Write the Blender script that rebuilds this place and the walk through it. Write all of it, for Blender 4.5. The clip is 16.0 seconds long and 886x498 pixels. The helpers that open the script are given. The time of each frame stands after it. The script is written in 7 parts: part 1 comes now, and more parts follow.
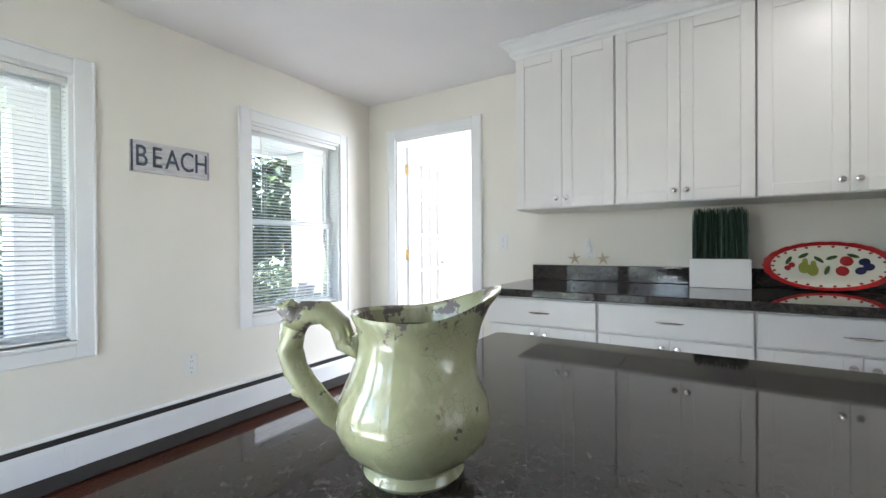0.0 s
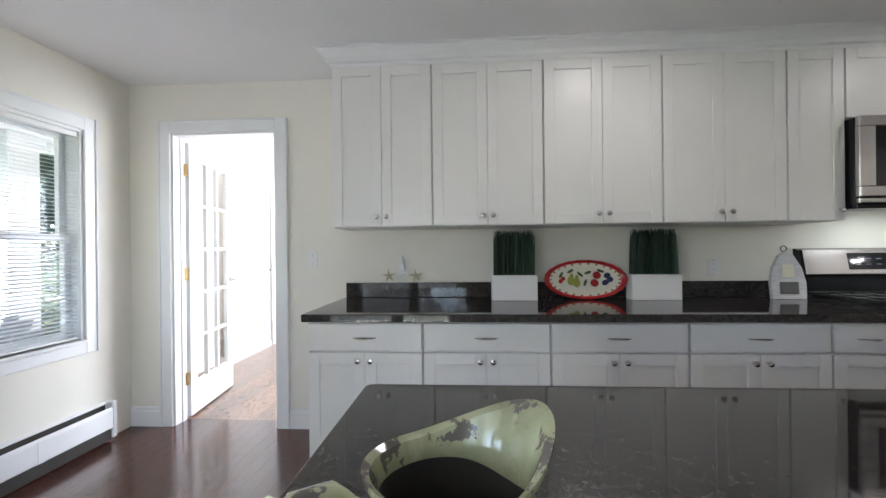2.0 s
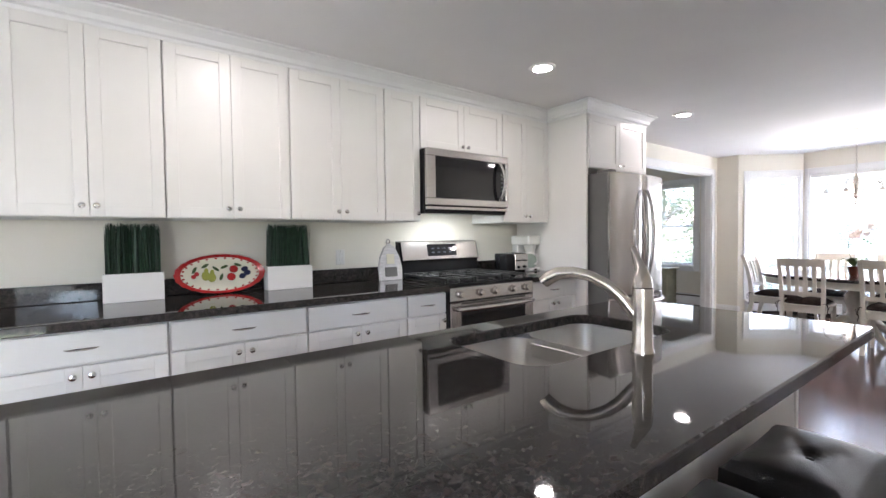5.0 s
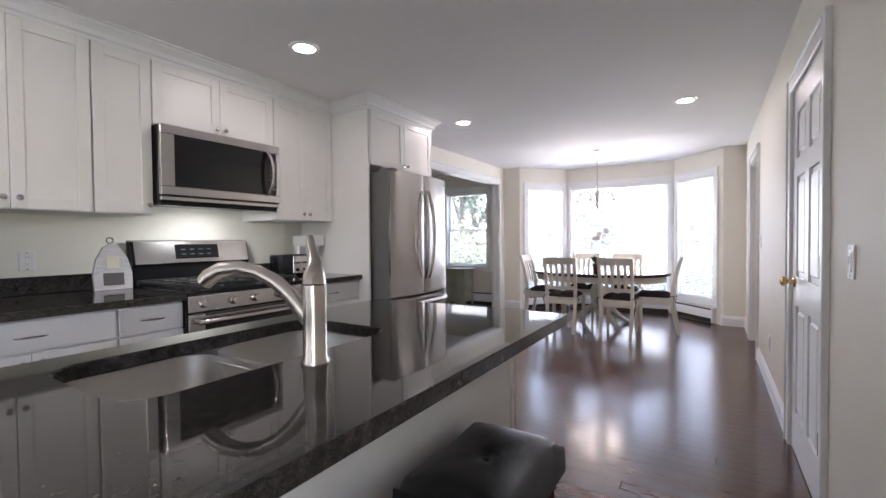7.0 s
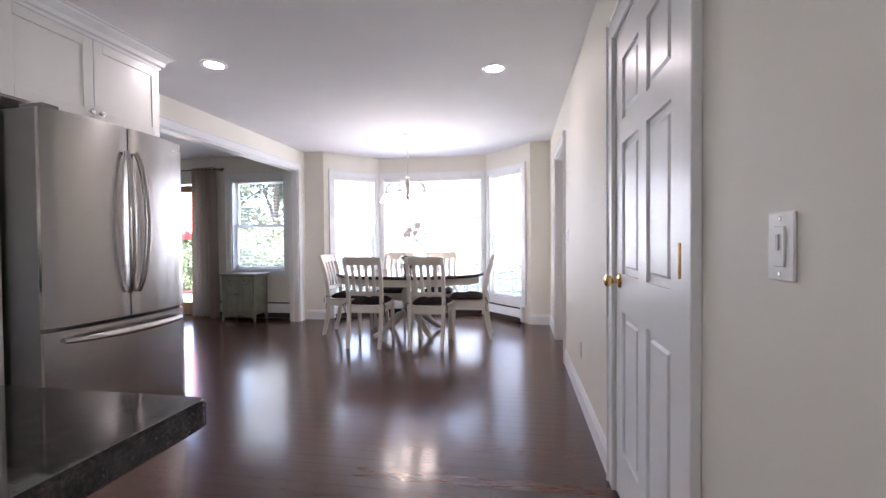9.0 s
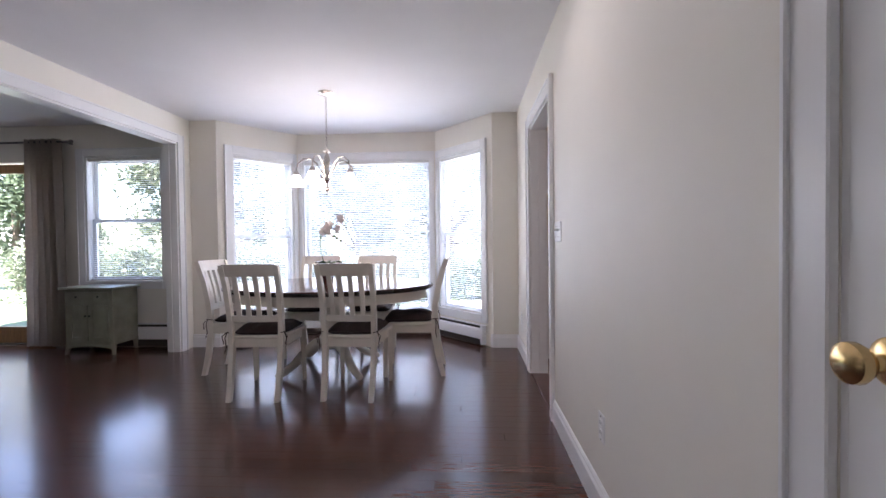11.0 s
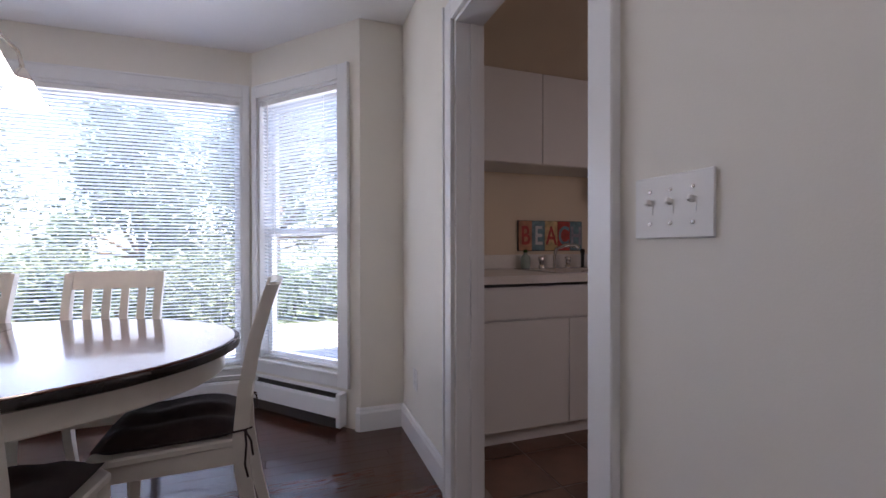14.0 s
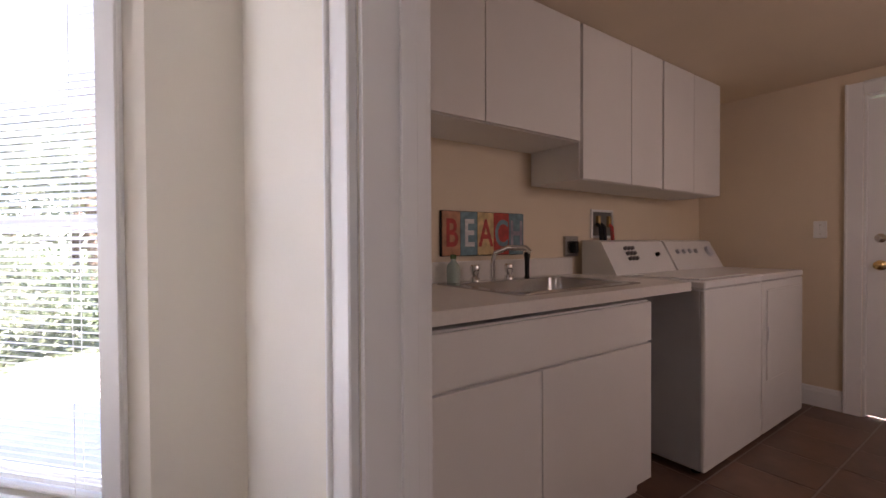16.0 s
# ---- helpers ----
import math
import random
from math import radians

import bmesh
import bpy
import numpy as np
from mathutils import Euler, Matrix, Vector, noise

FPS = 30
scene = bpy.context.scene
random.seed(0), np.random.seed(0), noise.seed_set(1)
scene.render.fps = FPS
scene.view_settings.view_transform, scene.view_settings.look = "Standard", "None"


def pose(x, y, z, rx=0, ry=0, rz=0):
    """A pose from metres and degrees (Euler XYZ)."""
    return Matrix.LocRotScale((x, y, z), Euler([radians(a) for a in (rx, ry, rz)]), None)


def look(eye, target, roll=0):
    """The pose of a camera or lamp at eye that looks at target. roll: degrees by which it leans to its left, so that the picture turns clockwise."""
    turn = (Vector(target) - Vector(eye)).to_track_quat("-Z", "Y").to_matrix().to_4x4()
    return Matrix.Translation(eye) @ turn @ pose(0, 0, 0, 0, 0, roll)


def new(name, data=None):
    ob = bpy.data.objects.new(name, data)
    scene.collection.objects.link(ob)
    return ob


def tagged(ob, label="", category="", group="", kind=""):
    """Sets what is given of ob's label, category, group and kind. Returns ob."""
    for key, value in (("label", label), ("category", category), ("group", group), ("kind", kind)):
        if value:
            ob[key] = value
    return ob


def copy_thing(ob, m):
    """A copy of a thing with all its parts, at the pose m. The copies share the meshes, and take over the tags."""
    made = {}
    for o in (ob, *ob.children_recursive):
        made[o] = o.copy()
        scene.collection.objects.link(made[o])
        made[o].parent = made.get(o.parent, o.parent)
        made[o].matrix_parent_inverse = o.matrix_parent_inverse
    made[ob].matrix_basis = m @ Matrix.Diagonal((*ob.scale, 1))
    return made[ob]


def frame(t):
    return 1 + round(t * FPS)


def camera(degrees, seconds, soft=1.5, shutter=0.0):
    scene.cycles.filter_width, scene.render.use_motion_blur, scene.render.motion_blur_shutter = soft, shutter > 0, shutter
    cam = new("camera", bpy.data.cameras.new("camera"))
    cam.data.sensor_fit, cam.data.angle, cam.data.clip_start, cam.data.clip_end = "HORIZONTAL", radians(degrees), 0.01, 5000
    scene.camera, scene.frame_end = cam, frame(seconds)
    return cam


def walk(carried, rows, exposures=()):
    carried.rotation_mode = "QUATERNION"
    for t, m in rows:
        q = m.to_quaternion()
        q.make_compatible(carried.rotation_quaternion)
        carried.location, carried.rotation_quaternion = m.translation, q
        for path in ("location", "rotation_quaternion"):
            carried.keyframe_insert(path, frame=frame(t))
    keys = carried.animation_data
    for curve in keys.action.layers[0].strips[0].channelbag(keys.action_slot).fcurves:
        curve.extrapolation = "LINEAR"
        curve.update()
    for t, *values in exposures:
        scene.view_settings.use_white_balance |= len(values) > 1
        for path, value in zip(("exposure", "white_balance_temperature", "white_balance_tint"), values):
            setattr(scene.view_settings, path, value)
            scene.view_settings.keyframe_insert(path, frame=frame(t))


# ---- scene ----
cam = camera(91.6, 16.0)
PATH = [
    (0, (0.295, 0.144, 1.155), (-0.779, 1.831, 1.142), -0.4),
    (0.5, (0.168, 0.228, 1.157), (-0.725, 2.017, 1.158), -0.3),
    (1, (0.064, 0.253, 1.186), (-0.581, 2.147, 1.188), -0.4),
    (1.5, (0.02, 0.245, 1.214), (-0.364, 2.207, 1.215), -0.5),
    (2, (0.036, 0.195, 1.245), (-0.096, 2.191, 1.245), -0.6),
    (2.5, (0.061, 0.141, 1.25), (0.179, 2.137, 1.25), -0.7),
    (3, (0.093, 0.096, 1.25), (0.453, 2.063, 1.247), -0.7),
    (3.5, (0.111, 0.047, 1.249), (0.711, 1.955, 1.235), -0.8),
    (4, (0.142, 0.011, 1.275), (0.959, 1.836, 1.236), -0.8),
    (6.5, (0.635, -0.173, 1.226), (2.222, 1.043, 1.18), -0.6),
    (7, (0.782, -0.199, 1.211), (2.48, 0.857, 1.168), -0.5),
    (7.5, (1.002, -0.184, 1.197), (2.801, 0.689, 1.155), -0.4),
    (8, (1.262, -0.169, 1.184), (3.148, 0.494, 1.139), -0.3),
    (8.5, (1.581, -0.186, 1.161), (3.523, 0.288, 1.127), -0.4),
    (9, (1.917, -0.165, 1.14), (3.887, 0.175, 1.1), -0.5),
    (11.5, (3.648, -0.008, 1.108), (5.648, 0.006, 1.076), -0.5),
    (12, (3.977, 0.068, 1.089), (5.973, -0.053, 1.063), -0.3),
    (12.5, (4.298, 0.096, 1.076), (6.283, -0.147, 1.056), -0.3),
    (13, (4.658, 0.089, 1.079), (6.618, -0.308, 1.053), -0.1),
    (13.5, (4.968, 0.061, 1.089), (6.896, -0.47, 1.071), -0.1),
    (14, (5.245, 0.044, 1.094), (7.132, -0.62, 1.082), -0.1),
    (14.5, (5.515, -0.056, 1.091), (7.361, -0.825, 1.079), -0.1),
    (15, (5.797, -0.152, 1.12), (7.592, -1.034, 1.09), -0.3),
    (15.5, (6.073, -0.204, 1.109), (7.8, -1.212, 1.092), -0.2),
    (16, (6.305, -0.319, 1.125), (7.939, -1.473, 1.096), -0.3),
]
walk(cam, [(t, look(eye, target, roll)) for t, eye, target, roll in PATH], [(0, 4.18, 5950, 13), (1, 4.0, 5950, 14), (2.5, 3.83, 6000, 16), (3, 4.1, 6000, 17), (4, 4.85, 6100, 18), (7, 4.3, 6100, 23), (9, 4.35, 6050, 25), (11.5, 3.7, 5950, 26), (13, 3.3, 5950, 27), (14.5, 3.1, 6000, 28), (16, 3.85, 6600, 30)])

# ---- world, sun, large lights ----
world = bpy.data.worlds.new("sky")
scene.world = world
world.use_nodes = True
_wn = world.node_tree.nodes
_sky = _wn.new("ShaderNodeTexSky")
_sky.sky_type = "NISHITA"
_sky.sun_disc = False
_sky.sun_elevation, _sky.sun_rotation = radians(49), radians(252)
_wn["Background"].inputs[1].default_value = 0.09
world.node_tree.links.new(_sky.outputs[0], _wn["Background"].inputs[0])
_sun = new("sun", bpy.data.lights.new("sun", "SUN"))
_sun.data.energy, _sun.data.angle, _sun.data.color = 4.5, radians(0.6), (1.0, 0.95, 0.88)
_sun.matrix_basis = look((0, 0, 0), (0.62, 0.2, -0.76))


def lamp(name, kind, m, watts, color, size=0.1, size_y=None, spread=None):
    d = bpy.data.lights.new(name, kind)
    d.energy, d.color = watts, color
    if kind == "AREA":
        d.size = size
        d.shape = "DISK"
        if size_y:
            d.shape, d.size_y = "RECTANGLE", size_y
        if spread:
            d.spread = radians(spread)
    else:
        d.shadow_soft_size = size
    ob = new(name, d)
    ob.matrix_basis = m
    return ob


WARM = (1.0, 0.92, 0.84)
DOWNLIGHTS = [(0.80, 2.03), (2.67, 2.0), (4.76, 2.01), (5.22, 0.0)]
for _x, _y in DOWNLIGHTS:
    lamp("downlight_lamp", "AREA", look((_x, _y, 2.425), (_x, _y, 0)), 0.16, WARM, 0.11)
lamp("hood_lamp", "AREA", look((2.55, 2.78, 1.452), (2.55, 2.9, 0)), 0.16, (0.95, 1.0, 0.92), 0.12, 0.06)
# fill lamp added round the corner, at an assumed window, to brighten the next room
lamp("side_room_fill", "AREA", look((0.35, 5.2, 1.4), (-3, 5.0, 1.2)), 12, (0.95, 0.98, 1.0), 2.2, 1.6)

# unseen warm fill lamp, added to brighten the laundry; its west wall has no window
lamp("laundry_fill", "AREA", look((5.33, -2.6, 1.5), (7.5, -2.6, 1.0)), 0.95, (1.0, 0.88, 0.80), 0.8, 0.9)

# daylight in the window openings: centre, point it faces, width, height, watts for each square metre
for _c, _to, _w, _h, _p in (
    ((-2.375, 0.555, 1.36), (0, 0.555, 1.36), 0.83, 1.32, 0.24),
    ((-2.375, 2.345, 1.36), (0, 2.345, 1.36), 0.83, 1.32, 0.24),
    ((-0.875, -0.78, 1.03), (-0.875, 2, 1.03), 1.80, 2.0, 0.30),
    ((8.70, 1.15, 1.18), (0, 1.15, 1.18), 1.58, 1.8, 1.1),
    ((8.30, -0.15, 1.2), (7.3, 0.961, 1.2), 0.73, 1.75, 1.1),
    ((8.28, 2.43, 1.2), (7.3, 1.288, 1.2), 0.73, 1.75, 1.1),
    ((8.03, 3.68, 1.40), (0, 3.68, 1.40), 0.83, 1.33, 0.4),
    ((8.06, 5.41, 1.03), (0, 5.41, 1.03), 1.75, 2.0, 0.25),
):
    lamp("window_daylight", "AREA", look(_c, _to), _p * _w * _h, (0.95, 0.98, 1.0), _w, _h)

# ---- materials ----


def mat(name, color, rough=0.5, metal=0.0, var=0.08, scale=8.0, bump=0.0, bscale=60.0, coat=0.0, spec=0.5, rand=0.0, stretch=None, emit=None, estr=0.0):
    m = bpy.data.materials.new(name)
    m.use_nodes = True
    nt = m.node_tree
    n, l = nt.nodes, nt.links
    b = n["Principled BSDF"]
    b.inputs["Roughness"].default_value = rough
    b.inputs["Metallic"].default_value = metal
    b.inputs["Specular IOR Level"].default_value = spec
    b.inputs["Coat Weight"].default_value = coat
    b.inputs["Coat Roughness"].default_value = 0.06
    tc = n.new("ShaderNodeTexCoord")
    mp = n.new("ShaderNodeMapping")
    l.new(tc.outputs["Object"], mp.inputs[0])
    if stretch:
        mp.inputs["Scale"].default_value = stretch
    tx = n.new("ShaderNodeTexNoise")
    tx.inputs["Scale"].default_value = scale
    tx.inputs["Detail"].default_value = 6
    l.new(mp.outputs[0], tx.inputs["Vector"])
    rp = n.new("ShaderNodeValToRGB")
    c = color
    rp.color_ramp.elements[0].position, rp.color_ramp.elements[1].position = 0.3, 0.7
    rp.color_ramp.elements[0].color = (*[max(0, v * (1 - var)) for v in c], 1)
    rp.color_ramp.elements[1].color = (*[min(1, v * (1 + var)) for v in c], 1)
    l.new(tx.outputs["Fac"], rp.inputs[0])
    out = rp.outputs[0]
    if rand:
        oi = n.new("ShaderNodeObjectInfo")
        ge = n.new("ShaderNodeNewGeometry")
        ad = n.new("ShaderNodeMath")
        ad.operation = "ADD"
        l.new(oi.outputs["Random"], ad.inputs[0])
        l.new(ge.outputs["Random Per Island"], ad.inputs[1])
        fr = n.new("ShaderNodeMath")
        fr.operation = "FRACT"
        l.new(ad.outputs[0], fr.inputs[0])
        mr = n.new("ShaderNodeMapRange")
        mr.inputs["To Min"].default_value, mr.inputs["To Max"].default_value = 1 - rand, 1 + rand
        l.new(fr.outputs[0], mr.inputs[0])
        mx = n.new("ShaderNodeVectorMath")
        mx.operation = "SCALE"
        l.new(out, mx.inputs[0])
        l.new(mr.outputs[0], mx.inputs["Scale"])
        out = mx.outputs[0]
    l.new(out, b.inputs["Base Color"])
    if bump:
        t2 = n.new("ShaderNodeTexNoise")
        t2.inputs["Scale"].default_value = bscale
        t2.inputs["Detail"].default_value = 3
        l.new(mp.outputs[0], t2.inputs["Vector"])
        bp = n.new("ShaderNodeBump")
        bp.inputs["Strength"].default_value = bump
        bp.inputs["Distance"].default_value = 0.004
        l.new(t2.outputs["Fac"], bp.inputs["Height"])
        l.new(bp.outputs[0], b.inputs["Normal"])
        rr = n.new("ShaderNodeMapRange")
        rr.inputs["To Min"].default_value, rr.inputs["To Max"].default_value = rough * 0.85, min(1, rough * 1.15)
        l.new(t2.outputs["Fac"], rr.inputs[0])
        l.new(rr.outputs[0], b.inputs["Roughness"])
    if emit:
        b.inputs["Emission Color"].default_value = (*emit, 1)
        b.inputs["Emission Strength"].default_value = estr
    return m


M_WALL = mat("wall_paint", (0.81, 0.775, 0.69), 0.6, var=0.015, scale=3, bump=0.08, bscale=220)
M_LWALL = mat("tan_wall_paint", (0.74, 0.62, 0.46), 0.65, var=0.02, scale=3, bump=0.08, bscale=220)
M_CEIL = mat("ceiling_paint", (0.80, 0.79, 0.78), 0.85, var=0.015, scale=3, bump=0.1, bscale=250)
M_TRIM = mat("trim_paint", (0.82, 0.82, 0.81), 0.32, var=0.015, scale=5, bump=0.03, bscale=40)
M_CAB = mat("cabinet_paint", (0.80, 0.785, 0.755), 0.33, var=0.015, scale=4, bump=0.03, bscale=50)
M_LCAB = mat("laminate_white", (0.76, 0.74, 0.71), 0.42, var=0.015, scale=4, bump=0.02)
# near-black that paints in the shade of slots and hollows; also planter soil
M_GAP = mat("shadow_gap", (0.05, 0.045, 0.04), 0.9)
M_STEEL = mat("stainless_steel", (0.45, 0.43, 0.415), 0.27, 1.0, var=0.04, scale=40, stretch=(30, 30, 0.6))
M_STEELH = mat("stainless_brushed", (0.55, 0.53, 0.51), 0.24, 1.0, var=0.04, scale=40, stretch=(0.6, 30, 30))
M_SINK = mat("satin_sink_steel", (0.66, 0.64, 0.61), 0.36, 1.0, var=0.05, scale=6)
M_FSIDE = mat("grey_steel_side", (0.16, 0.155, 0.15), 0.45, 0.3, var=0.05)
M_NICKEL = mat("brushed_nickel", (0.60, 0.56, 0.51), 0.24, 1.0, var=0.05, scale=60)
M_CHROME = mat("chrome", (0.72, 0.71, 0.70), 0.09, 1.0, var=0.02)
M_BRASS = mat("brass", (0.72, 0.52, 0.24), 0.22, 1.0, var=0.06, scale=30)
M_BLACK = mat("black_enamel", (0.012, 0.012, 0.013), 0.16, var=0.1, spec=0.3)
M_BGLASS = mat("black_glass", (0.008, 0.008, 0.009), 0.05, var=0.1)
M_IRON = mat("cast_iron", (0.018, 0.018, 0.018), 0.5, var=0.2, bump=0.2, bscale=150)
M_LEATHER = mat("black_leather", (0.022, 0.020, 0.020), 0.36, var=0.15, scale=20, bump=0.25, bscale=260)
M_DKWOOD = mat("dark_red_wood", (0.075, 0.022, 0.014), 0.25, var=0.3, scale=20, stretch=(4, 4, 0.6), coat=0.4)
M_TOPWOOD = mat("mahogany_top", (0.105, 0.036, 0.022), 0.16, var=0.35, scale=9, stretch=(9, 0.8, 1), coat=0.6, bump=0.03)
M_TOPEDGE = mat("dark_table_edge", (0.018, 0.013, 0.011), 0.25, var=0.2)
M_CHAIR = mat("cream_chair_paint", (0.72, 0.68, 0.60), 0.36, var=0.05, scale=14, bump=0.05, bscale=70)
M_CUSH = mat("dark_brown_fabric", (0.030, 0.016, 0.014), 0.85, var=0.25, scale=30, bump=0.5, bscale=500)
M_PLASTIC = mat("white_plastic", (0.80, 0.79, 0.76), 0.35, var=0.01)
M_SAGE = mat("sage_paint", (0.24, 0.245, 0.185), 0.5, var=0.16, scale=9, bump=0.06)
M_CURTAIN = mat("beige_linen", (0.50, 0.44, 0.38), 0.9, var=0.06, scale=40, bump=0.4, bscale=400)
M_OAK = mat("oak_frame", (0.42, 0.25, 0.11), 0.4, var=0.2, scale=12, stretch=(6, 6, 0.6))
M_LEAF = mat("leaf", (0.12, 0.145, 0.085), 0.5, var=0.35, scale=2.0, rand=0.4)
M_LEAFD = mat("dark_leaf", (0.08, 0.11, 0.06), 0.5, var=0.35, scale=2.0, rand=0.4)
for _m in (M_LEAF, M_LEAFD):
    _n, _l = _m.node_tree.nodes, _m.node_tree.links
    _t, _x = _n.new("ShaderNodeBsdfTranslucent"), _n.new("ShaderNodeMixShader")
    _x.inputs[0].default_value = 0.4
    _l.new(_n["Principled BSDF"].inputs["Base Color"].links[0].from_socket, _t.inputs[0])
    _l.new(_n["Principled BSDF"].outputs[0], _x.inputs[1])
    _l.new(_t.outputs[0], _x.inputs[2])
    _l.new(_x.outputs[0], _n["Material Output"].inputs[0])
M_BARK = mat("bark", (0.09, 0.065, 0.045), 0.9, var=0.3, scale=9, bump=0.6, bscale=30)
M_LAWN = mat("lawn", (0.12, 0.155, 0.075), 0.9, var=0.25, scale=1.2, bump=0.5, bscale=120)
M_CONC = mat("pale_concrete", (0.45, 0.44, 0.42), 0.85, var=0.08, scale=3, bump=0.2, bscale=80)
M_PORCH = mat("porch_boards", (0.30, 0.30, 0.30), 0.6, var=0.1, scale=6)
M_COLUMN = mat("exterior_white_paint", (0.80, 0.81, 0.82), 0.5, var=0.02)
M_GREYBLUE = mat("greyblue_paint", (0.28, 0.31, 0.34), 0.6, var=0.06)
M_ORCHID = mat("orchid_petal", (0.82, 0.74, 0.70), 0.6, var=0.06, scale=30)
M_OLEAF = mat("orchid_leaf", (0.06, 0.10, 0.03), 0.35, var=0.2, scale=20)
M_GRASS = mat("faux_grass", (0.014, 0.042, 0.020), 0.5, var=0.4, scale=30, rand=0.5)
M_DISHW = mat("dish_cream_glaze", (0.78, 0.74, 0.60), 0.12, var=0.03, coat=0.4)
M_RED = mat("red_glaze", (0.42, 0.022, 0.022), 0.14, var=0.15, coat=0.4)
M_PEAR = mat("pear_glaze", (0.32, 0.33, 0.06), 0.15, var=0.2)
M_PLUM = mat("plum_glaze", (0.028, 0.032, 0.085), 0.15, var=0.2)
M_DGREEN = mat("leaf_glaze", (0.06, 0.10, 0.035), 0.2, var=0.2)
M_STAR = mat("starfish", (0.55, 0.47, 0.33), 0.8, var=0.12, scale=60, bump=0.5, bscale=200)
M_SIGNW = mat("weathered_white_board", (0.62, 0.60, 0.60), 0.8, var=0.16, scale=16, stretch=(1, 1, 6), bump=0.2)
M_NAVY = mat("worn_navy_paint", (0.075, 0.085, 0.12), 0.75, var=0.45, scale=45)
M_GREYSTRIPE = mat("worn_mauve_paint", (0.34, 0.31, 0.36), 0.8, var=0.3, scale=30)
M_SHADE = mat("frosted_shade_glass", (0.85, 0.83, 0.80), 0.4, emit=(1.0, 0.86, 0.70), estr=0.9)
M_BULB = mat("lamp_glow", (0.9, 0.9, 0.9), 0.4, emit=(1.0, 0.93, 0.84), estr=4)
M_BULBC = mat("hood_glow", (0.9, 0.9, 0.9), 0.4, emit=(0.9, 1.0, 0.9), estr=3)
M_LCTR = mat("white_laminate_counter", (0.74, 0.70, 0.65), 0.35, var=0.03, scale=60)
M_APPL = mat("white_appliance_enamel", (0.78, 0.77, 0.75), 0.22, var=0.01)
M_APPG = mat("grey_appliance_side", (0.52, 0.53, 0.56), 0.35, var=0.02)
M_GROUT = mat("grout", (0.34, 0.29, 0.24), 0.9, var=0.1, scale=30)
M_TILE = mat("brown_tile", (0.15, 0.082, 0.055), 0.35, var=0.25, scale=5, bump=0.12, bscale=25, rand=0.2)
M_PINK = mat("faded_red_canvas", (0.55, 0.16, 0.13), 0.85, var=0.1)
M_SIDING = mat("house_siding", (0.46, 0.45, 0.42), 0.7, var=0.06, scale=3)
M_GLOWTXT = mat("display_text", (0.10, 0.12, 0.14), 0.4, emit=(0.55, 0.75, 1.0), estr=0.004)
M_SCREW = mat("dark_slot", (0.10, 0.10, 0.10), 0.5)
M_SIGN_A = mat("sign_orange", (0.46, 0.22, 0.12), 0.6, var=0.3, scale=25)
M_SIGN_B = mat("sign_teal", (0.15, 0.25, 0.28), 0.6, var=0.3, scale=25)
M_SIGN_C = mat("sign_yellow", (0.60, 0.42, 0.20), 0.6, var=0.3, scale=25)
M_SIGN_D = mat("sign_red", (0.42, 0.05, 0.04), 0.6, var=0.3, scale=25)
M_CLEARP = mat("clear_plastic_bottle", (0.35, 0.42, 0.36), 0.1, var=0.1)
M_SUBFLOOR = mat("floor_joint", (0.02, 0.009, 0.006), 0.5)


def slat_plastic():
    """Thin white vinyl that lets some daylight through."""
    m = bpy.data.materials.new("blind_slat_vinyl")
    m.use_nodes = True
    n, l = m.node_tree.nodes, m.node_tree.links
    b = n["Principled BSDF"]
    b.inputs["Base Color"].default_value, b.inputs["Roughness"].default_value = (0.80, 0.81, 0.82, 1), 0.4
    tr, mx = n.new("ShaderNodeBsdfTranslucent"), n.new("ShaderNodeMixShader")
    tr.inputs[0].default_value = (0.80, 0.84, 0.88, 1)
    mx.inputs[0].default_value = 0.6
    l.new(b.outputs[0], mx.inputs[1])
    l.new(tr.outputs[0], mx.inputs[2])
    l.new(mx.outputs[0], n["Material Output"].inputs[0])
    return m


def granite():
    """Polished dark stone: black ground, brown-grey mineral clouds, fine pale grains."""
    m = mat("dark_granite", (0.02, 0.02, 0.02), 0.035, var=0.3)
    nt = m.node_tree
    n, l = nt.nodes, nt.links
    b = n["Principled BSDF"]
    tc = n.new("ShaderNodeTexCoord")

    def layer(scale, detail, rough, stops):
        a = n.new("ShaderNodeTexNoise")
        a.inputs["Scale"].default_value, a.inputs["Detail"].default_value, a.inputs["Roughness"].default_value = scale, detail, rough
        a.inputs["Distortion"].default_value = 0.0
        l.new(tc.outputs["Object"], a.inputs["Vector"])
        q = n.new("ShaderNodeValToRGB")
        e = q.color_ramp.elements
        e[0].position, e[0].color = stops[0][0], (*stops[0][1], 1)
        e[1].position, e[1].color = stops[-1][0], (*stops[-1][1], 1)
        for p, c in stops[1:-1]:
            e.new(p).color = (*c, 1)
        l.new(a.outputs["Fac"], q.inputs[0])
        return q.outputs[0]

    clouds = layer(48, 10, 0.75, [(0.34, (0.007, 0.007, 0.008)), (0.50, (0.030, 0.026, 0.024)), (0.62, (0.060, 0.051, 0.045)), (0.76, (0.10, 0.088, 0.078))])
    grains = layer(210, 4, 0.7, [(0.52, (0, 0, 0)), (0.60, (0.03, 0.028, 0.026)), (0.72, (0.12, 0.11, 0.10))])
    mx = n.new("ShaderNodeMix")
    mx.data_type, mx.blend_type = "RGBA", "ADD"
    mx.inputs[0].default_value = 0.35
    l.new(clouds, mx.inputs[6])
    l.new(grains, mx.inputs[7])
    l.new(mx.outputs[2], b.inputs["Base Color"])
    return m


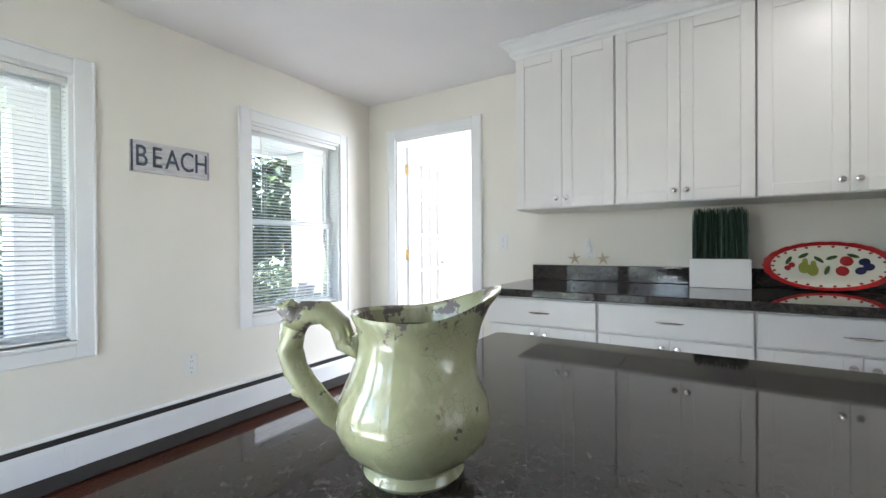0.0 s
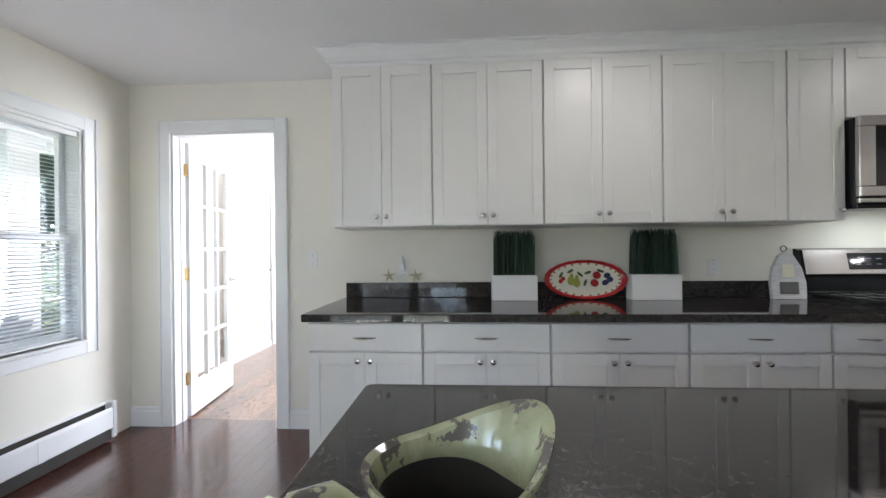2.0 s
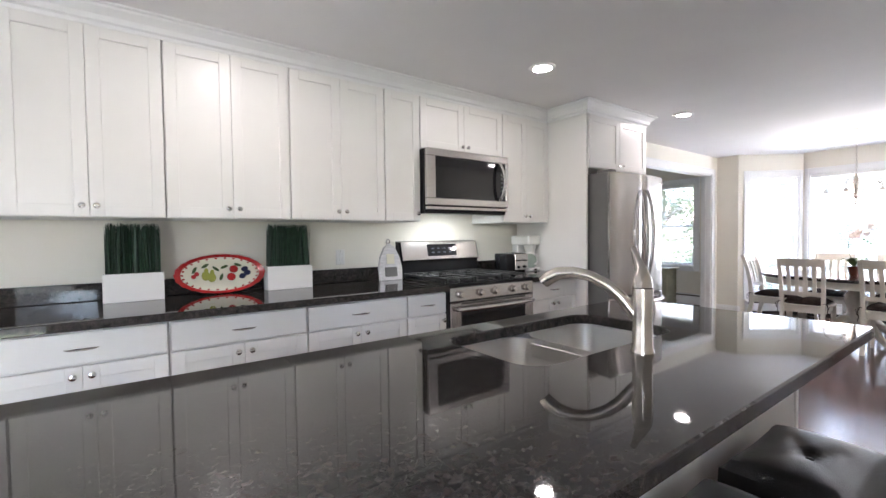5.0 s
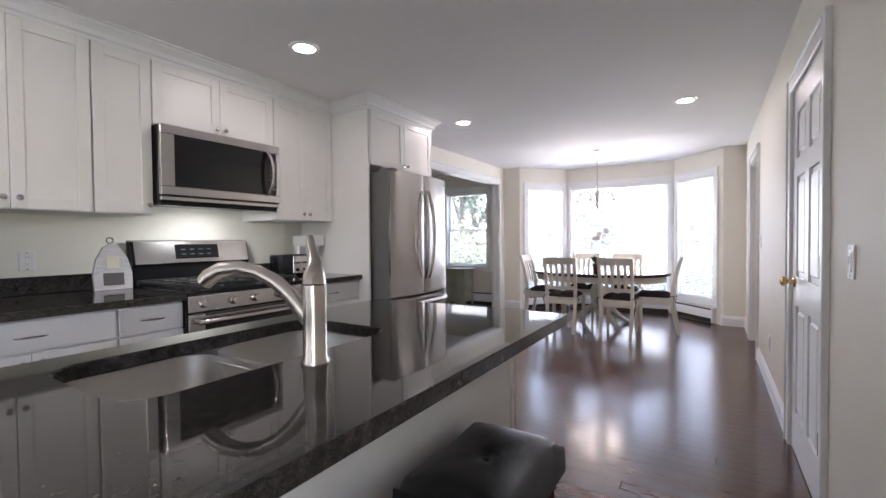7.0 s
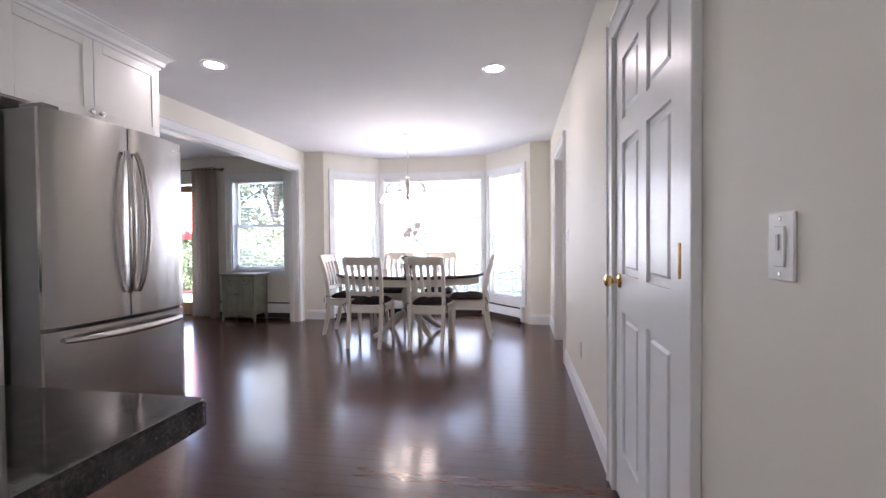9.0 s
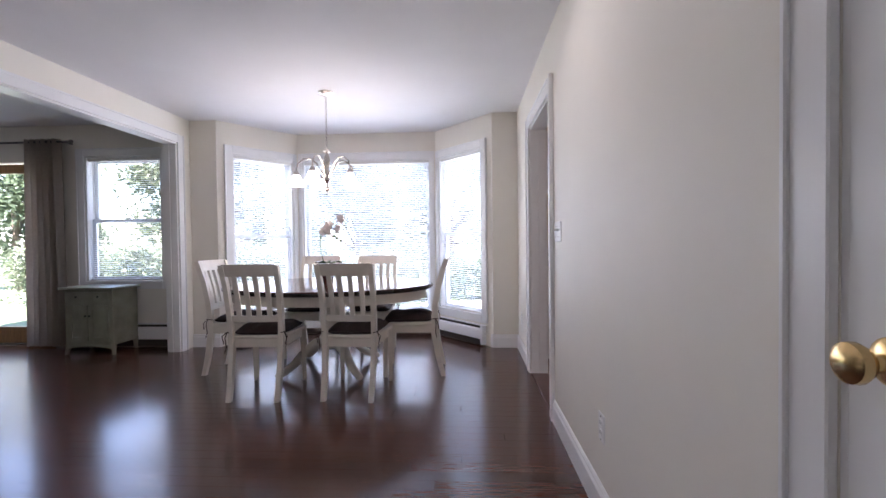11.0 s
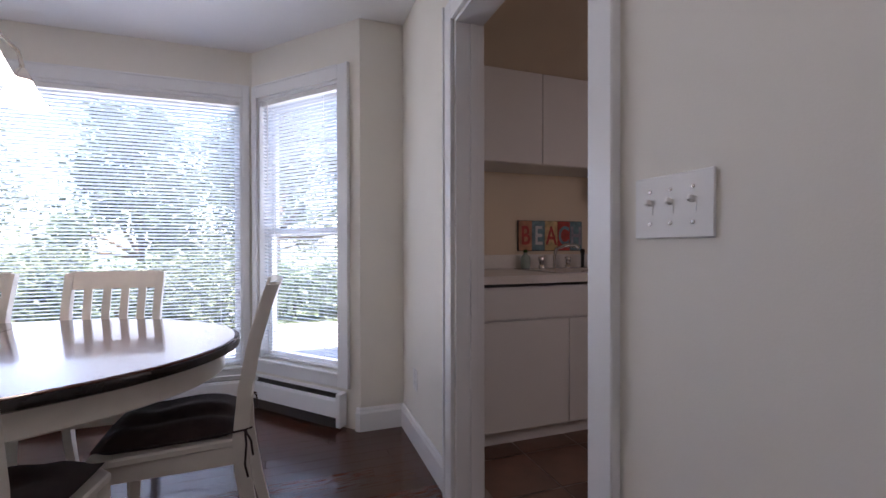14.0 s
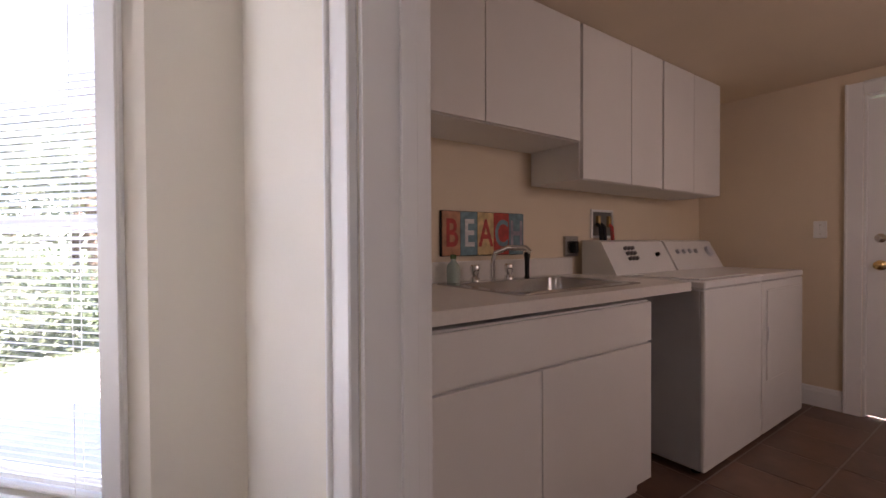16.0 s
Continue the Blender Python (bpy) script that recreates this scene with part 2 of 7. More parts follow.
def wood_floor(name, dark, light, rough):
    m = mat(name, dark, rough, var=0.2, rand=0.3, scale=14, stretch=(10, 0.7, 10), bump=0.006, bscale=20, coat=0.3)
    n = m.node_tree.nodes
    for q in n:
        if q.type == "VALTORGB":
            q.color_ramp.elements[0].color, q.color_ramp.elements[1].color = (*dark, 1), (*light, 1)
    n["Principled BSDF"].inputs["Coat Roughness"].default_value = 0.12
    return m


def glazed_jug():
    """Thick green glaze with hairline crazing, brown drips and chips that bare the grey clay."""
    m = mat("crackled_green_glaze", (0.42, 0.435, 0.26), 0.12, var=0.25, scale=14, bump=0.22, bscale=55, coat=0.7)
    nt = m.node_tree
    n, l = nt.nodes, nt.links
    b = n["Principled BSDF"]
    out = b.inputs["Base Color"].links[0].from_socket
    tc = n.new("ShaderNodeTexCoord")

    def noise(scale, detail, stretch=None):
        mp = n.new("ShaderNodeMapping")
        mp.inputs["Scale"].default_value = stretch or (1, 1, 1)
        l.new(tc.outputs["Object"], mp.inputs[0])
        a = n.new("ShaderNodeTexNoise")
        a.inputs["Scale"].default_value, a.inputs["Detail"].default_value, a.inputs["Roughness"].default_value = scale, detail, 0.66
        l.new(mp.outputs[0], a.inputs["Vector"])
        return a.outputs["Fac"]

    def band(fac, lo, hi):
        q = n.new("ShaderNodeMapRange")
        q.inputs["From Min"].default_value, q.inputs["From Max"].default_value = lo, hi
        l.new(fac, q.inputs[0])
        return q.outputs[0]

    def over(base, fac, colour):
        mx = n.new("ShaderNodeMix")
        mx.data_type = "RGBA"
        l.new(fac, mx.inputs[0])
        l.new(base, mx.inputs[6])
        mx.inputs[7].default_value = (*colour, 1)
        return mx.outputs[2]

    out = over(out, band(noise(30, 3, (1, 1, 0.35)), 0.56, 0.72), (0.60, 0.60, 0.40))
    out = over(out, band(noise(55, 5, (1, 1, 0.3)), 0.64, 0.70), (0.23, 0.20, 0.13))
    vo = n.new("ShaderNodeTexVoronoi")
    vo.feature = "DISTANCE_TO_EDGE"
    vo.inputs["Scale"].default_value = 120
    l.new(tc.outputs["Object"], vo.inputs["Vector"])
    craze = band(vo.outputs["Distance"], 0.03, 0.0)
    k = n.new("ShaderNodeMath")
    k.operation = "MULTIPLY"
    l.new(craze, k.inputs[0])
    l.new(band(noise(18, 2), 0.45, 0.7), k.inputs[1])
    out = over(out, k.outputs[0], (0.22, 0.21, 0.13))
    # chips, most of them along the rim and the handle's top
    xyz = n.new("ShaderNodeSeparateXYZ")
    l.new(tc.outputs["Object"], xyz.inputs[0])
    rim = n.new("ShaderNodeMapRange")
    rim.inputs["From Min"].default_value, rim.inputs["From Max"].default_value = 1.055, 1.085
    rim.inputs["To Max"].default_value = 0.10
    l.new(xyz.outputs[2], rim.inputs[0])
    ad = n.new("ShaderNodeMath")
    l.new(noise(34, 7), ad.inputs[0])
    l.new(rim.outputs[0], ad.inputs[1])
    chip = band(ad.outputs[0], 0.626, 0.64)
    out = over(out, chip, (0.17, 0.15, 0.135))
    l.new(out, b.inputs["Base Color"])
    cr = n.new("ShaderNodeMapRange")
    cr.inputs["To Min"].default_value, cr.inputs["To Max"].default_value = 0.7, 0.0
    l.new(chip, cr.inputs[0])
    l.new(cr.outputs[0], b.inputs["Coat Weight"])
    return m


def glass():
    m = bpy.data.materials.new("window_glass")
    m.use_nodes = True
    n, l = m.node_tree.nodes, m.node_tree.links
    n.remove(n["Principled BSDF"])
    t, g, f, x = n.new("ShaderNodeBsdfTransparent"), n.new("ShaderNodeBsdfGlossy"), n.new("ShaderNodeLayerWeight"), n.new("ShaderNodeMixShader")
    g.inputs["Roughness"].default_value = 0.0
    p, a = n.new("ShaderNodeMath"), n.new("ShaderNodeMath")
    p.operation, p.inputs[1].default_value = "POWER", 4.0
    a.operation, a.inputs[1].default_value, a.inputs[2].default_value = "MULTIPLY_ADD", 0.5, 0.03
    f.inputs["Blend"].default_value = 0.5
    l.new(f.outputs["Facing"], p.inputs[0])
    l.new(p.outputs[0], a.inputs[0])
    l.new(a.outputs[0], x.inputs[0])
    l.new(t.outputs[0], x.inputs[1])
    l.new(g.outputs[0], x.inputs[2])
    l.new(x.outputs[0], n["Material Output"].inputs[0])
    return m


M_GRANITE, M_GLAZE, M_GLASS, M_SLAT = granite(), glazed_jug(), glass(), slat_plastic()
M_FLOOR = wood_floor("dark_hardwood", (0.045, 0.015, 0.010), (0.10, 0.034, 0.019), 0.22)
M_FLOOR2 = wood_floor("mid_hardwood", (0.13, 0.070, 0.040), (0.22, 0.125, 0.075), 0.28)

# ---- builders ----
BASES = {}


def thing(name, base, label="", category="", group="", kind=""):
    ob = new(name)
    ob.location = base
    ob.empty_display_size = 0.1
    BASES[ob.name] = Vector(base)
    return tagged(ob, label, category, group, kind)


def part(name, bm, material, parent=None, label="", smooth=False):
    me = bpy.data.meshes.new(name)
    bmesh.ops.recalc_face_normals(bm, faces=bm.faces)
    if smooth:
        for f in bm.faces:
            f.smooth = True
    bm.to_mesh(me)
    bm.free()
    me.materials.append(material)
    if smooth:
        me.set_sharp_from_angle(angle=radians(40))
    ob = new(name, me)
    if parent:
        ob.parent = parent
        if parent.name in BASES:
            ob.matrix_parent_inverse = Matrix.Translation(-BASES[parent.name])
    if label:
        ob["label"] = label
    return ob


def solid(name, bm, material, label="", category="", kind="", group="", smooth=False):
    return tagged(part(name, bm, material, None, "", smooth), label, category, group, kind)


def bx(bm, x0, x1, y0, y1, z0, z1, bev=0.0, M=None, seg=1):
    m = Matrix.Translation(((x0 + x1) / 2, (y0 + y1) / 2, (z0 + z1) / 2)) @ Matrix.Diagonal((abs(x1 - x0), abs(y1 - y0), abs(z1 - z0), 1))
    vs = bmesh.ops.create_cube(bm, size=1.0, matrix=m)["verts"]
    if bev:
        es = list({e for v in vs for e in v.link_edges})
        r = bmesh.ops.bevel(bm, geom=es, offset=bev, segments=seg, affect="EDGES", profile=0.5)
        vs = list({v for f in r["faces"] for v in f.verts} | {v for v in vs if v.is_valid})
    if M is not None:
        bmesh.ops.transform(bm, matrix=M, verts=vs)
    return bm


def box(*a, **k):
    return bx(bmesh.new(), *a, **k)


def lathe(bm, profile, n=24, M=None, shape=None, close=False):
    rings = []
    for r, z in profile:
        ring = []
        for i in range(n):
            a = 2 * math.pi * i / n
            p = Vector((r * math.cos(a), r * math.sin(a), z))
            if shape:
                p = shape(p, a, r, z)
            if M is not None:
                p = M @ p
            ring.append(bm.verts.new(p))
        rings.append(ring)
    for a, b in zip(rings, rings[1:]):
        for i in range(n):
            bm.faces.new((a[i], a[(i + 1) % n], b[(i + 1) % n], b[i]))
    if close:
        bm.faces.new(rings[0][::-1])
        bm.faces.new(rings[-1])
    return bm


def tube(bm, pts, radii, n=10, flat=1.0):
    pts = [Vector(p) for p in pts]
    if not isinstance(radii, (list, tuple)):
        radii = [radii] * len(pts)
    rings, up = [], Vector((0.123, 0.456, 0.88)).normalized()
    for i, p in enumerate(pts):
        d = (pts[min(i + 1, len(pts) - 1)] - pts[max(i - 1, 0)]).normalized()
        s = d.cross(up)
        s = s.normalized() if s.length > 1e-4 else d.orthogonal().normalized()
        u = s.cross(d)
        rings.append([bm.verts.new(p + radii[i] * (math.cos(2 * math.pi * k / n) * s + flat * math.sin(2 * math.pi * k / n) * u)) for k in range(n)])
    for a, b in zip(rings, rings[1:]):
        for k in range(n):
            bm.faces.new((a[k], a[(k + 1) % n], b[(k + 1) % n], b[k]))
    bm.faces.new(rings[0][::-1])
    bm.faces.new(rings[-1])
    return bm


def arc(fn, n):
    return [fn(i / (n - 1)) for i in range(n)]


def prism(bm, outline, y0, y1, M=None):
    """outline in x, z; pulled from y0 to y1"""
    a = [bm.verts.new((M @ Vector((x, y0, z))) if M is not None else (x, y0, z)) for x, z in outline]
    b = [bm.verts.new((M @ Vector((x, y1, z))) if M is not None else (x, y1, z)) for x, z in outline]
    bm.faces.new(a)
    bm.faces.new(b[::-1])
    for i in range(len(a)):
        j = (i + 1) % len(a)
        bm.faces.new((a[i], b[i], b[j], a[j]))
    return bm


def ball(bm, c, r, sx=1, sy=1, sz=1, n=10):
    bmesh.ops.create_uvsphere(bm, u_segments=n, v_segments=max(6, n // 2 + 1), radius=1.0, matrix=Matrix.Translation(c) @ Matrix.Diagonal((r * sx, r * sy, r * sz, 1)))
    return bm


def text_mesh(name, body, size, m, material, parent, depth=0.002, bold=0.0):
    c = bpy.data.curves.new(name, "FONT")
    c.body, c.size, c.extrude, c.align_x, c.align_y, c.offset = body, size, depth, "CENTER", "CENTER", bold
    t = bpy.data.objects.new(name, c)
    me = bpy.data.meshes.new_from_object(t)
    bpy.data.objects.remove(t)
    me.transform(m)
    me.materials.clear()
    me.materials.append(material)
    ob = new(name, me)
    ob.parent = parent
    if parent.name in BASES:
        ob.matrix_parent_inverse = Matrix.Translation(-BASES[parent.name])
    return ob


def along(p0, p1):
    """Frame of a wall: x runs p0 to p1, y points to its left side (outwards), z up."""
    d = Vector((p1[0] - p0[0], p1[1] - p0[1], 0)).normalized()
    return Matrix(((d.x, -d.y, 0, p0[0]), (d.y, d.x, 0, p0[1]), (0, 0, 1, 0), (0, 0, 0, 1)))


def wall(name, p0, p1, thick, z0, z1, openings=(), material=None, label=""):
    M = along(p0, p1)
    L = math.hypot(p1[0] - p0[0], p1[1] - p0[1])
    bm = bmesh.new()
    cuts = sorted({0.0, L, *[s for o in openings for s in o[:2]]})
    for a, b in zip(cuts, cuts[1:]):
        hit = [o for o in openings if o[0] < (a + b) / 2 < o[1]]
        z = z0
        for o in sorted(hit, key=lambda o: o[2]):
            if o[2] > z:
                bx(bm, a, b, 0, thick, z, o[2], M=M)
            z = o[3]
        if z < z1:
            bx(bm, a, b, 0, thick, z, z1, M=M)
    return solid(name, bm, material or M_WALL, label, "wall", "structure")

# ---- structure ----
H = 2.44
XL, YB, YR, XD = -2.41, 3.14, -0.60, 7.81
BAY = [(7.81, -0.339), (8.52, 0.30), (8.52, 2.0), (7.81, 2.606)]
WIN_L = [(0.14, 0.97, 0.70, 2.02), (1.93, 2.76, 0.70, 2.02)]


def y_open(y0, y1, z0, z1, p0y, sign):
    a, b = sorted((sign * (y0 - p0y), sign * (y1 - p0y)))
    return (a, b, z0, z1)


# walls run so that their left side is outside the rooms
wall("wall_west", (XL, -0.72), (XL, YB), 0.14, 0, H, [(y0 + 0.72, y1 + 0.72, z0, z1) for y0, y1, z0, z1 in WIN_L])
wall("wall_back", (XL, YB), (4.60, YB), 0.13, 0, H, [(-2.10 - XL, -1.33 - XL, 0, 2.09)])
wall("wall_cased", (4.60, 2.90), (XD + 0.14, 2.90), 0.13, 0, H, [(0.15, 3.00, 0, 2.16)])
wall("wall_dining_stub_1", (XD, 2.90), (XD, 2.606), 0.14, 0, H)
wall("wall_dining_stub_2", (XD, -0.339), (XD, YR), 0.14, 0, H)
BAYWIN = []
for k, (a, b) in enumerate(((BAY[3], BAY[2]), (BAY[2], BAY[1]), (BAY[1], BAY[0]))):
    L = math.hypot(a[0] - b[0], a[1] - b[1])
    o = [(0.16, L - 0.06, 0.33, 2.11), (0.06, L - 0.06, 0.27, 2.12), (0.06, L - 0.16, 0.33, 2.11)][k]
    wall("wall_bay_%d" % (k + 1), a, b, 0.14, 0, H, [o])
    BAYWIN.append((a, b, o))
RD, LD, SD = (3.12, 3.95, 2.03), (6.05, 6.93, 2.04), (-1.80, 0.05, 2.05)
wall("wall_right", (XD + 0.14, YR), (XL - 0.14, YR), 0.12, 0, H, [(XD + 0.14 - LD[1], XD + 0.14 - LD[0], 0, LD[2]), (XD + 0.14 - RD[1], XD + 0.14 - RD[0], 0, RD[2]), (XD + 0.14 - SD[1], XD + 0.14 - SD[0], 0, SD[2])])
# closet behind the panelled door, laundry, far room, side room
wall("wall_closet", (4.2, -1.25), (2.9, -1.25), 0.1, 0, H)
wall("wall_closet_side_1", (2.9, -1.25), (2.9, -0.72), 0.1, 0, H)
wall("wall_closet_side_2", (4.2, -0.72), (4.2, -1.25), 0.1, 0, H)
wall("wall_laundry_east", (7.98, -0.72), (7.98, -4.07), 0.12, 0, H, material=M_LWALL)
wall("wall_laundry_south", (7.98, -4.07), (5.3, -4.07), 0.12, 0, H, [(7.98 - 7.00, 7.98 - 6.19, 0, 2.04)], material=M_LWALL)
wall("wall_laundry_west", (5.3, -4.07), (5.3, -0.72), 0.12, 0, H, material=M_LWALL)
solid("wall_laundry_north", box(5.3, LD[0] - 0.001, -0.735, -0.722, 0, H), M_LWALL, category="wall", kind="structure")
FW = (3.25, 4.13, 0.72, 2.09)
wall("wall_far_east", (7.85, 7.4), (7.85, 3.03), 0.14, 0, H, [(7.4 - FW[1], 7.4 - FW[0], FW[2], FW[3]), (7.4 - 6.3, 7.4 - 4.52, 0, 2.05)])
wall("wall_far_north", (3.2, 7.4), (7.85, 7.4), 0.14, 0, H)
wall("wall_far_west", (3.2, 3.27), (3.2, 7.4), 0.14, 0, H)
wall("wall_side_west", (-2.75, 3.27), (-2.75, 7.2), 0.14, 0, H)
wall("wall_side_north", (-2.75, 7.2), (0.4, 7.2), 0.14, 0, H)
wall("wall_side_east", (0.4, 7.2), (0.4, 3.27), 0.14, 0, H, [(1.0, 3.2, 0.6, 2.2)])
solid("wall_cased_end", box(4.56, 4.60, 2.90, 3.27, 0, H), M_WALL, category="wall", kind="structure")


def outline_slab(name, pts, z0, z1, material, label, category):
    bm = bmesh.new()
    a = [bm.verts.new((x, y, z0)) for x, y in pts]
    b = [bm.verts.new((x, y, z1)) for x, y in pts]
    bm.faces.new(a)
    bm.faces.new(b[::-1])
    for i in range(len(pts)):
        j = (i + 1) % len(pts)
        bm.faces.new((a[i], b[i], b[j], a[j]))
    return solid(name, bm, material, label, category, "structure")


MAIN = [(XL - 0.14, -0.72), (XD + 0.14, -0.72), (XD + 0.14, -0.42), (8.66, 0.22), (8.66, 2.08), (XD + 0.14, 2.70), (XD + 0.14, 7.5), (-2.9, 7.5), (-2.9, 3.0), (XL - 0.14, 3.0)]
outline_slab("ceiling", MAIN, H, H + 0.15, M_CEIL, "smooth matt white ceiling", "ceiling")
outline_slab("ceiling_laundry", [(5.2, -4.2), (8.1, -4.2), (8.1, -0.7205), (5.2, -0.7205)], H - 0.24, H - 0.1, M_LWALL, "tan painted laundry room ceiling", "ceiling")
outline_slab("roof", [(XL - 0.2, -4.4), (8.9, -4.4), (8.9, 7.8), (-3.0, 7.8), (-3.0, 3.0), (XL - 0.2, 3.0)], H + 0.16, H + 0.3, M_SIDING, "plain grey roof deck", "roof")
outline_slab("subfloor", MAIN, -0.2, -0.006, M_SUBFLOOR, "dark joint layer under the boards", "floor")
outline_slab("subfloor_laundry", [(5.2, -4.2), (8.1, -4.2), (8.1, -0.7205), (5.2, -0.7205)], -0.2, -0.004, M_GROUT, "pale grout bed between laundry tiles", "floor")


def trim_run(name, pts, prof, label):
    """Sweep a profile (out, z) along a plan line; out is to the right of the run."""
    bm = bmesh.new()
    P = [Vector((x, y, 0)) for x, y in pts]
    rows = []
    for i, p in enumerate(P):
        d0 = (P[i] - P[i - 1]).normalized() if i else (P[1] - P[0]).normalized()
        d1 = (P[i + 1] - P[i]).normalized() if i < len(P) - 1 else d0
        n0, n1 = Vector((d0.y, -d0.x, 0)), Vector((d1.y, -d1.x, 0))
        nn = (n0 + n1).normalized()
        k = 1 / max(0.3, nn.dot(n0))
        rows.append([bm.verts.new(p + nn * (o * k) + Vector((0, 0, z))) for o, z in prof])
    for a, b in zip(rows, rows[1:]):
        for i in range(len(prof)):
            j = (i + 1) % len(prof)
            bm.faces.new((a[i], a[j], b[j], b[i]))
    bm.faces.new(rows[0])
    bm.faces.new(rows[-1][::-1])
    return solid(name, bm, M_TRIM, label, "trim", "structure")


BB = [(0, 0), (0.016, 0), (0.016, 0.105), (0.010, 0.118), (0.010, 0.128), (0.004, 0.138), (0, 0.138)]
BBL = "white painted wooden baseboard with moulded top"
trim_run("baseboard_1", [(LD[1] + 0.085 + 0.002, YR), (XD, YR)][::-1], BB, BBL)
trim_run("baseboard_2", [(LD[0] - 0.087, YR), (RD[1] + 0.087, YR)], BB, BBL)
trim_run("baseboard_3", [(RD[0] - 0.087, YR), (SD[1] + 0.087, YR)], BB, BBL)
trim_run("baseboard_9", [(SD[0] - 0.087, YR), (XL, YR)], BB, BBL)
trim_run("baseboard_4", [(XD, 2.90), (XD, 2.606), (7.83, 2.588)], BB, BBL)
trim_run("baseboard_5", [(7.83, -0.321), (XD, -0.339), (XD, YR)], BB, BBL)
trim_run("baseboard_6", [(XL, YB), (-2.187, YB)], BB, BBL)
trim_run("baseboard_7", [(-1.243, YB), (-0.84, YB)], BB, BBL)
trim_run("baseboard_8", [(7.98, -4.07), (7.09, -4.07)], BB, BBL)


def casing(name, M, s0, s1, z1, thick, w=0.085, label="white painted wooden door casing", back=True):
    """Casing and jamb of a doorway in a wall frame M whose inside face is y = 0."""
    t = tagged(new(name), label, "door frame", kind="structure")
    for sg, y in ((-1, 0.0), (1, thick)) if back else ((-1, 0.0),):
        for nm, a in (("side_casing", (s0 - w, s0)), ("side_casing", (s1, s1 + w))):
            bm = bmesh.new()
            bx(bm, a[0], a[1], y, y + sg * 0.018, 0, z1 + w, 0.003, M)
            o = a[0] - 0.0015 if a[0] < s0 else a[1] - 0.0125
            bx(bm, o, o + 0.014, y, y + sg * 0.026, 0, z1 + w + 0.0015, 0.003, M)
            part(nm, bm, M_TRIM, t)
        bm = bmesh.new()
        bx(bm, s0, s1, y, y + sg * 0.018, z1, z1 + w, 0.003, M)
        bx(bm, s0, s1, y, y + sg * 0.026, z1 + w - 0.0125, z1 + w + 0.0015, 0.003, M)
        part("head_casing", bm, M_TRIM, t)
    for a, b in ((s0, s0 + 0.014), (s1 - 0.014, s1)):
        bm = box(a, b, 0.001, thick - 0.001, 0, z1, 0.001, M)
        c = (a + b) / 2
        bx(bm, c - 0.014, c + 0.014, thick * 0.55, thick * 0.55 + 0.03, 0, z1 - 0.014, 0.001, M)
        part("jamb", bm, M_TRIM, t)
    part("head_jamb", box(s0 + 0.014, s1 - 0.014, 0.001, thick - 0.001, z1 - 0.014, z1, 0.001, M), M_TRIM, t)
    return t


MR = along((XD + 0.14, YR), (XL, YR))
casing("door_1", MR, XD + 0.14 - RD[1], XD + 0.14 - RD[0], RD[2], 0.12, label="white painted casing round a panelled door")
casing("door_2", MR, XD + 0.14 - LD[1], XD + 0.14 - LD[0], LD[2], 0.12, label="white painted casing of the open laundry doorway")
casing("door_7", MR, XD + 0.14 - SD[1], XD + 0.14 - SD[0], SD[2], 0.12, label="white painted casing of a sliding patio door")
casing("door_3", along((XL, YB), (0, YB)), -2.10 - XL, -1.33 - XL, 2.09, 0.13, label="white painted casing of a bright doorway")
casing("door_4", along((4.6, 2.90), (8, 2.90)), 0.15, 3.00, 2.16, 0.13, label="white painted wide cased opening")
casing("door_5", along((7.98, -4.07), (5, -4.07)), 0.98, 1.79, 2.04, 0.12, label="white painted casing of the laundry's outer door")


# ---- windows and blinds ----
SLATS = {}


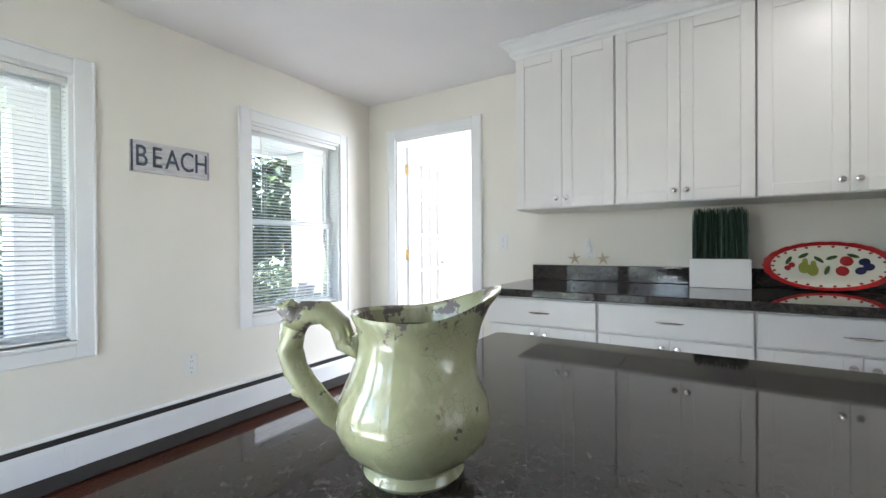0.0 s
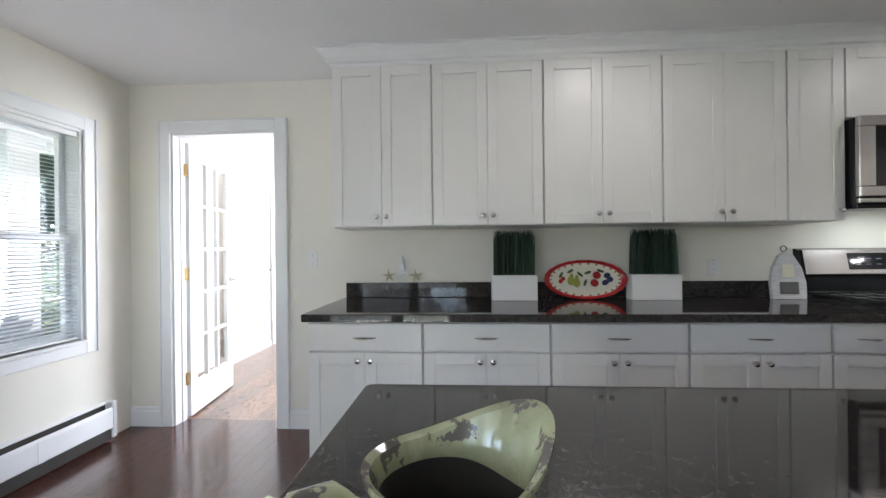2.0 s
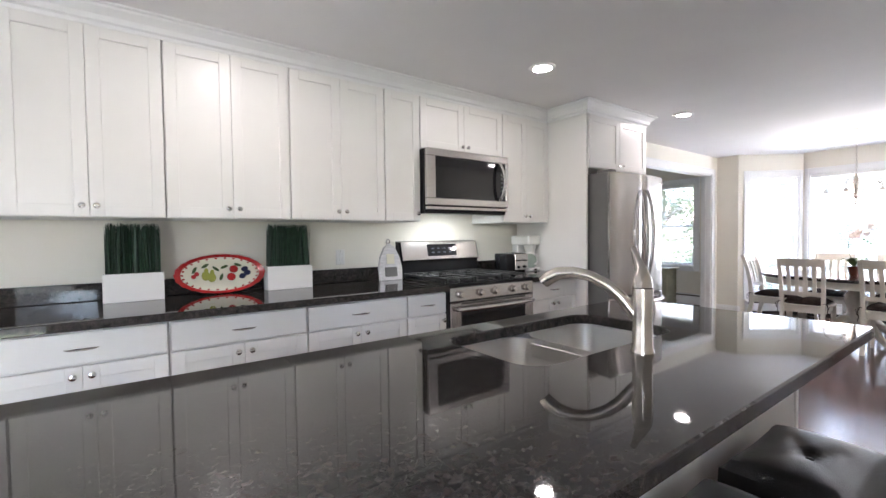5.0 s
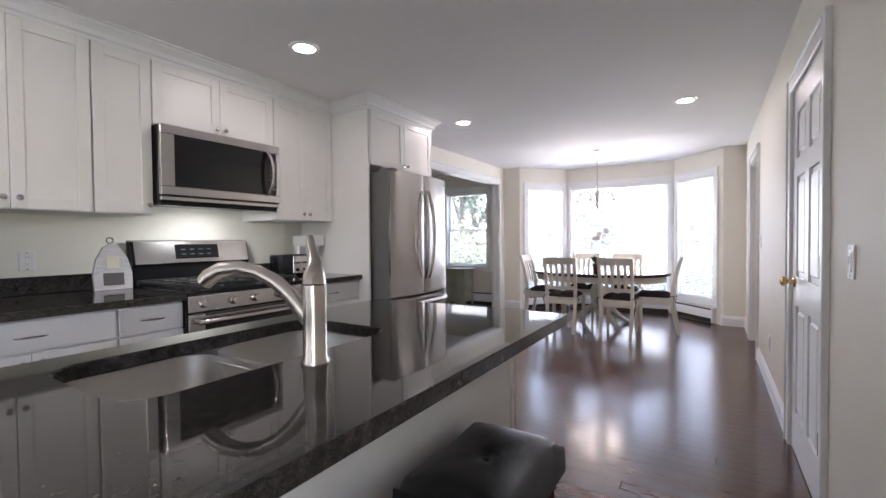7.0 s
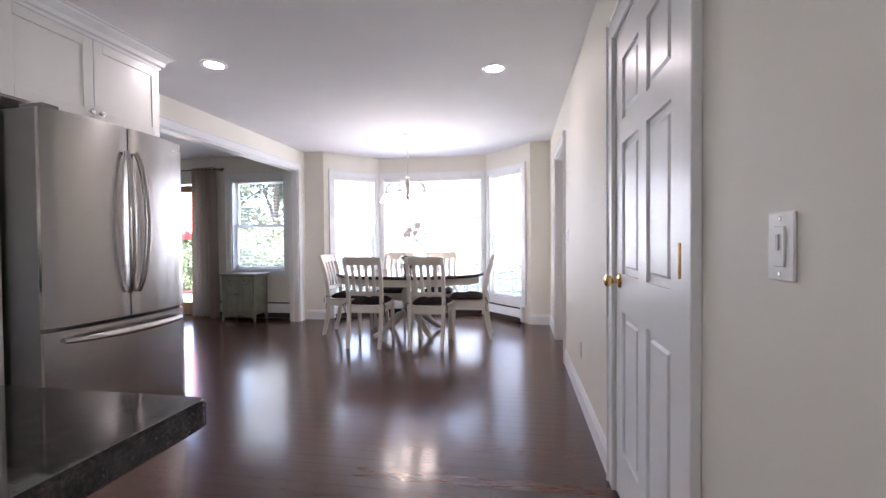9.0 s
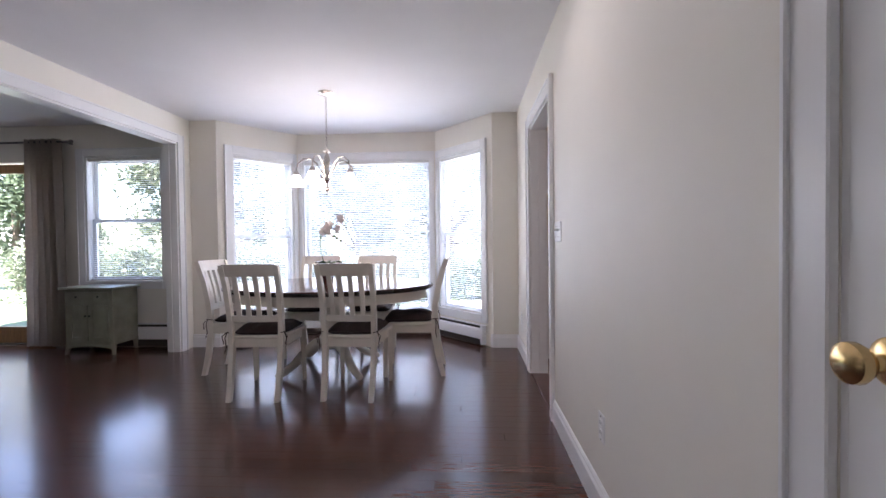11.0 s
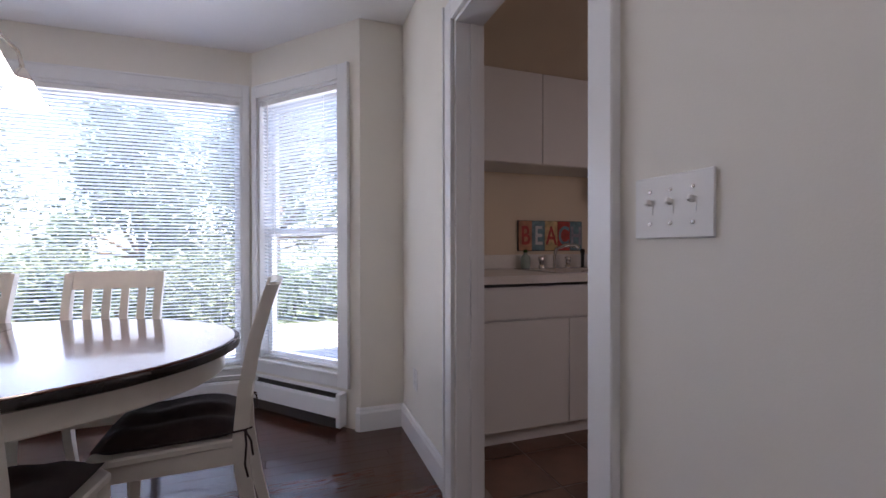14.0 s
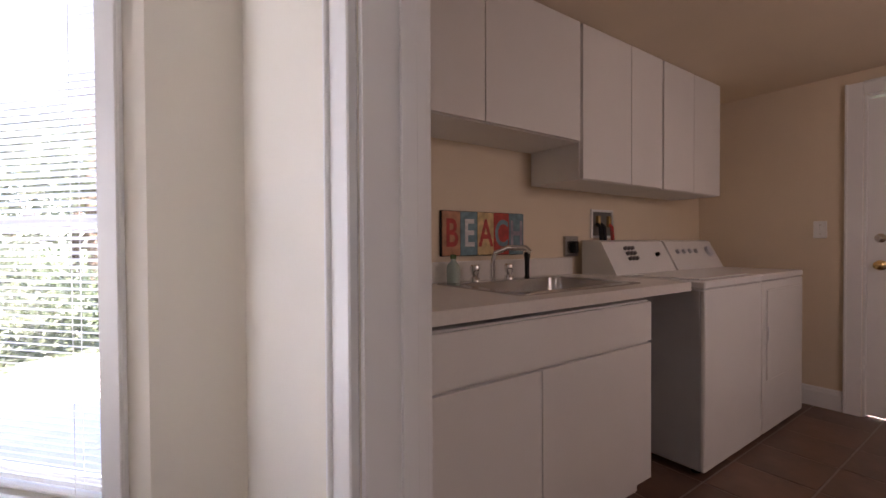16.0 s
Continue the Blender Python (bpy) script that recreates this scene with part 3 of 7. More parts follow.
def window(name, M, s0, s1, z0, z1, thick, sashes=2, label="white double-hung window with painted casing", full=True, w=(0.085, 0.085)):
    t = tagged(new(name), label, "window", kind="structure")
    t.matrix_basis = Matrix()
    bm = bmesh.new()
    for a, b in ((s0 - w[0], s0), (s1, s1 + w[1])):
        bx(bm, a, b, -0.018, -0.0005, z0 - 0.09, z1 + 0.085, 0.003, M)
    bx(bm, s0, s1, -0.018, -0.0005, z1, z1 + 0.085, 0.003, M)
    bx(bm, s0, s1, -0.018, -0.0005, z0 - 0.09, z0 - 0.022, 0.003, M)
    if w[0] > 0.06:
        bx(bm, s0 - w[0], s0 - w[0] + 0.014, -0.027, -0.018, z0 - 0.09, z1 + 0.085, 0.003, M)
    if w[1] > 0.06:
        bx(bm, s1 + w[1] - 0.014, s1 + w[1], -0.027, -0.018, z0 - 0.09, z1 + 0.085, 0.003, M)
    bx(bm, s0, s1, -0.027, -0.018, z1 + 0.071, z1 + 0.085, 0.003, M)
    part("window_casing", bm, M_TRIM, t)
    part("window_sill", box(s0 - 0.005, s1 + 0.005, -0.03, thick * 0.45, z0 - 0.02, z0, 0.004, M), M_TRIM, t)
    bm = bmesh.new()
    for a, b in ((s0, s0 + 0.018), (s1 - 0.018, s1)):
        bx(bm, a, b, 0.0, thick, z0, z1, 0.001, M)
    bx(bm, s0 + 0.018, s1 - 0.018, 0.0, thick, z1 - 0.018, z1, 0.001, M)
    part("window_frame", bm, M_TRIM, t)
    a, b = s0 + 0.018, s1 - 0.018
    zm = (z0 + z1) / 2 - 0.02
    spans = [(z0, z1 - 0.018, 0.075)] if sashes == 1 else [(z0, zm + 0.02, 0.065), (zm - 0.02, z1 - 0.018, 0.10)]
    for q0, q1, y in spans:
        f = 0.042
        bm = bmesh.new()
        bx(bm, a, a + f, y, y + 0.032, q0, q1, 0.003, M)
        bx(bm, b - f, b, y, y + 0.032, q0, q1, 0.003, M)
        bx(bm, a + f, b - f, y, y + 0.032, q0, q0 + f, 0.003, M)
        bx(bm, a + f, b - f, y, y + 0.032, q1 - f, q1, 0.003, M)
        sash = part("sash", bm, M_TRIM, t)
        pane = part("pane", box(a + f - 0.005, b - f + 0.005, y + 0.014, y + 0.018, q0 + f - 0.005, q1 - f + 0.005, M=M), M_GLASS, sash, "clear window glass")
        pane.visible_shadow = False
    if sashes == 2:
        c = (a + b) / 2
        part("sash_lock", box(c - 0.03, c + 0.03, 0.05, 0.066, zm + 0.02, zm + 0.035, 0.004, M), M_NICKEL, t, "small metal sash lock")
    return t


def blind(M, s0, s1, z0, z1, drop=1.0, tilt=14, label="white slatted mini blind lowered in a window"):
    base = M @ Vector(((s0 + s1) / 2, 0.03, z1))
    t = thing("window_blind", base, label, "blind")
    a, b = s0 + 0.022, s1 - 0.022
    part("headrail", box(a, b, 0.012, 0.046, z1 - 0.05, z1 - 0.019, 0.003, M), M_PLASTIC, t)
    zb = z1 - 0.05 - (z1 - 0.05 - z0) * drop + 0.004
    part("bottom_rail", box(a, b, 0.018, 0.042, zb, zb + 0.014, 0.004, M), M_PLASTIC, t)
    L, pitch = round(b - a, 3), 0.0225
    if L not in SLATS:
        bm = bmesh.new()
        prof = [(-0.0125, 0.0), (-0.006, 0.0016), (0.0, 0.0022), (0.006, 0.0016), (0.0125, 0.0)]
        top = [[bm.verts.new((x, y, z)) for y, z in prof] for x in (-L / 2, L / 2)]
        low = [[bm.verts.new((x, y, z - 0.0006)) for y, z in prof] for x in (-L / 2, L / 2)]
        for i in range(4):
            bm.faces.new((top[0][i], top[1][i], top[1][i + 1], top[0][i + 1]))
            bm.faces.new((low[0][i + 1], low[1][i + 1], low[1][i], low[0][i]))
        for i in (0, 4):
            bm.faces.new((top[0][i], low[0][i], low[1][i], top[1][i]))
        me = bpy.data.meshes.new("slat")
        bm.to_mesh(me)
        bm.free()
        me.materials.append(M_SLAT)
        SLATS[L] = me
    z = z1 - 0.065
    R = M.to_3x3().to_4x4() @ pose(0, 0, 0, tilt)
    while z > zb + 0.018:
        ob = new("slat", SLATS[L])
        ob.parent = t
        ob.matrix_parent_inverse = Matrix.Translation(-base)
        ob.matrix_basis = Matrix.Translation(M @ Vector(((a + b) / 2, 0.03, z))) @ R
        z -= pitch
    for q in (a + 0.12, b - 0.12):
        for y in (0.017, 0.043):
            part("ladder_cord", box(q - 0.0008, q + 0.0008, y - 0.0008, y + 0.0008, zb + 0.01, z1 - 0.05, M=M), M_PLASTIC, t)
    part("tilt_wand", tube(bmesh.new(), [M @ Vector((a + 0.07, 0.006, z1 - 0.04)), M @ Vector((a + 0.07, 0.004, z1 - 0.62))], 0.004, 6), M_PLASTIC, t)
    return t


MW = along((XL, -0.72), (XL, YB))
for i, (y0, y1, z0, z1) in enumerate(WIN_L):
    window("window_%d" % (i + 1), MW, y0 + 0.72, y1 + 0.72, z0, z1, 0.14)
    blind(MW, y0 + 0.72, y1 + 0.72, z0, z1)
for i, (a, b, o) in enumerate(BAYWIN):
    Mb = along(a, b)
    ww = [(0.085, 0.045), (0.045, 0.045), (0.045, 0.085)][i]
    window("window_%d" % (i + 3), Mb, *o, 0.14, 1 if i == 1 else 2, "white %s window of the bay" % ("fixed picture" if i == 1 else "narrow double-hung"), w=ww)
    blind(Mb, *o, tilt=-22)
MF = along((7.85, 7.4), (7.85, 3.03))
window("window_6", MF, 7.4 - FW[1], 7.4 - FW[0], FW[2], FW[3], 0.14)
blind(MF, 7.4 - FW[1], 7.4 - FW[0], FW[2], FW[3])


def slider(name, M, s0, s1, material, label):
    """Two glazed leaves in a wall frame M, one behind the other."""
    t = tagged(new(name), label, "door", kind="structure")
    c = (s0 + s1) / 2
    for a, b, y in ((s0, c + 0.02, 0.09), (c - 0.02, s1, 0.05)):
        bm = bmesh.new()
        bx(bm, a, a + 0.09, y, y + 0.035, 0.02, 2.03, 0.003, M)
        bx(bm, b - 0.09, b, y, y + 0.035, 0.02, 2.03, 0.003, M)
        bx(bm, a + 0.09, b - 0.09, y, y + 0.035, 0.02, 0.20, 0.003, M)
        bx(bm, a + 0.09, b - 0.09, y, y + 0.035, 1.93, 2.03, 0.003, M)
        f = part("door_frame", bm, material, t)
        p = part("pane", box(a + 0.085, b - 0.085, y + 0.015, y + 0.02, 0.19, 1.94, M=M), M_GLASS, f)
        p.visible_shadow = False
    part("door_track", box(s0, s1, 0.04, 0.13, 0.0, 0.018, 0.003, M), M_NICKEL, t)


slider("door_6", MF, 1.10, 2.88, M_OAK, "oak-framed sliding glass door to the patio")
slider("door_8", MR, XD + 0.14 - SD[1] + 0.015, XD + 0.14 - SD[0] - 0.015, M_TRIM, "white-framed sliding glass door beside the island")

# ---- doors ----


def panel_door(bm, w, h, t, panels, M):
    """Leaf in x, thickness in y about 0, with raised panels on both sides."""
    xs = sorted({0, w, *[v for p in panels for v in p[:2]]})
    holes = panels
    zs = sorted({0, h, *[v for p in panels for v in p[2:]]})
    for a, b in zip(xs, xs[1:]):
        for c, d in zip(zs, zs[1:]):
            if not any(p[0] <= a and b <= p[1] and p[2] <= c and d <= p[3] for p in holes):
                bx(bm, a, b, -t / 2, t / 2, c, d, M=M)
    for a, b, c, d in holes:
        bx(bm, a, b, -t / 2 + 0.012, t / 2 - 0.012, c, d, M=M)
        bx(bm, a + 0.028, b - 0.028, -t / 2 + 0.003, t / 2 - 0.003, c + 0.028, d - 0.028, 0.009, M)
    bmesh.ops.remove_doubles(bm, verts=bm.verts, dist=0.0002)


def knob_round(parent, M, material, label):
    bm = lathe(bmesh.new(), [(0.0, 0.0), (0.032, 0.0), (0.032, 0.004), (0.026, 0.009), (0.011, 0.012), (0.010, 0.03), (0.02, 0.036), (0.027, 0.048), (0.026, 0.058), (0.015, 0.066), (0.0, 0.067)], 20, M)
    return part("door_knob", bm, material, parent, label, True)


def hinge(parent, M, material=M_BRASS):
    bm = box(-0.018, 0.018, -0.003, 0.003, -0.045, 0.045, 0.001, M)
    tube(bm, [M @ Vector((0, -0.006, -0.048)), M @ Vector((0, -0.006, 0.048))], 0.006, 8)
    part("hinge", bm, material, parent, "brass hinge")


SIX = [(0.115, 0.355, 1.63, 1.88), (0.455, 0.695, 1.63, 1.88), (0.115, 0.355, 0.98, 1.53), (0.455, 0.695, 0.98, 1.53), (0.115, 0.355, 0.22, 0.82), (0.455, 0.695, 0.22, 0.82)]
d = thing("panel_door", (3.535, -0.64, 0), "closed white six-panel interior door with brass knob", "door")
bm = bmesh.new()
panel_door(bm, 0.80, 2.0, 0.035, SIX, pose(3.135, -0.6175, 0.01))
leaf = part("door_leaf", bm, M_TRIM, d)
knob_round(leaf, pose(3.87, -0.600, 0.96, -90), M_BRASS, "polished brass knob")
for z in (0.33, 1.08, 1.82):
    hinge(leaf, pose(3.150, -0.597, z, 0, 0, 180))

d = thing("panel_door", (6.595, -4.1, 0), "closed white outer door with brass knob and nickel deadbolt", "door")
bm = bmesh.new()
panel_door(bm, 0.78, 2.01, 0.04, [(0.115, 0.345, 0.22, 0.82), (0.435, 0.665, 0.22, 0.82)], pose(6.205, -4.125, 0.01))
leaf = part("door_leaf", bm, M_TRIM, d)
knob_round(leaf, pose(6.925, -4.105, 0.97, -90), M_BRASS, "polished brass knob")
part("deadbolt", lathe(bmesh.new(), [(0, 0), (0.03, 0), (0.028, 0.012), (0.012, 0.02), (0, 0.02)], 18, pose(6.925, -4.105, 1.14, -90)), M_NICKEL, leaf, "satin nickel deadbolt", True)

# glazed door, standing open into the side room
d = thing("glass_door", (-2.09, 3.30, 0), "white glazed door with fifteen panes standing open", "door")
Md = pose(-2.085, 3.285, 0.012, 0, 0, 98)
bm = bmesh.new()
W, HT = 0.76, 2.05
for a in [(0, 0.105, 0, HT), (W - 0.105, W, 0, HT), (0.105, W - 0.105, 0, 0.24), (0.105, W - 0.105, HT - 0.12, HT)]:
    bx(bm, a[0], a[1], -0.018, 0.018, a[2], a[3], 0.002, Md)
for i in (1, 2):
    c = 0.105 + (W - 0.21) * i / 3
    bx(bm, c - 0.011, c + 0.011, -0.016, 0.016, 0.24, HT - 0.12, 0.002, Md)
for i in range(1, 5):
    c = 0.24 + (HT - 0.36) * i / 5
    bx(bm, 0.105, W - 0.105, -0.0155, 0.0155, c - 0.011, c + 0.011, 0.002, Md)
leaf = part("door_leaf", bm, M_TRIM, d)
for i in range(3):
    for j in range(5):
        pw, ph = (W - 0.21) / 3, (HT - 0.36) / 5
        p = part("pane", box(0.105 + pw * i + 0.008, 0.105 + pw * (i + 1) - 0.008, -0.002, 0.002, 0.24 + ph * j + 0.008, 0.24 + ph * (j + 1) - 0.008, M=Md), M_GLASS, leaf)
        p.visible_shadow = False
bm = lathe(bmesh.new(), [(0, 0), (0.026, 0), (0.024, 0.01), (0.01, 0.014), (0.01, 0.05), (0, 0.05)], 16, Md @ pose(W - 0.06, -0.018, 0.98, 90))
tube(bm, [Md @ Vector((W - 0.06, -0.064, 0.98)), Md @ Vector((W - 0.17, -0.066, 0.975))], [0.01, 0.007], 8)
part("lever_handle", bm, M_NICKEL, leaf, "satin nickel lever", True)
for z in (0.30, 1.08, 1.85):
    hinge(leaf, pose(-2.083, 3.262, z, 0, 0, 60))

# closet doors along the side room
for y0 in (4.75, 5.75):
    d = thing("closet_door", (-2.6, y0 + 0.45, 0), "white closed closet door in the bright side room", "door")
    bm = bmesh.new()
    panel_door(bm, 0.92, 2.03, 0.035, [(0.11, 0.81, 0.2, 0.9), (0.11, 0.81, 1.05, 1.9)], pose(-2.62, y0, 0.08, 0, 0, 90))
    leaf = part("door_leaf", bm, M_TRIM, d)
    bm = tube(bmesh.new(), [(-2.60, y0 + 0.84, 1.0), (-2.55, y0 + 0.84, 1.0), (-2.545, y0 + 0.74, 1.0)], 0.009, 8)
    part("lever_handle", bm, M_NICKEL, leaf, "satin nickel lever")
    part("plinth", box(-2.75, -2.60, y0, y0 + 0.95, 0, 0.08), M_TRIM, d)

# ---- heaters ----


def heater(M, L, label="white metal hydronic baseboard heater along the wall"):
    t = thing("baseboard_heater", M @ Vector((L / 2, -0.03, 0)), label, "heater")
    part("back_plate", box(0.03, L - 0.03, -0.008, -0.002, 0.03, 0.255, 0.001, M), M_TRIM, t)
    bm = bmesh.new()
    prism(bm, [(-0.062, 0.085), (-0.066, 0.09), (-0.066, 0.20), (-0.061, 0.222), (-0.056, 0.222), (-0.062, 0.199), (-0.062, 0.09)], 0.03, L - 0.03, M @ Matrix(((0, 1, 0, 0), (1, 0, 0, 0), (0, 0, 1, 0), (0, 0, 0, 1))))
    part("front_cover", bm, M_TRIM, t)
    bm = bmesh.new()
    prism(bm, [(-0.002, 0.255), (-0.022, 0.253), (-0.028, 0.247), (-0.026, 0.242), (-0.020, 0.247), (-0.002, 0.249)], 0.03, L - 0.03, M @ Matrix(((0, 1, 0, 0), (1, 0, 0, 0), (0, 0, 1, 0), (0, 0, 0, 1))))
    part("top_cover", bm, M_TRIM, t)
    # dark strips put in for the shade inside the slot and under the cover
    part("damper", box(0.035, L - 0.035, -0.050, -0.010, 0.203, 0.208, 0.001, M), M_GAP, t, "louvre blade coloured dark for shade in the slot")
    part("toe_shade", box(0.04, L - 0.04, -0.060, -0.012, 0.012, 0.11, M=M), M_GAP, t, "dark strip standing in for shade under the cover")
    part("slot_shade", box(0.035, L - 0.035, -0.013, -0.009, 0.17, 0.236, M=M), M_GAP, t, "dark strip standing in for shade in the slot")
    for a in (0, L - 0.035):
        part("end_cap", box(a, a + 0.035, -0.070, -0.002, 0.02, 0.258, 0.006, M), M_TRIM, t)
    x = 1.4
    while x < L - 0.4:
        part("seam_cover", box(x, x + 0.05, -0.068, -0.056, 0.085, 0.21, 0.002, M), M_TRIM, t)
        x += 1.5


heater(along((XL, -0.50), (XL, 2.93)), 3.43)
for i, (a, b, o) in enumerate(BAYWIN):
    L = math.hypot(a[0] - b[0], a[1] - b[1])
    s0, s1 = [(0.10, L - 0.035), (0.035, L - 0.035), (0.035, L - 0.10)][i]
    Mb = along(a, b) @ Matrix.Translation((s0, 0, 0)) @ Matrix.Diagonal((1, 1, 0.85, 1))
    heater(Mb, s1 - s0, "white metal baseboard heater under the bay window")
heater(along((7.85, 4.4), (7.85, 3.05)), 1.3)

# ---- kitchen ----


def shaker(bm, x0, x1, z0, z1, y, t=0.02, rail=0.058, M=None):
    """Shaker door with its face at y (facing -y)."""
    bx(bm, x0, x0 + rail, y, y + t, z0, z1, 0.0015, M)
    bx(bm, x1 - rail, x1, y, y + t, z0, z1, 0.0015, M)
    bx(bm, x0 + rail, x1 - rail, y, y + t, z0, z0 + rail, 0.0015, M)
    bx(bm, x0 + rail, x1 - rail, y, y + t, z1 - rail, z1, 0.0015, M)
    bx(bm, x0 + rail - 0.004, x1 - rail + 0.004, y + 0.009, y + t - 0.002, z0 + rail - 0.004, z1 - rail + 0.004, 0, M)
    return bm


def cab_knob(parent, x, y, z):
    prof = [(0, 0), (0.008, 0), (0.0065, 0.006), (0.006, 0.012), (0.012, 0.016), (0.0155, 0.022), (0.0135, 0.028), (0.006, 0.031), (0, 0.0312)]
    part("knob", lathe(bmesh.new(), prof, 14, pose(x, y, z, 90)), M_CHROME, parent, "round chrome knob", True)


def cab_pull(parent, x, y, z, w=0.115):
    pts = arc(lambda u: (x - w / 2 + w * u, y - 0.004 - 0.024 * math.sin(math.pi * u) ** 0.6, z), 13)
    r = [0.004 + 0.004 * math.sin(math.pi * i / 12) for i in range(13)]
    part("pull", tube(bmesh.new(), pts, r, 8, 0.7), M_NICKEL, parent, "arched nickel bar pull", True)


def wall_cabinet(x0, x1, z0, z1, yf, yb, doors=2, knob="centre"):
    t = thing("wall_cabinet", ((x0 + x1) / 2, yb, z0), "white shaker wall cabinet with %s" % ("two doors" if doors == 2 else "one narrow door"), "cabinet", "kitchen wall cabinets")
    bm = box(x0 + 0.001, x1 - 0.001, yf + 0.022, yb, z0, z1, 0.001)
    part("body", bm, M_CAB, t)
    w = (x1 - x0 - 0.008) / doors
    for i in range(doors):
        a = x0 + 0.004 + w * i + 0.0012
        dr = part("door", shaker(bmesh.new(), a, a + w - 0.0024, z0 + 0.004, z1 - 0.004, yf), M_CAB, t)
        kx = (a + w - 0.03) if (i == 0) else a + 0.028
        if z1 - z0 > 0.5:
            cab_knob(dr, kx, yf, z0 + 0.058)
        else:
            cab_knob(dr, kx, yf, z0 + 0.045)


def base_cabinet(x0, x1, yf, yb, doors=2, drawers=1, flip=False):
    s = "white shaker base cabinet with a drawer over %s" % ("two doors" if doors == 2 else "one door")
    t = thing("base_cabinet", ((x0 + x1) / 2, yb, 0), s, "cabinet", "kitchen base cabinets")
    bm = box(x0 + 0.001, x1 - 0.001, yf + 0.022, yb, 0.10, 0.874, 0.001)
    part("body", bm, M_CAB, t)
    part("toe_kick", box(x0 + 0.001, x1 - 0.001, yf + 0.09, yf + 0.105, 0, 0.10), M_CAB, t)
    dr = part("drawer_front", box(x0 + 0.006, x1 - 0.006, yf, yf + 0.02, 0.722, 0.862, 0.003), M_CAB, t)
    cab_pull(dr, (x0 + x1) / 2, yf, 0.79)
    w = (x1 - x0 - 0.008) / doors
    for i in range(doors):
        a = x0 + 0.004 + w * i + 0.0012
        do = part("door", shaker(bmesh.new(), a, a + w - 0.0024, 0.112, 0.712, yf), M_CAB, t)
        cab_knob(do, (a + w - 0.034) if (i == 0) else a + 0.032, yf, 0.672)


UY, BY = 2.71, 2.395
UX = [-0.79, -0.189, 0.456, 1.122, 1.795, 2.10]
for a, b in zip(UX[:4], UX[1:5]):
    wall_cabinet(a, b, 1.38, 2.335, UY, YB - 0.002)
wall_cabinet(1.795, 2.10, 1.38, 2.335, UY, YB - 0.002, 1)
wall_cabinet(2.10, 2.965, 1.942, 2.335, UY, YB - 0.002)
wall_cabinet(2.965, 3.572, 1.38, 2.335, UY, YB - 0.002)
wall_cabinet(3.60, 4.545, 1.86, 2.335, 2.27, 2.895)
part("tall_panel", box(3.575, 3.598, 2.285, YB - 0.002, 0, 2.335, 0.001), M_CAB, thing("tall_end_panel", (3.586, 2.7, 0), "tall white painted panel beside the refrigerator", "panel"))
CROWN = [(0, 2.335), (0.012, 2.335), (0.016, 2.352), (0.03, 2.36), (0.036, 2.385), (0.066, 2.415), (0.07, 2.425), (0.085, 2.430), (0.085, 2.4395), (0, 2.4395)]
trim_run("trim_crown", [(-0.79, YB - 0.002), (-0.79, UY + 0.02), (3.575, UY + 0.02), (3.575, 2.285), (4.546, 2.285), (4.546, 2.897)][::-1], [(-o, z) for o, z in CROWN], "stepped white crown moulding above the wall cabinets")

CX = [-0.825, -0.218, 0.431, 1.104, 1.774, 2.102]
for i, (a, b) in enumerate(zip(CX[:4], CX[1:5])):
    base_cabinet(a, b, BY, YB - 0.002)
base_cabinet(1.774, 2.102, BY, YB - 0.002, 1)
base_cabinet(2.968, 3.572, BY, YB - 0.002, 2)
GL = "polished dark granite worktop with grey flecks"
part("slab", box(-0.845, 2.103, 2.358, YB - 0.001, 0.875, 0.915, 0.004), M_GRANITE, t := thing("worktop", (0.6, 2.8, 0.875), GL, "worktop"))
part("splashback", box(-0.83, 2.103, YB - 0.022, YB - 0.001, 0.916, 1.018, 0.003), M_GRANITE, t)
part("slab", box(2.967, 3.574, 2.358, YB - 0.001, 0.875, 0.915, 0.004), M_GRANITE, t := thing("worktop", (3.3, 2.8, 0.875), GL, "worktop"))
part("splashback", box(2.967, 3.574, YB - 0.022, YB - 0.001, 0.916, 1.018, 0.003), M_GRANITE, t)


# microwave over the range
t = thing("microwave", (2.53, 2.9, 1.45), "stainless over-the-range microwave with black glass door", "microwave")
part("body", box(2.106, 2.958, 2.665, YB - 0.003, 1.462, 1.935, 0.004), M_BLACK, t)
part("vent_bottom", box(2.112, 2.952, 2.66, 2.75, 1.44, 1.468, 0.006), M_BLACK, t, "dark vent louvre along the bottom")
bm = bmesh.new()
bx(bm, 2.106, 2.958, 2.632, 2.664, 1.50, 1.56, 0.006)
bx(bm, 2.106, 2.958, 2.632, 2.664, 1.875, 1.936, 0.006)
bx(bm, 2.106, 2.19, 2.632, 2.664, 1.555, 1.88, 0.004)
bx(bm, 2.925, 2.958, 2.632, 2.664, 1.555, 1.88, 0.004)
bx(bm, 2.11, 2.954, 2.64, 2.664, 1.468, 1.496, 0.004)
dr = part("door", bm, M_STEELH, t)
part("door_glass", box(2.186, 2.93, 2.639, 2.662, 1.553, 1.882, 0.003), M_BGLASS, dr, "black glass window")
pts = arc(lambda u: (2.845 + 0.012 * math.sin(math.pi * u), 2.625 - 0.05 * math.sin(math.pi * u) ** 0.7, 1.56 + 0.315 * u), 15)
part("handle", tube(bmesh.new(), pts, 0.014, 10), M_STEEL, dr, "curved steel handle", True)
for i in range(6):
    part("button_row", box(2.875, 2.92, 2.636, 2.640, 1.60 + i * 0.035, 1.615 + i * 0.035, 0.001), M_FSIDE, dr)
part("hood_light", box(2.49, 2.61, 2.75, 2.81, 1.455, 1.4605), M_BULBC, t, "lit hood lamp")

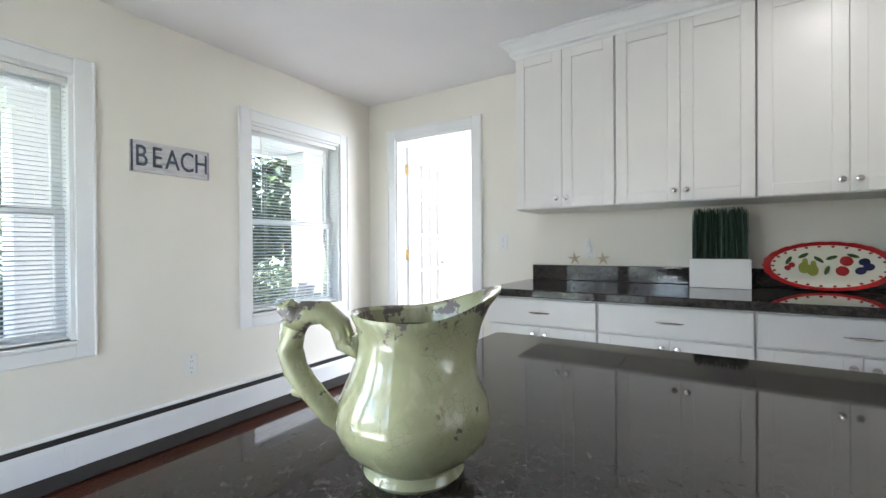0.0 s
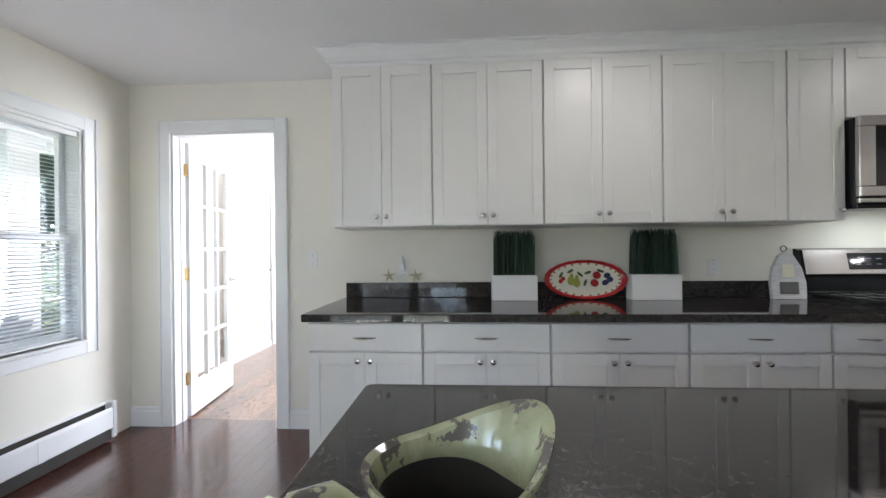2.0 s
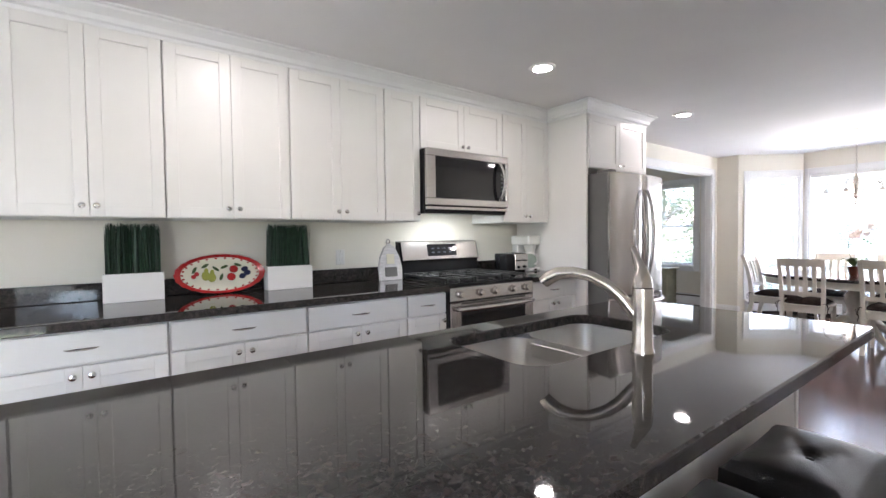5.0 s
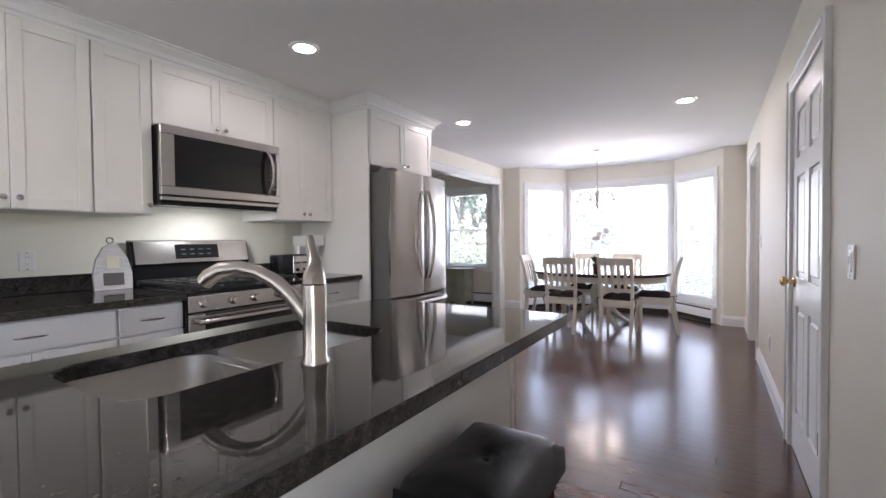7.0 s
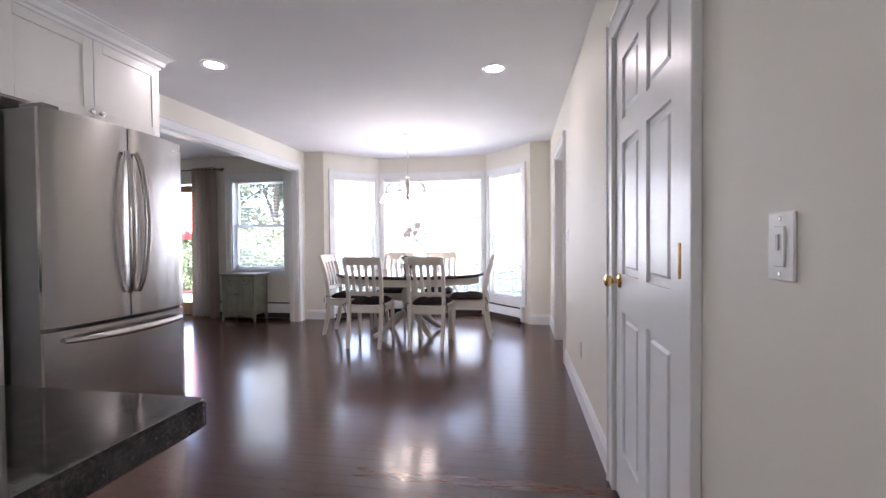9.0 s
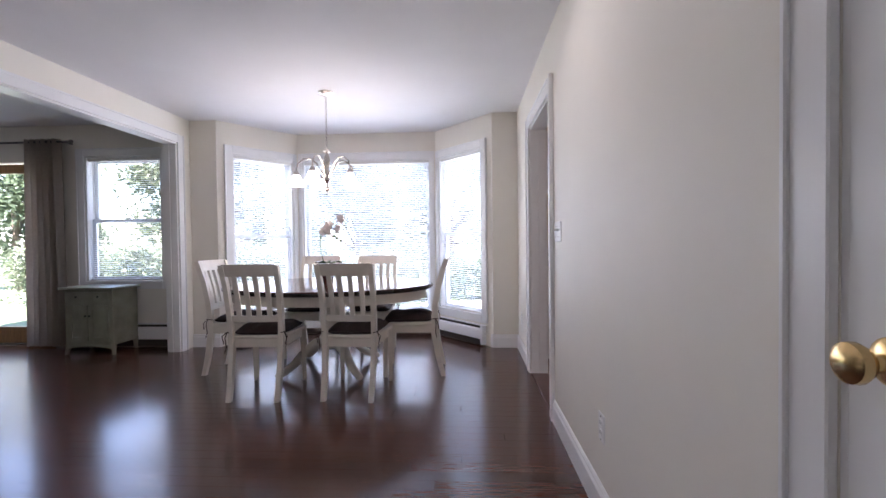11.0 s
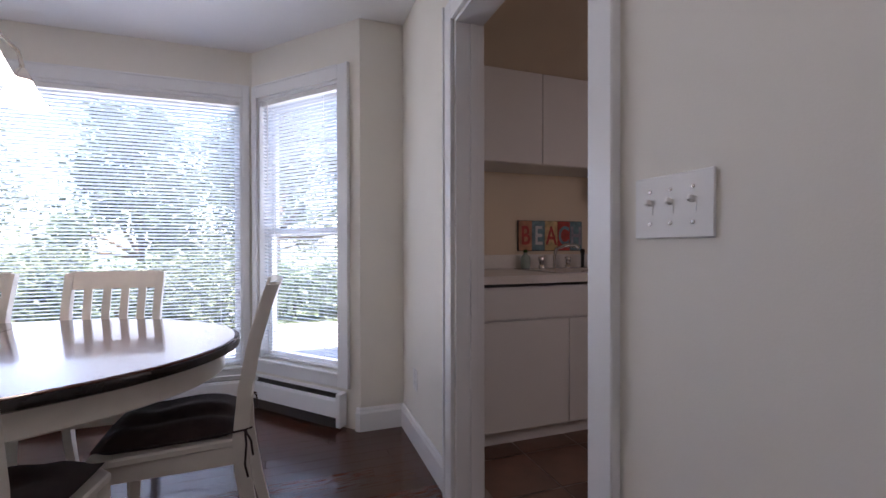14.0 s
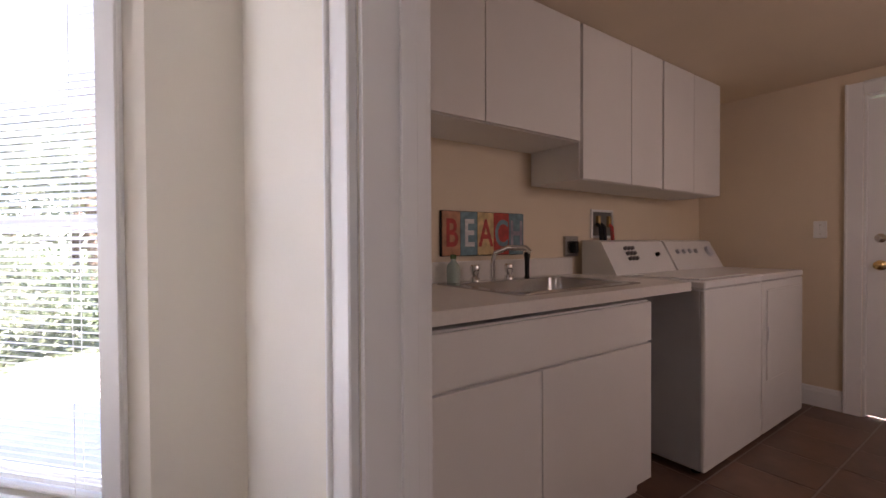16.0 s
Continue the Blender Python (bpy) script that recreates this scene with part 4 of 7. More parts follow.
# gas range
t = thing("gas_range", (2.53, 2.7, 0), "freestanding stainless gas range with black cooktop", "range")
RX0, RX1, RY = 2.106, 2.963, 2.37
part("body", box(RX0 - 0.004, RX1 + 0.004, RY - 0.004, YB - 0.005, 0.02, 0.90, 0.003), M_BLACK, t)
part("cooktop", box(RX0, RX1, RY - 0.01, YB - 0.08, 0.895, 0.922, 0.006), M_BLACK, t, "black enamel cooktop")
bm = box(RX0 + 0.004, RX1 - 0.004, RY - 0.012, RY + 0.03, 0.795, 0.895, 0.006)
kp = part("control_panel", bm, M_STEELH, t)
for i in range(5):
    x = RX0 + 0.09 + i * (RX1 - RX0 - 0.18) / 4 + (0.02 if i in (1, 3) else 0)
    part("burner_knob", lathe(bmesh.new(), [(0, 0), (0.027, 0), (0.027, 0.008), (0.022, 0.012), (0.02, 0.032), (0.017, 0.036), (0, 0.036)], 18, pose(x, RY - 0.012, 0.845, 90)), M_NICKEL, kp, "steel burner knob", True)
bm = box(RX0 + 0.004, RX1 - 0.004, RY - 0.012, RY + 0.03, 0.21, 0.785, 0.006)
od = part("oven_door", bm, M_STEELH, t)
part("oven_window", box(RX0 + 0.10, RX1 - 0.10, RY - 0.016, RY - 0.010, 0.34, 0.715, 0.002), M_BGLASS, od, "black oven window")
pts = [(RX0 + 0.05, RY - 0.012, 0.745), (RX0 + 0.055, RY - 0.055, 0.742), *arc(lambda u: (RX0 + 0.08 + (RX1 - RX0 - 0.16) * u, RY - 0.062 - 0.012 * math.sin(math.pi * u), 0.74), 9), (RX1 - 0.055, RY - 0.055, 0.742), (RX1 - 0.05, RY - 0.012, 0.745)]
part("oven_handle", tube(bmesh.new(), pts, 0.017, 12), M_STEELH, od, "bowed steel handle", True)
part("vent_slot", box(RX0 + 0.1, RX1 - 0.1, RY - 0.014, RY - 0.008, 0.770, 0.783), M_GAP, od)
part("drawer", box(RX0 + 0.004, RX1 - 0.004, RY - 0.01, RY + 0.03, 0.04, 0.20, 0.006), M_STEELH, t)
bm = bmesh.new()
prism(bm, [(YB - 0.01, 0.90), (YB - 0.085, 0.90), (YB - 0.085, 1.05), (YB - 0.10, 1.055), (YB - 0.065, 1.215), (YB - 0.01, 1.225)], RX0 + 0.006, RX1 - 0.006, Matrix(((0, 1, 0, 0), (1, 0, 0, 0), (0, 0, 1, 0), (0, 0, 0, 1))))
bg = part("backguard", bm, M_BLACK, t)
Mg = Matrix.Translation((0, YB - 0.10, 1.055)) @ pose(0, 0, 0, -12.4)
part("console", box(RX0 + 0.022, RX1 - 0.012, -0.008, 0.002, 0.004, 0.165, 0.004, Mg), M_STEELH, bg, "steel control console")
part("display", box(2.385, 2.70, -0.011, -0.0075, 0.035, 0.14, 0.002, Mg), M_BGLASS, bg, "black display panel")
for i in range(4):
    for j in range(2):
        part("display_mark", box(2.425 + i * 0.062, 2.455 + i * 0.062, -0.0125, -0.0108, 0.065 + j * 0.035, 0.070 + j * 0.035, 0, Mg), M_GLOWTXT, bg)
for k in range(3):
    x0, x1 = RX0 + 0.02 + k * 0.275, RX0 + 0.275 + k * 0.275
    g = bmesh.new()
    for x in (x0, (x0 + x1) / 2, x1 - 0.012):
        bx(g, x, x + 0.012, RY + 0.05, YB - 0.11, 0.942, 0.956, 0.002)
    for y in (RY + 0.05, 2.53, 2.70, 2.86, YB - 0.122):
        bx(g, x0, x1, y, y + 0.012, 0.944, 0.957, 0.002)
    for x in (x0, x1 - 0.012):
        for y in (RY + 0.05, YB - 0.122):
            bx(g, x, x + 0.012, y, y + 0.012, 0.92, 0.945)
    part("grate", g, M_IRON, t, "cast-iron grate")
for x, y in ((2.27, 2.53), (2.27, 2.86), (2.80, 2.53), (2.80, 2.86), (2.53, 2.70)):
    part("burner", lathe(bmesh.new(), [(0, 0.922), (0.05, 0.922), (0.046, 0.934), (0.034, 0.938), (0.03, 0.943), (0, 0.943)], 18, pose(x, y, 0)), M_IRON, t, "black burner cap", True)

# refrigerator
t = thing("refrigerator", (4.06, 2.5, 0), "stainless french-door refrigerator with bottom freezer", "refrigerator")
FX0, FX1, FY = 3.63, 4.515, 2.03
part("body", box(FX0 + 0.004, FX1 - 0.004, FY + 0.085, 2.88, 0.03, 1.80, 0.004), M_FSIDE, t, "dark grey side panels")
for x in (FX0 + 0.06, FX1 - 0.06):
    part("foot", lathe(bmesh.new(), [(0.02, 0), (0.02, 0.03)], 10, pose(x, 2.2, 0), close=True), M_BLACK, t)
part("hinge_cover", box(FX0 + 0.02, FX0 + 0.1, FY + 0.06, FY + 0.2, 1.80, 1.825, 0.004), M_FSIDE, t)


def bowed_door(x0, x1, z0, z1, crown):
    bm = bmesh.new()
    xm = (FX0 + FX1) / 2
    n = 12
    out = []
    for i in range(n + 1):
        x = x0 + (x1 - x0) * i / n
        u = (x - xm) / (FX1 - FX0) * 2
        e = min(i, n - i)
        out.append((x, FY + crown * u * u + (0.012 if e == 0 else 0.002 if e == 1 else 0)))
    poly = out + [(x1, FY + 0.08), (x0, FY + 0.08)]
    a = [bm.verts.new((x, y, z0)) for x, y in poly]
    b = [bm.verts.new((x, y, z1)) for x, y in poly]
    bm.faces.new(a)
    bm.faces.new(b[::-1])
    for i in range(len(poly)):
        j = (i + 1) % len(poly)
        bm.faces.new((a[i], b[i], b[j], a[j]))
    return bm


xm = (FX0 + FX1) / 2 - 0.01
da = part("door", bowed_door(FX0, xm - 0.004, 0.725, 1.80, 0.05), M_STEEL, t, smooth=True)
db = part("door", bowed_door(xm + 0.004, FX1, 0.725, 1.80, 0.05), M_STEEL, t, smooth=True)
fz = part("freezer_drawer", bowed_door(FX0, FX1, 0.07, 0.705, 0.05), M_STEEL, t, smooth=True)
part("kick_plate", box(FX0 + 0.02, FX1 - 0.02, FY + 0.06, FY + 0.1, 0.02, 0.065), M_BLACK, t)
for dd, s in ((da, -1), (db, 1)):
    pts = arc(lambda u: (xm + s * (0.03 + 0.022 * math.sin(math.pi * u)), FY - 0.012 - 0.055 * math.sin(math.pi * u) ** 0.6, 0.86 + 0.80 * u), 19)
    part("door_handle", tube(bmesh.new(), pts, [0.013 + 0.006 * math.sin(math.pi * i / 18) for i in range(19)], 12, 0.8), M_STEEL, dd, "long bowed steel handle", True)
pts = arc(lambda u: (FX0 + 0.07 + (FX1 - FX0 - 0.14) * u, FY + 0.02 - 0.085 * math.sin(math.pi * u) ** 0.5, 0.655), 21)
part("drawer_handle", tube(bmesh.new(), pts, [0.011 + 0.006 * math.sin(math.pi * i / 20) for i in range(21)], 12, 1.3), M_STEELH, fz, "long bowed steel handle", True)
part("badge", box(FX1 - 0.12, FX1 - 0.05, FY + 0.022, FY + 0.03, 1.735, 1.747), M_CHROME, db)

# island
SX0, SX1, SY0, SY1 = 1.13, 1.90, 0.70, 1.12
IX0, IX1, IY0, IY1 = -0.227, 2.475, 0.275, 1.244
t = thing("island_worktop", (1.1, 0.76, 0.875), "polished dark granite island top with sink cut-out", "worktop")
bm = bmesh.new()


def rounded(x0, x1, y0, y1, r, n=5):
    o = []
    for cx, cy, a0 in ((x1 - r, y1 - r, 0), (x0 + r, y1 - r, 90), (x0 + r, y0 + r, 180), (x1 - r, y0 + r, 270)):
        for i in range(n + 1):
            a = radians(a0 + 90 * i / n)
            o.append((cx + r * math.cos(a), cy + r * math.sin(a)))
    return o


def ring_solid(bm, levels):
    """One closed slab with a hole; levels of (outline, hole, z) from the bottom up."""
    rows = [[[bm.verts.new((x, y, z)) for x, y in p] for p in (o, h)] for o, h, z in levels]
    n = len(rows[0][0])
    for i in range(n):
        j = (i + 1) % n
        for (o0, h0), (o1, h1) in zip(rows, rows[1:]):
            bm.faces.new((o0[i], o0[j], o1[j], o1[i]))
            bm.faces.new((h0[j], h0[i], h1[i], h1[j]))
        for o, h in (rows[0], rows[-1]):
            bm.faces.new((o[i], o[j], h[j], h[i]))


ring_solid(bm, [(rounded(IX0 + e, IX1 - e, IY0 + e, IY1 - e, 0.02), rounded(SX0 - e, SX1 + e, SY0 - e, SY1 + e, 0.09), z) for e, z in ((0.004, 0.875), (0.0, 0.879), (0.0, 0.911), (0.004, 0.9149))])
part("slab", bm, M_GRANITE, t)
t = thing("kitchen_sink", (1.5, 0.9, 0.70), "undermounted double-bowl stainless sink", "sink")
for x0, x1 in ((SX0 - 0.008, 1.505), (1.525, SX1 + 0.008)):
    bm = bmesh.new()
    lev = [(0.0, 0.872, 0.08), (0.004, 0.74, 0.075), (0.02, 0.705, 0.06), (0.06, 0.694, 0.03)]
    rings = []
    for ins, z, r in lev:
        rings.append([bm.verts.new((x, y, z)) for x, y in rounded(x0 + ins, x1 - ins, SY0 - 0.008 + ins, SY1 + 0.008 - ins, r)])
    for a, b in zip(rings, rings[1:]):
        for i in range(len(a)):
            j = (i + 1) % len(a)
            bm.faces.new((a[i], a[j], b[j], b[i]))
    bm.faces.new(rings[-1])
    bw = part("bowl", bm, M_SINK, t, smooth=True)
    part("drain", lathe(bmesh.new(), [(0.0, 0.696), (0.03, 0.696), (0.042, 0.699), (0.045, 0.696)], 18, pose((x0 + x1) / 2, 0.93, 0)), M_CHROME, bw, "round chrome drain", True)
part("divider", box(1.503, 1.527, SY0 - 0.006, SY1 + 0.006, 0.70, 0.864, 0.008), M_SINK, t)
bm = bmesh.new()
t2 = thing("island_cabinet", (1.15, 0.85, 0), "white painted kitchen island cabinet", "island")
for x0, x1, y0, y1 in ((-0.14, 2.42, 0.49, 0.51), (-0.14, -0.12, 0.51, 1.20), (2.40, 2.42, 0.51, 1.20), (-0.12, 2.40, 1.18, 1.20)):
    part("panel", box(x0, x1, y0, y1, 0.0, 0.874, 0.001), M_CAB, t2)
part("corner_post", box(2.395, 2.425, 0.482, 0.512, 0.0, 0.8745, 0.003), M_CAB, t2)
for i in range(4):
    x0 = -0.12 + i * 0.63
    part("door", shaker(bmesh.new(), x0, x0 + 0.62, 0.11, 0.86, 0, M=pose(0, 1.221, 0) @ Matrix.Diagonal((1, -1, 1, 1))), M_CAB, t2)

# faucet
t = thing("kitchen_faucet", (1.50, 0.615, 0.915), "brushed nickel pull-out kitchen faucet with upright lever", "faucet")
part("body", lathe(bmesh.new(), [(0.0, 0.915), (0.034, 0.915), (0.034, 0.922), (0.029, 0.93), (0.028, 1.02), (0.030, 1.09), (0.0295, 1.105), (0, 1.105)], 20, pose(1.50, 0.615, 0)), M_NICKEL, t, smooth=True)
F = Vector((1.50, 0.615, 0))
dirv = Vector((-0.36, 0.93, 0)).normalized()
pts = [F + dirv * a + Vector((0, 0, z)) for a, z in ((0.0, 1.0), (0.03, 1.035), (0.06, 1.075), (0.10, 1.11), (0.15, 1.135), (0.20, 1.145), (0.25, 1.14), (0.285, 1.122), (0.30, 1.108))]
part("spout", tube(bmesh.new(), pts, [0.018, 0.019, 0.019, 0.018, 0.017, 0.018, 0.021, 0.023, 0.021], 14), M_NICKEL, t, "curved pull-out spout", True)
pts = [F + Vector((0, 0, 1.105)), F + Vector((0.003, 0.002, 1.13)), F + Vector((0.012, 0.012, 1.16)), F + Vector((0.02, 0.03, 1.19)), F + Vector((0.028, 0.045, 1.222))]
part("lever", tube(bmesh.new(), pts, [0.029, 0.026, 0.017, 0.012, 0.009], 14), M_NICKEL, t, "tapered upright lever", True)

# bar stools
def stool(m):
    t = thing("bar_stool", (0, 0, 0), "black tufted leather bar stool on dark wooden legs", "stool", "island stools")
    bm = bmesh.new()
    n = 16
    rows = []
    for i in range(n + 1):
        row = []
        for j in range(n + 1):
            u, v = i / n * 2 - 1, j / n * 2 - 1
            e = max(abs(u), abs(v))
            z = 0.625 + 0.03 * (1 - u ** 4) * (1 - v ** 4) + 0.018 * abs(u) ** 2 - 0.020 * math.exp(-((u * u + v * v) / 0.012)) - 0.006 * math.exp(-(abs(abs(u) - abs(v)) ** 2) / 0.004) * (1 - e)
            if e > 0.93:
                z -= 0.02
            row.append(bm.verts.new((u * 0.205, v * 0.145, z)))
        rows.append(row)
    for i in range(n):
        for j in range(n):
            bm.faces.new((rows[i][j], rows[i + 1][j], rows[i + 1][j + 1], rows[i][j + 1]))
    edge = [rows[i][0] for i in range(n)] + [rows[n][j] for j in range(n)] + [rows[i][n] for i in range(n, 0, -1)] + [rows[0][j] for j in range(n, 0, -1)]
    lo = [bm.verts.new((v.co.x * 1.015, v.co.y * 1.02, 0.555)) for v in edge]
    for i in range(len(edge)):
        j = (i + 1) % len(edge)
        bm.faces.new((edge[i], edge[j], lo[j], lo[i]))
    bm.faces.new(lo)
    s = part("seat", bm, M_LEATHER, t, "tufted black leather seat", True)
    part("button", ball(bmesh.new(), (0, 0, 0.638), 0.013, sz=0.5), M_LEATHER, s)
    part("seat_frame", box(-0.185, 0.185, -0.125, 0.125, 0.505, 0.556, 0.003), M_DKWOOD, t)
    for sx in (-1, 1):
        for sy in (-1, 1):
            bm = bmesh.new()
            tube(bm, [(sx * 0.165, sy * 0.105, 0.54), (sx * 0.20, sy * 0.135, 0.0)], [0.026, 0.020], 4)
            part("leg", bm, M_DKWOOD, t)
    for sy in (-1, 1):
        part("stretcher", box(-0.18, 0.18, sy * 0.125 - 0.01, sy * 0.125 + 0.01, 0.17, 0.20, 0.003), M_DKWOOD, t)
    for sx in (-1, 1):
        part("stretcher", box(sx * 0.18 - 0.01, sx * 0.18 + 0.01, -0.12, 0.12, 0.24, 0.27, 0.003), M_DKWOOD, t)
    t.matrix_basis = m
    return t


st = stool(pose(1.78, 0.295, 0))
copy_thing(st, pose(1.27, 0.295, 0))

# jug: axis turned so that the spout points away over the island
t = thing("ceramic_jug", (0.03, 0.525, 0.915), "chipped pale green glazed ceramic jug with scroll handle", "jug")
JM = pose(0.018, 0.518, 0.915, 0, 0, 38) @ Matrix.Diagonal((0.95, 0.95, 0.97, 1))


def jugshape(p, a, r, z):
    lobes = 0.05 * abs(math.sin(3.0 * a)) * max(0, min(1, (z - 0.02) / 0.03)) * max(0, 1 - max(0, z - 0.03) / 0.08)
    q = p * (1 + lobes - 0.02)
    q.z = p.z
    f = max(0.0, math.cos(a)) ** 2.2
    top = max(0.0, (z - 0.11) / 0.06)
    q.x += f * top * 0.026 * (r / 0.06)
    q.z += top * (f * 0.027 + 0.003 * max(0.0, -math.cos(a)) ** 2)
    return q


prof = [(0.0, 0.0), (0.054, 0.0), (0.058, 0.005), (0.056, 0.010), (0.055, 0.015), (0.064, 0.022), (0.081, 0.040), (0.088, 0.060), (0.084, 0.084), (0.074, 0.105), (0.066, 0.125), (0.063, 0.145), (0.066, 0.160), (0.071, 0.170), (0.0705, 0.1735), (0.064, 0.170), (0.058, 0.150), (0.058, 0.130), (0.066, 0.105), (0.075, 0.08), (0.07, 0.05), (0.0, 0.03)]
part("body", lathe(bmesh.new(), prof, 72, JM, jugshape), M_GLAZE, t, smooth=True)
pts = [(-0.060, 0.148), (-0.066, 0.135), (-0.075, 0.142), (-0.082, 0.162), (-0.098, 0.176), (-0.118, 0.176), (-0.132, 0.162), (-0.136, 0.138), (-0.130, 0.115), (-0.117, 0.096), (-0.104, 0.080), (-0.092, 0.064), (-0.080, 0.054)]
bm = tube(bmesh.new(), [JM @ Vector((x, 0, z)) for x, z in pts], [0.011, 0.013, 0.012, 0.012, 0.013, 0.014, 0.014, 0.0135, 0.013, 0.0125, 0.012, 0.012, 0.010], 14)
tube(bm, [JM @ Vector(p) for p in ((-0.125, 0, 0.17), (-0.139, 0, 0.182), (-0.148, 0, 0.182))], [0.012, 0.011, 0.005], 10)
tube(bm, [JM @ Vector(p) for p in ((-0.117, 0, 0.098), (-0.128, 0, 0.092), (-0.134, 0, 0.09))], [0.011, 0.009, 0.004], 10)
part("handle", bm, M_GLAZE, t, "scrolled glazed handle", True)


def linershape(p, a, r, z):
    """The dark shell that paints the inner shade stops lower under the spout."""
    f = max(0.0, math.cos(a)) ** 2.2
    z -= f * (0.022 if z > 0.145 else 0.010 if z > 0.125 else 0.0)
    return jugshape(Vector((p.x, p.y, z)), a, r, z)


# near-black inner shell, coloured for the shade in the jug's hollow
part("inner_shade", lathe(bmesh.new(), [(0.0574, 0.153), (0.0566, 0.130), (0.0635, 0.105), (0.073, 0.08), (0.068, 0.052), (0.0, 0.034)], 72, JM, linershape), M_GAP, t, "dark shell standing in for shade inside the jug", True)

# ---- things on the kitchen counters and walls ----


def grass_pot(x, y, w):
    t = thing("grass_planter", (x, y, 0.915), "white rectangular planter of tall dark faux grass", "planter", "grass planters")
    z0, z1 = 0.9155, 1.075
    bm = bmesh.new()
    h, d = w / 2, 0.055
    for a, b, c, e in ((-h, h, -d, -d + 0.008), (-h, h, d - 0.008, d), (-h, -h + 0.008, -d + 0.008, d - 0.008), (h - 0.008, h, -d + 0.008, d - 0.008)):
        bx(bm, x + a, x + b, y + c, y + e, z0, z1, 0.002)
    bx(bm, x - h + 0.008, x + h - 0.008, y - d + 0.008, y + d - 0.008, z0, z0 + 0.01)
    part("box", bm, M_PLASTIC, t)
    part("soil", box(x - h + 0.009, x + h - 0.009, y - d + 0.009, y + d - 0.009, z1 - 0.03, z1 - 0.015), M_GAP, t)
    rg = random.Random(int(x * 100))
    vs, fs = [], []
    for i in range(900):
        u, v = rg.uniform(-h + 0.014, h - 0.014), rg.uniform(-d + 0.014, d - 0.014)
        a = rg.uniform(0, math.pi)
        wd = rg.uniform(0.0016, 0.003)
        ht = rg.uniform(0.25, 0.305)
        lean = Vector((rg.gauss(0, 0.006) - u * 0.05, rg.gauss(0, 0.006), 0))
        q = Vector((math.cos(a) * wd, math.sin(a) * wd, 0))
        p = Vector((x + u, y + v, z1 - 0.02))
        n0 = len(vs)
        top = min(1.376, z1 - 0.02 + ht)
        vs += [p - q, p + q, p + lean * 0.5 + q + Vector((0, 0, (top - p.z) * 0.6)), p + lean * 0.5 - q + Vector((0, 0, (top - p.z) * 0.6)), p + lean + Vector((0, 0, top - p.z)) + q * 0.5, p + lean + Vector((0, 0, top - p.z)) - q * 0.5]
        fs += [(n0, n0 + 1, n0 + 2, n0 + 3), (n0 + 3, n0 + 2, n0 + 4, n0 + 5)]
    me = bpy.data.meshes.new("grass_blades")
    me.from_pydata(vs, [], fs)
    me.materials.append(M_GRASS)
    ob = tagged(new("grass_blades", me), kind="stuff")
    ob.parent, ob.matrix_parent_inverse = t, Matrix.Translation(-BASES[t.name])


grass_pot(0.305, 2.985, 0.285)
grass_pot(1.175, 2.985, 0.30)

# platter
t = thing("oval_platter", (0.76, 3.0, 0.915), "oval platter with red scalloped rim and painted fruit", "platter")
MP = pose(0.76, 2.985, 0.917, 78) @ Matrix.Translation((0, 0.125, 0))


def oval(r, z, n=64, wave=0.0):
    return [Vector((r * 0.262 * math.cos(2 * math.pi * i / n), r * 0.125 * math.sin(2 * math.pi * i / n), z)) * (1 + wave * math.cos(22 * 2 * math.pi * i / n)) for i in range(n)]


def loft(bm, rings, cap=False):
    R = [[bm.verts.new(MP @ p) for p in r] for r in rings]
    for a, b in zip(R, R[1:]):
        for i in range(len(a)):
            j = (i + 1) % len(a)
            bm.faces.new((a[i], a[j], b[j], b[i]))
    if cap:
        bm.faces.new(R[0])
        bm.faces.new(R[-1])
    return bm


part("rim", loft(bmesh.new(), [oval(0.86, 0.006), oval(0.93, 0.013, wave=0.004), oval(1.0, 0.018, wave=0.012), oval(0.99, 0.010, wave=0.012), oval(0.84, -0.003)]), M_RED, t, "red scalloped rim", True)
part("well", loft(bmesh.new(), [oval(0.02, -0.002), oval(0.6, -0.001), oval(0.76, 0.003), oval(0.87, 0.0065), oval(0.85, -0.004), oval(0.02, -0.008)], True), M_DISHW, t, "cream glazed well", True)
for k in range(26):
    a = 2 * math.pi * k / 26
    bm = ball(bmesh.new(), (0, 0, 0), 1, 0.008, 0.0055, 0.0015, 8)
    bm.transform(MP @ Matrix.Translation((0.262 * 0.83 * math.cos(a), 0.125 * 0.81 * math.sin(a), 0.006)))
    part("rim_dot", bm, M_RED, t)


def spot(u, v, a, b, rot, material, nm):
    bm = ball(bmesh.new(), (0, 0, 0), 1, a, b, 0.002, 14)
    bm.transform(MP @ Matrix.Translation((u, v, 0.0015)) @ pose(0, 0, 0, 0, 0, rot))
    part(nm, bm, material, t)


for u, v in ((0.075, 0.028), (0.058, -0.022)):
    spot(u, v, 0.026, 0.025, 0, M_RED, "painted_apple")
for u, v in ((0.155, 0.0), (0.125, -0.02), (0.14, 0.025)):
    spot(u, v, 0.022, 0.018, 20, M_PLUM, "painted_plum")
for u, v in ((-0.055, -0.02), (-0.088, -0.008)):
    spot(u, v, 0.024, 0.030, 0, M_PEAR, "painted_pear")
    spot(u + 0.004, v + 0.032, 0.012, 0.018, 0, M_PEAR, "painted_pear")
for u, v in ((-0.155, -0.01), (-0.138, 0.006)):
    spot(u, v, 0.014, 0.014, 0, M_RED, "painted_cherry")
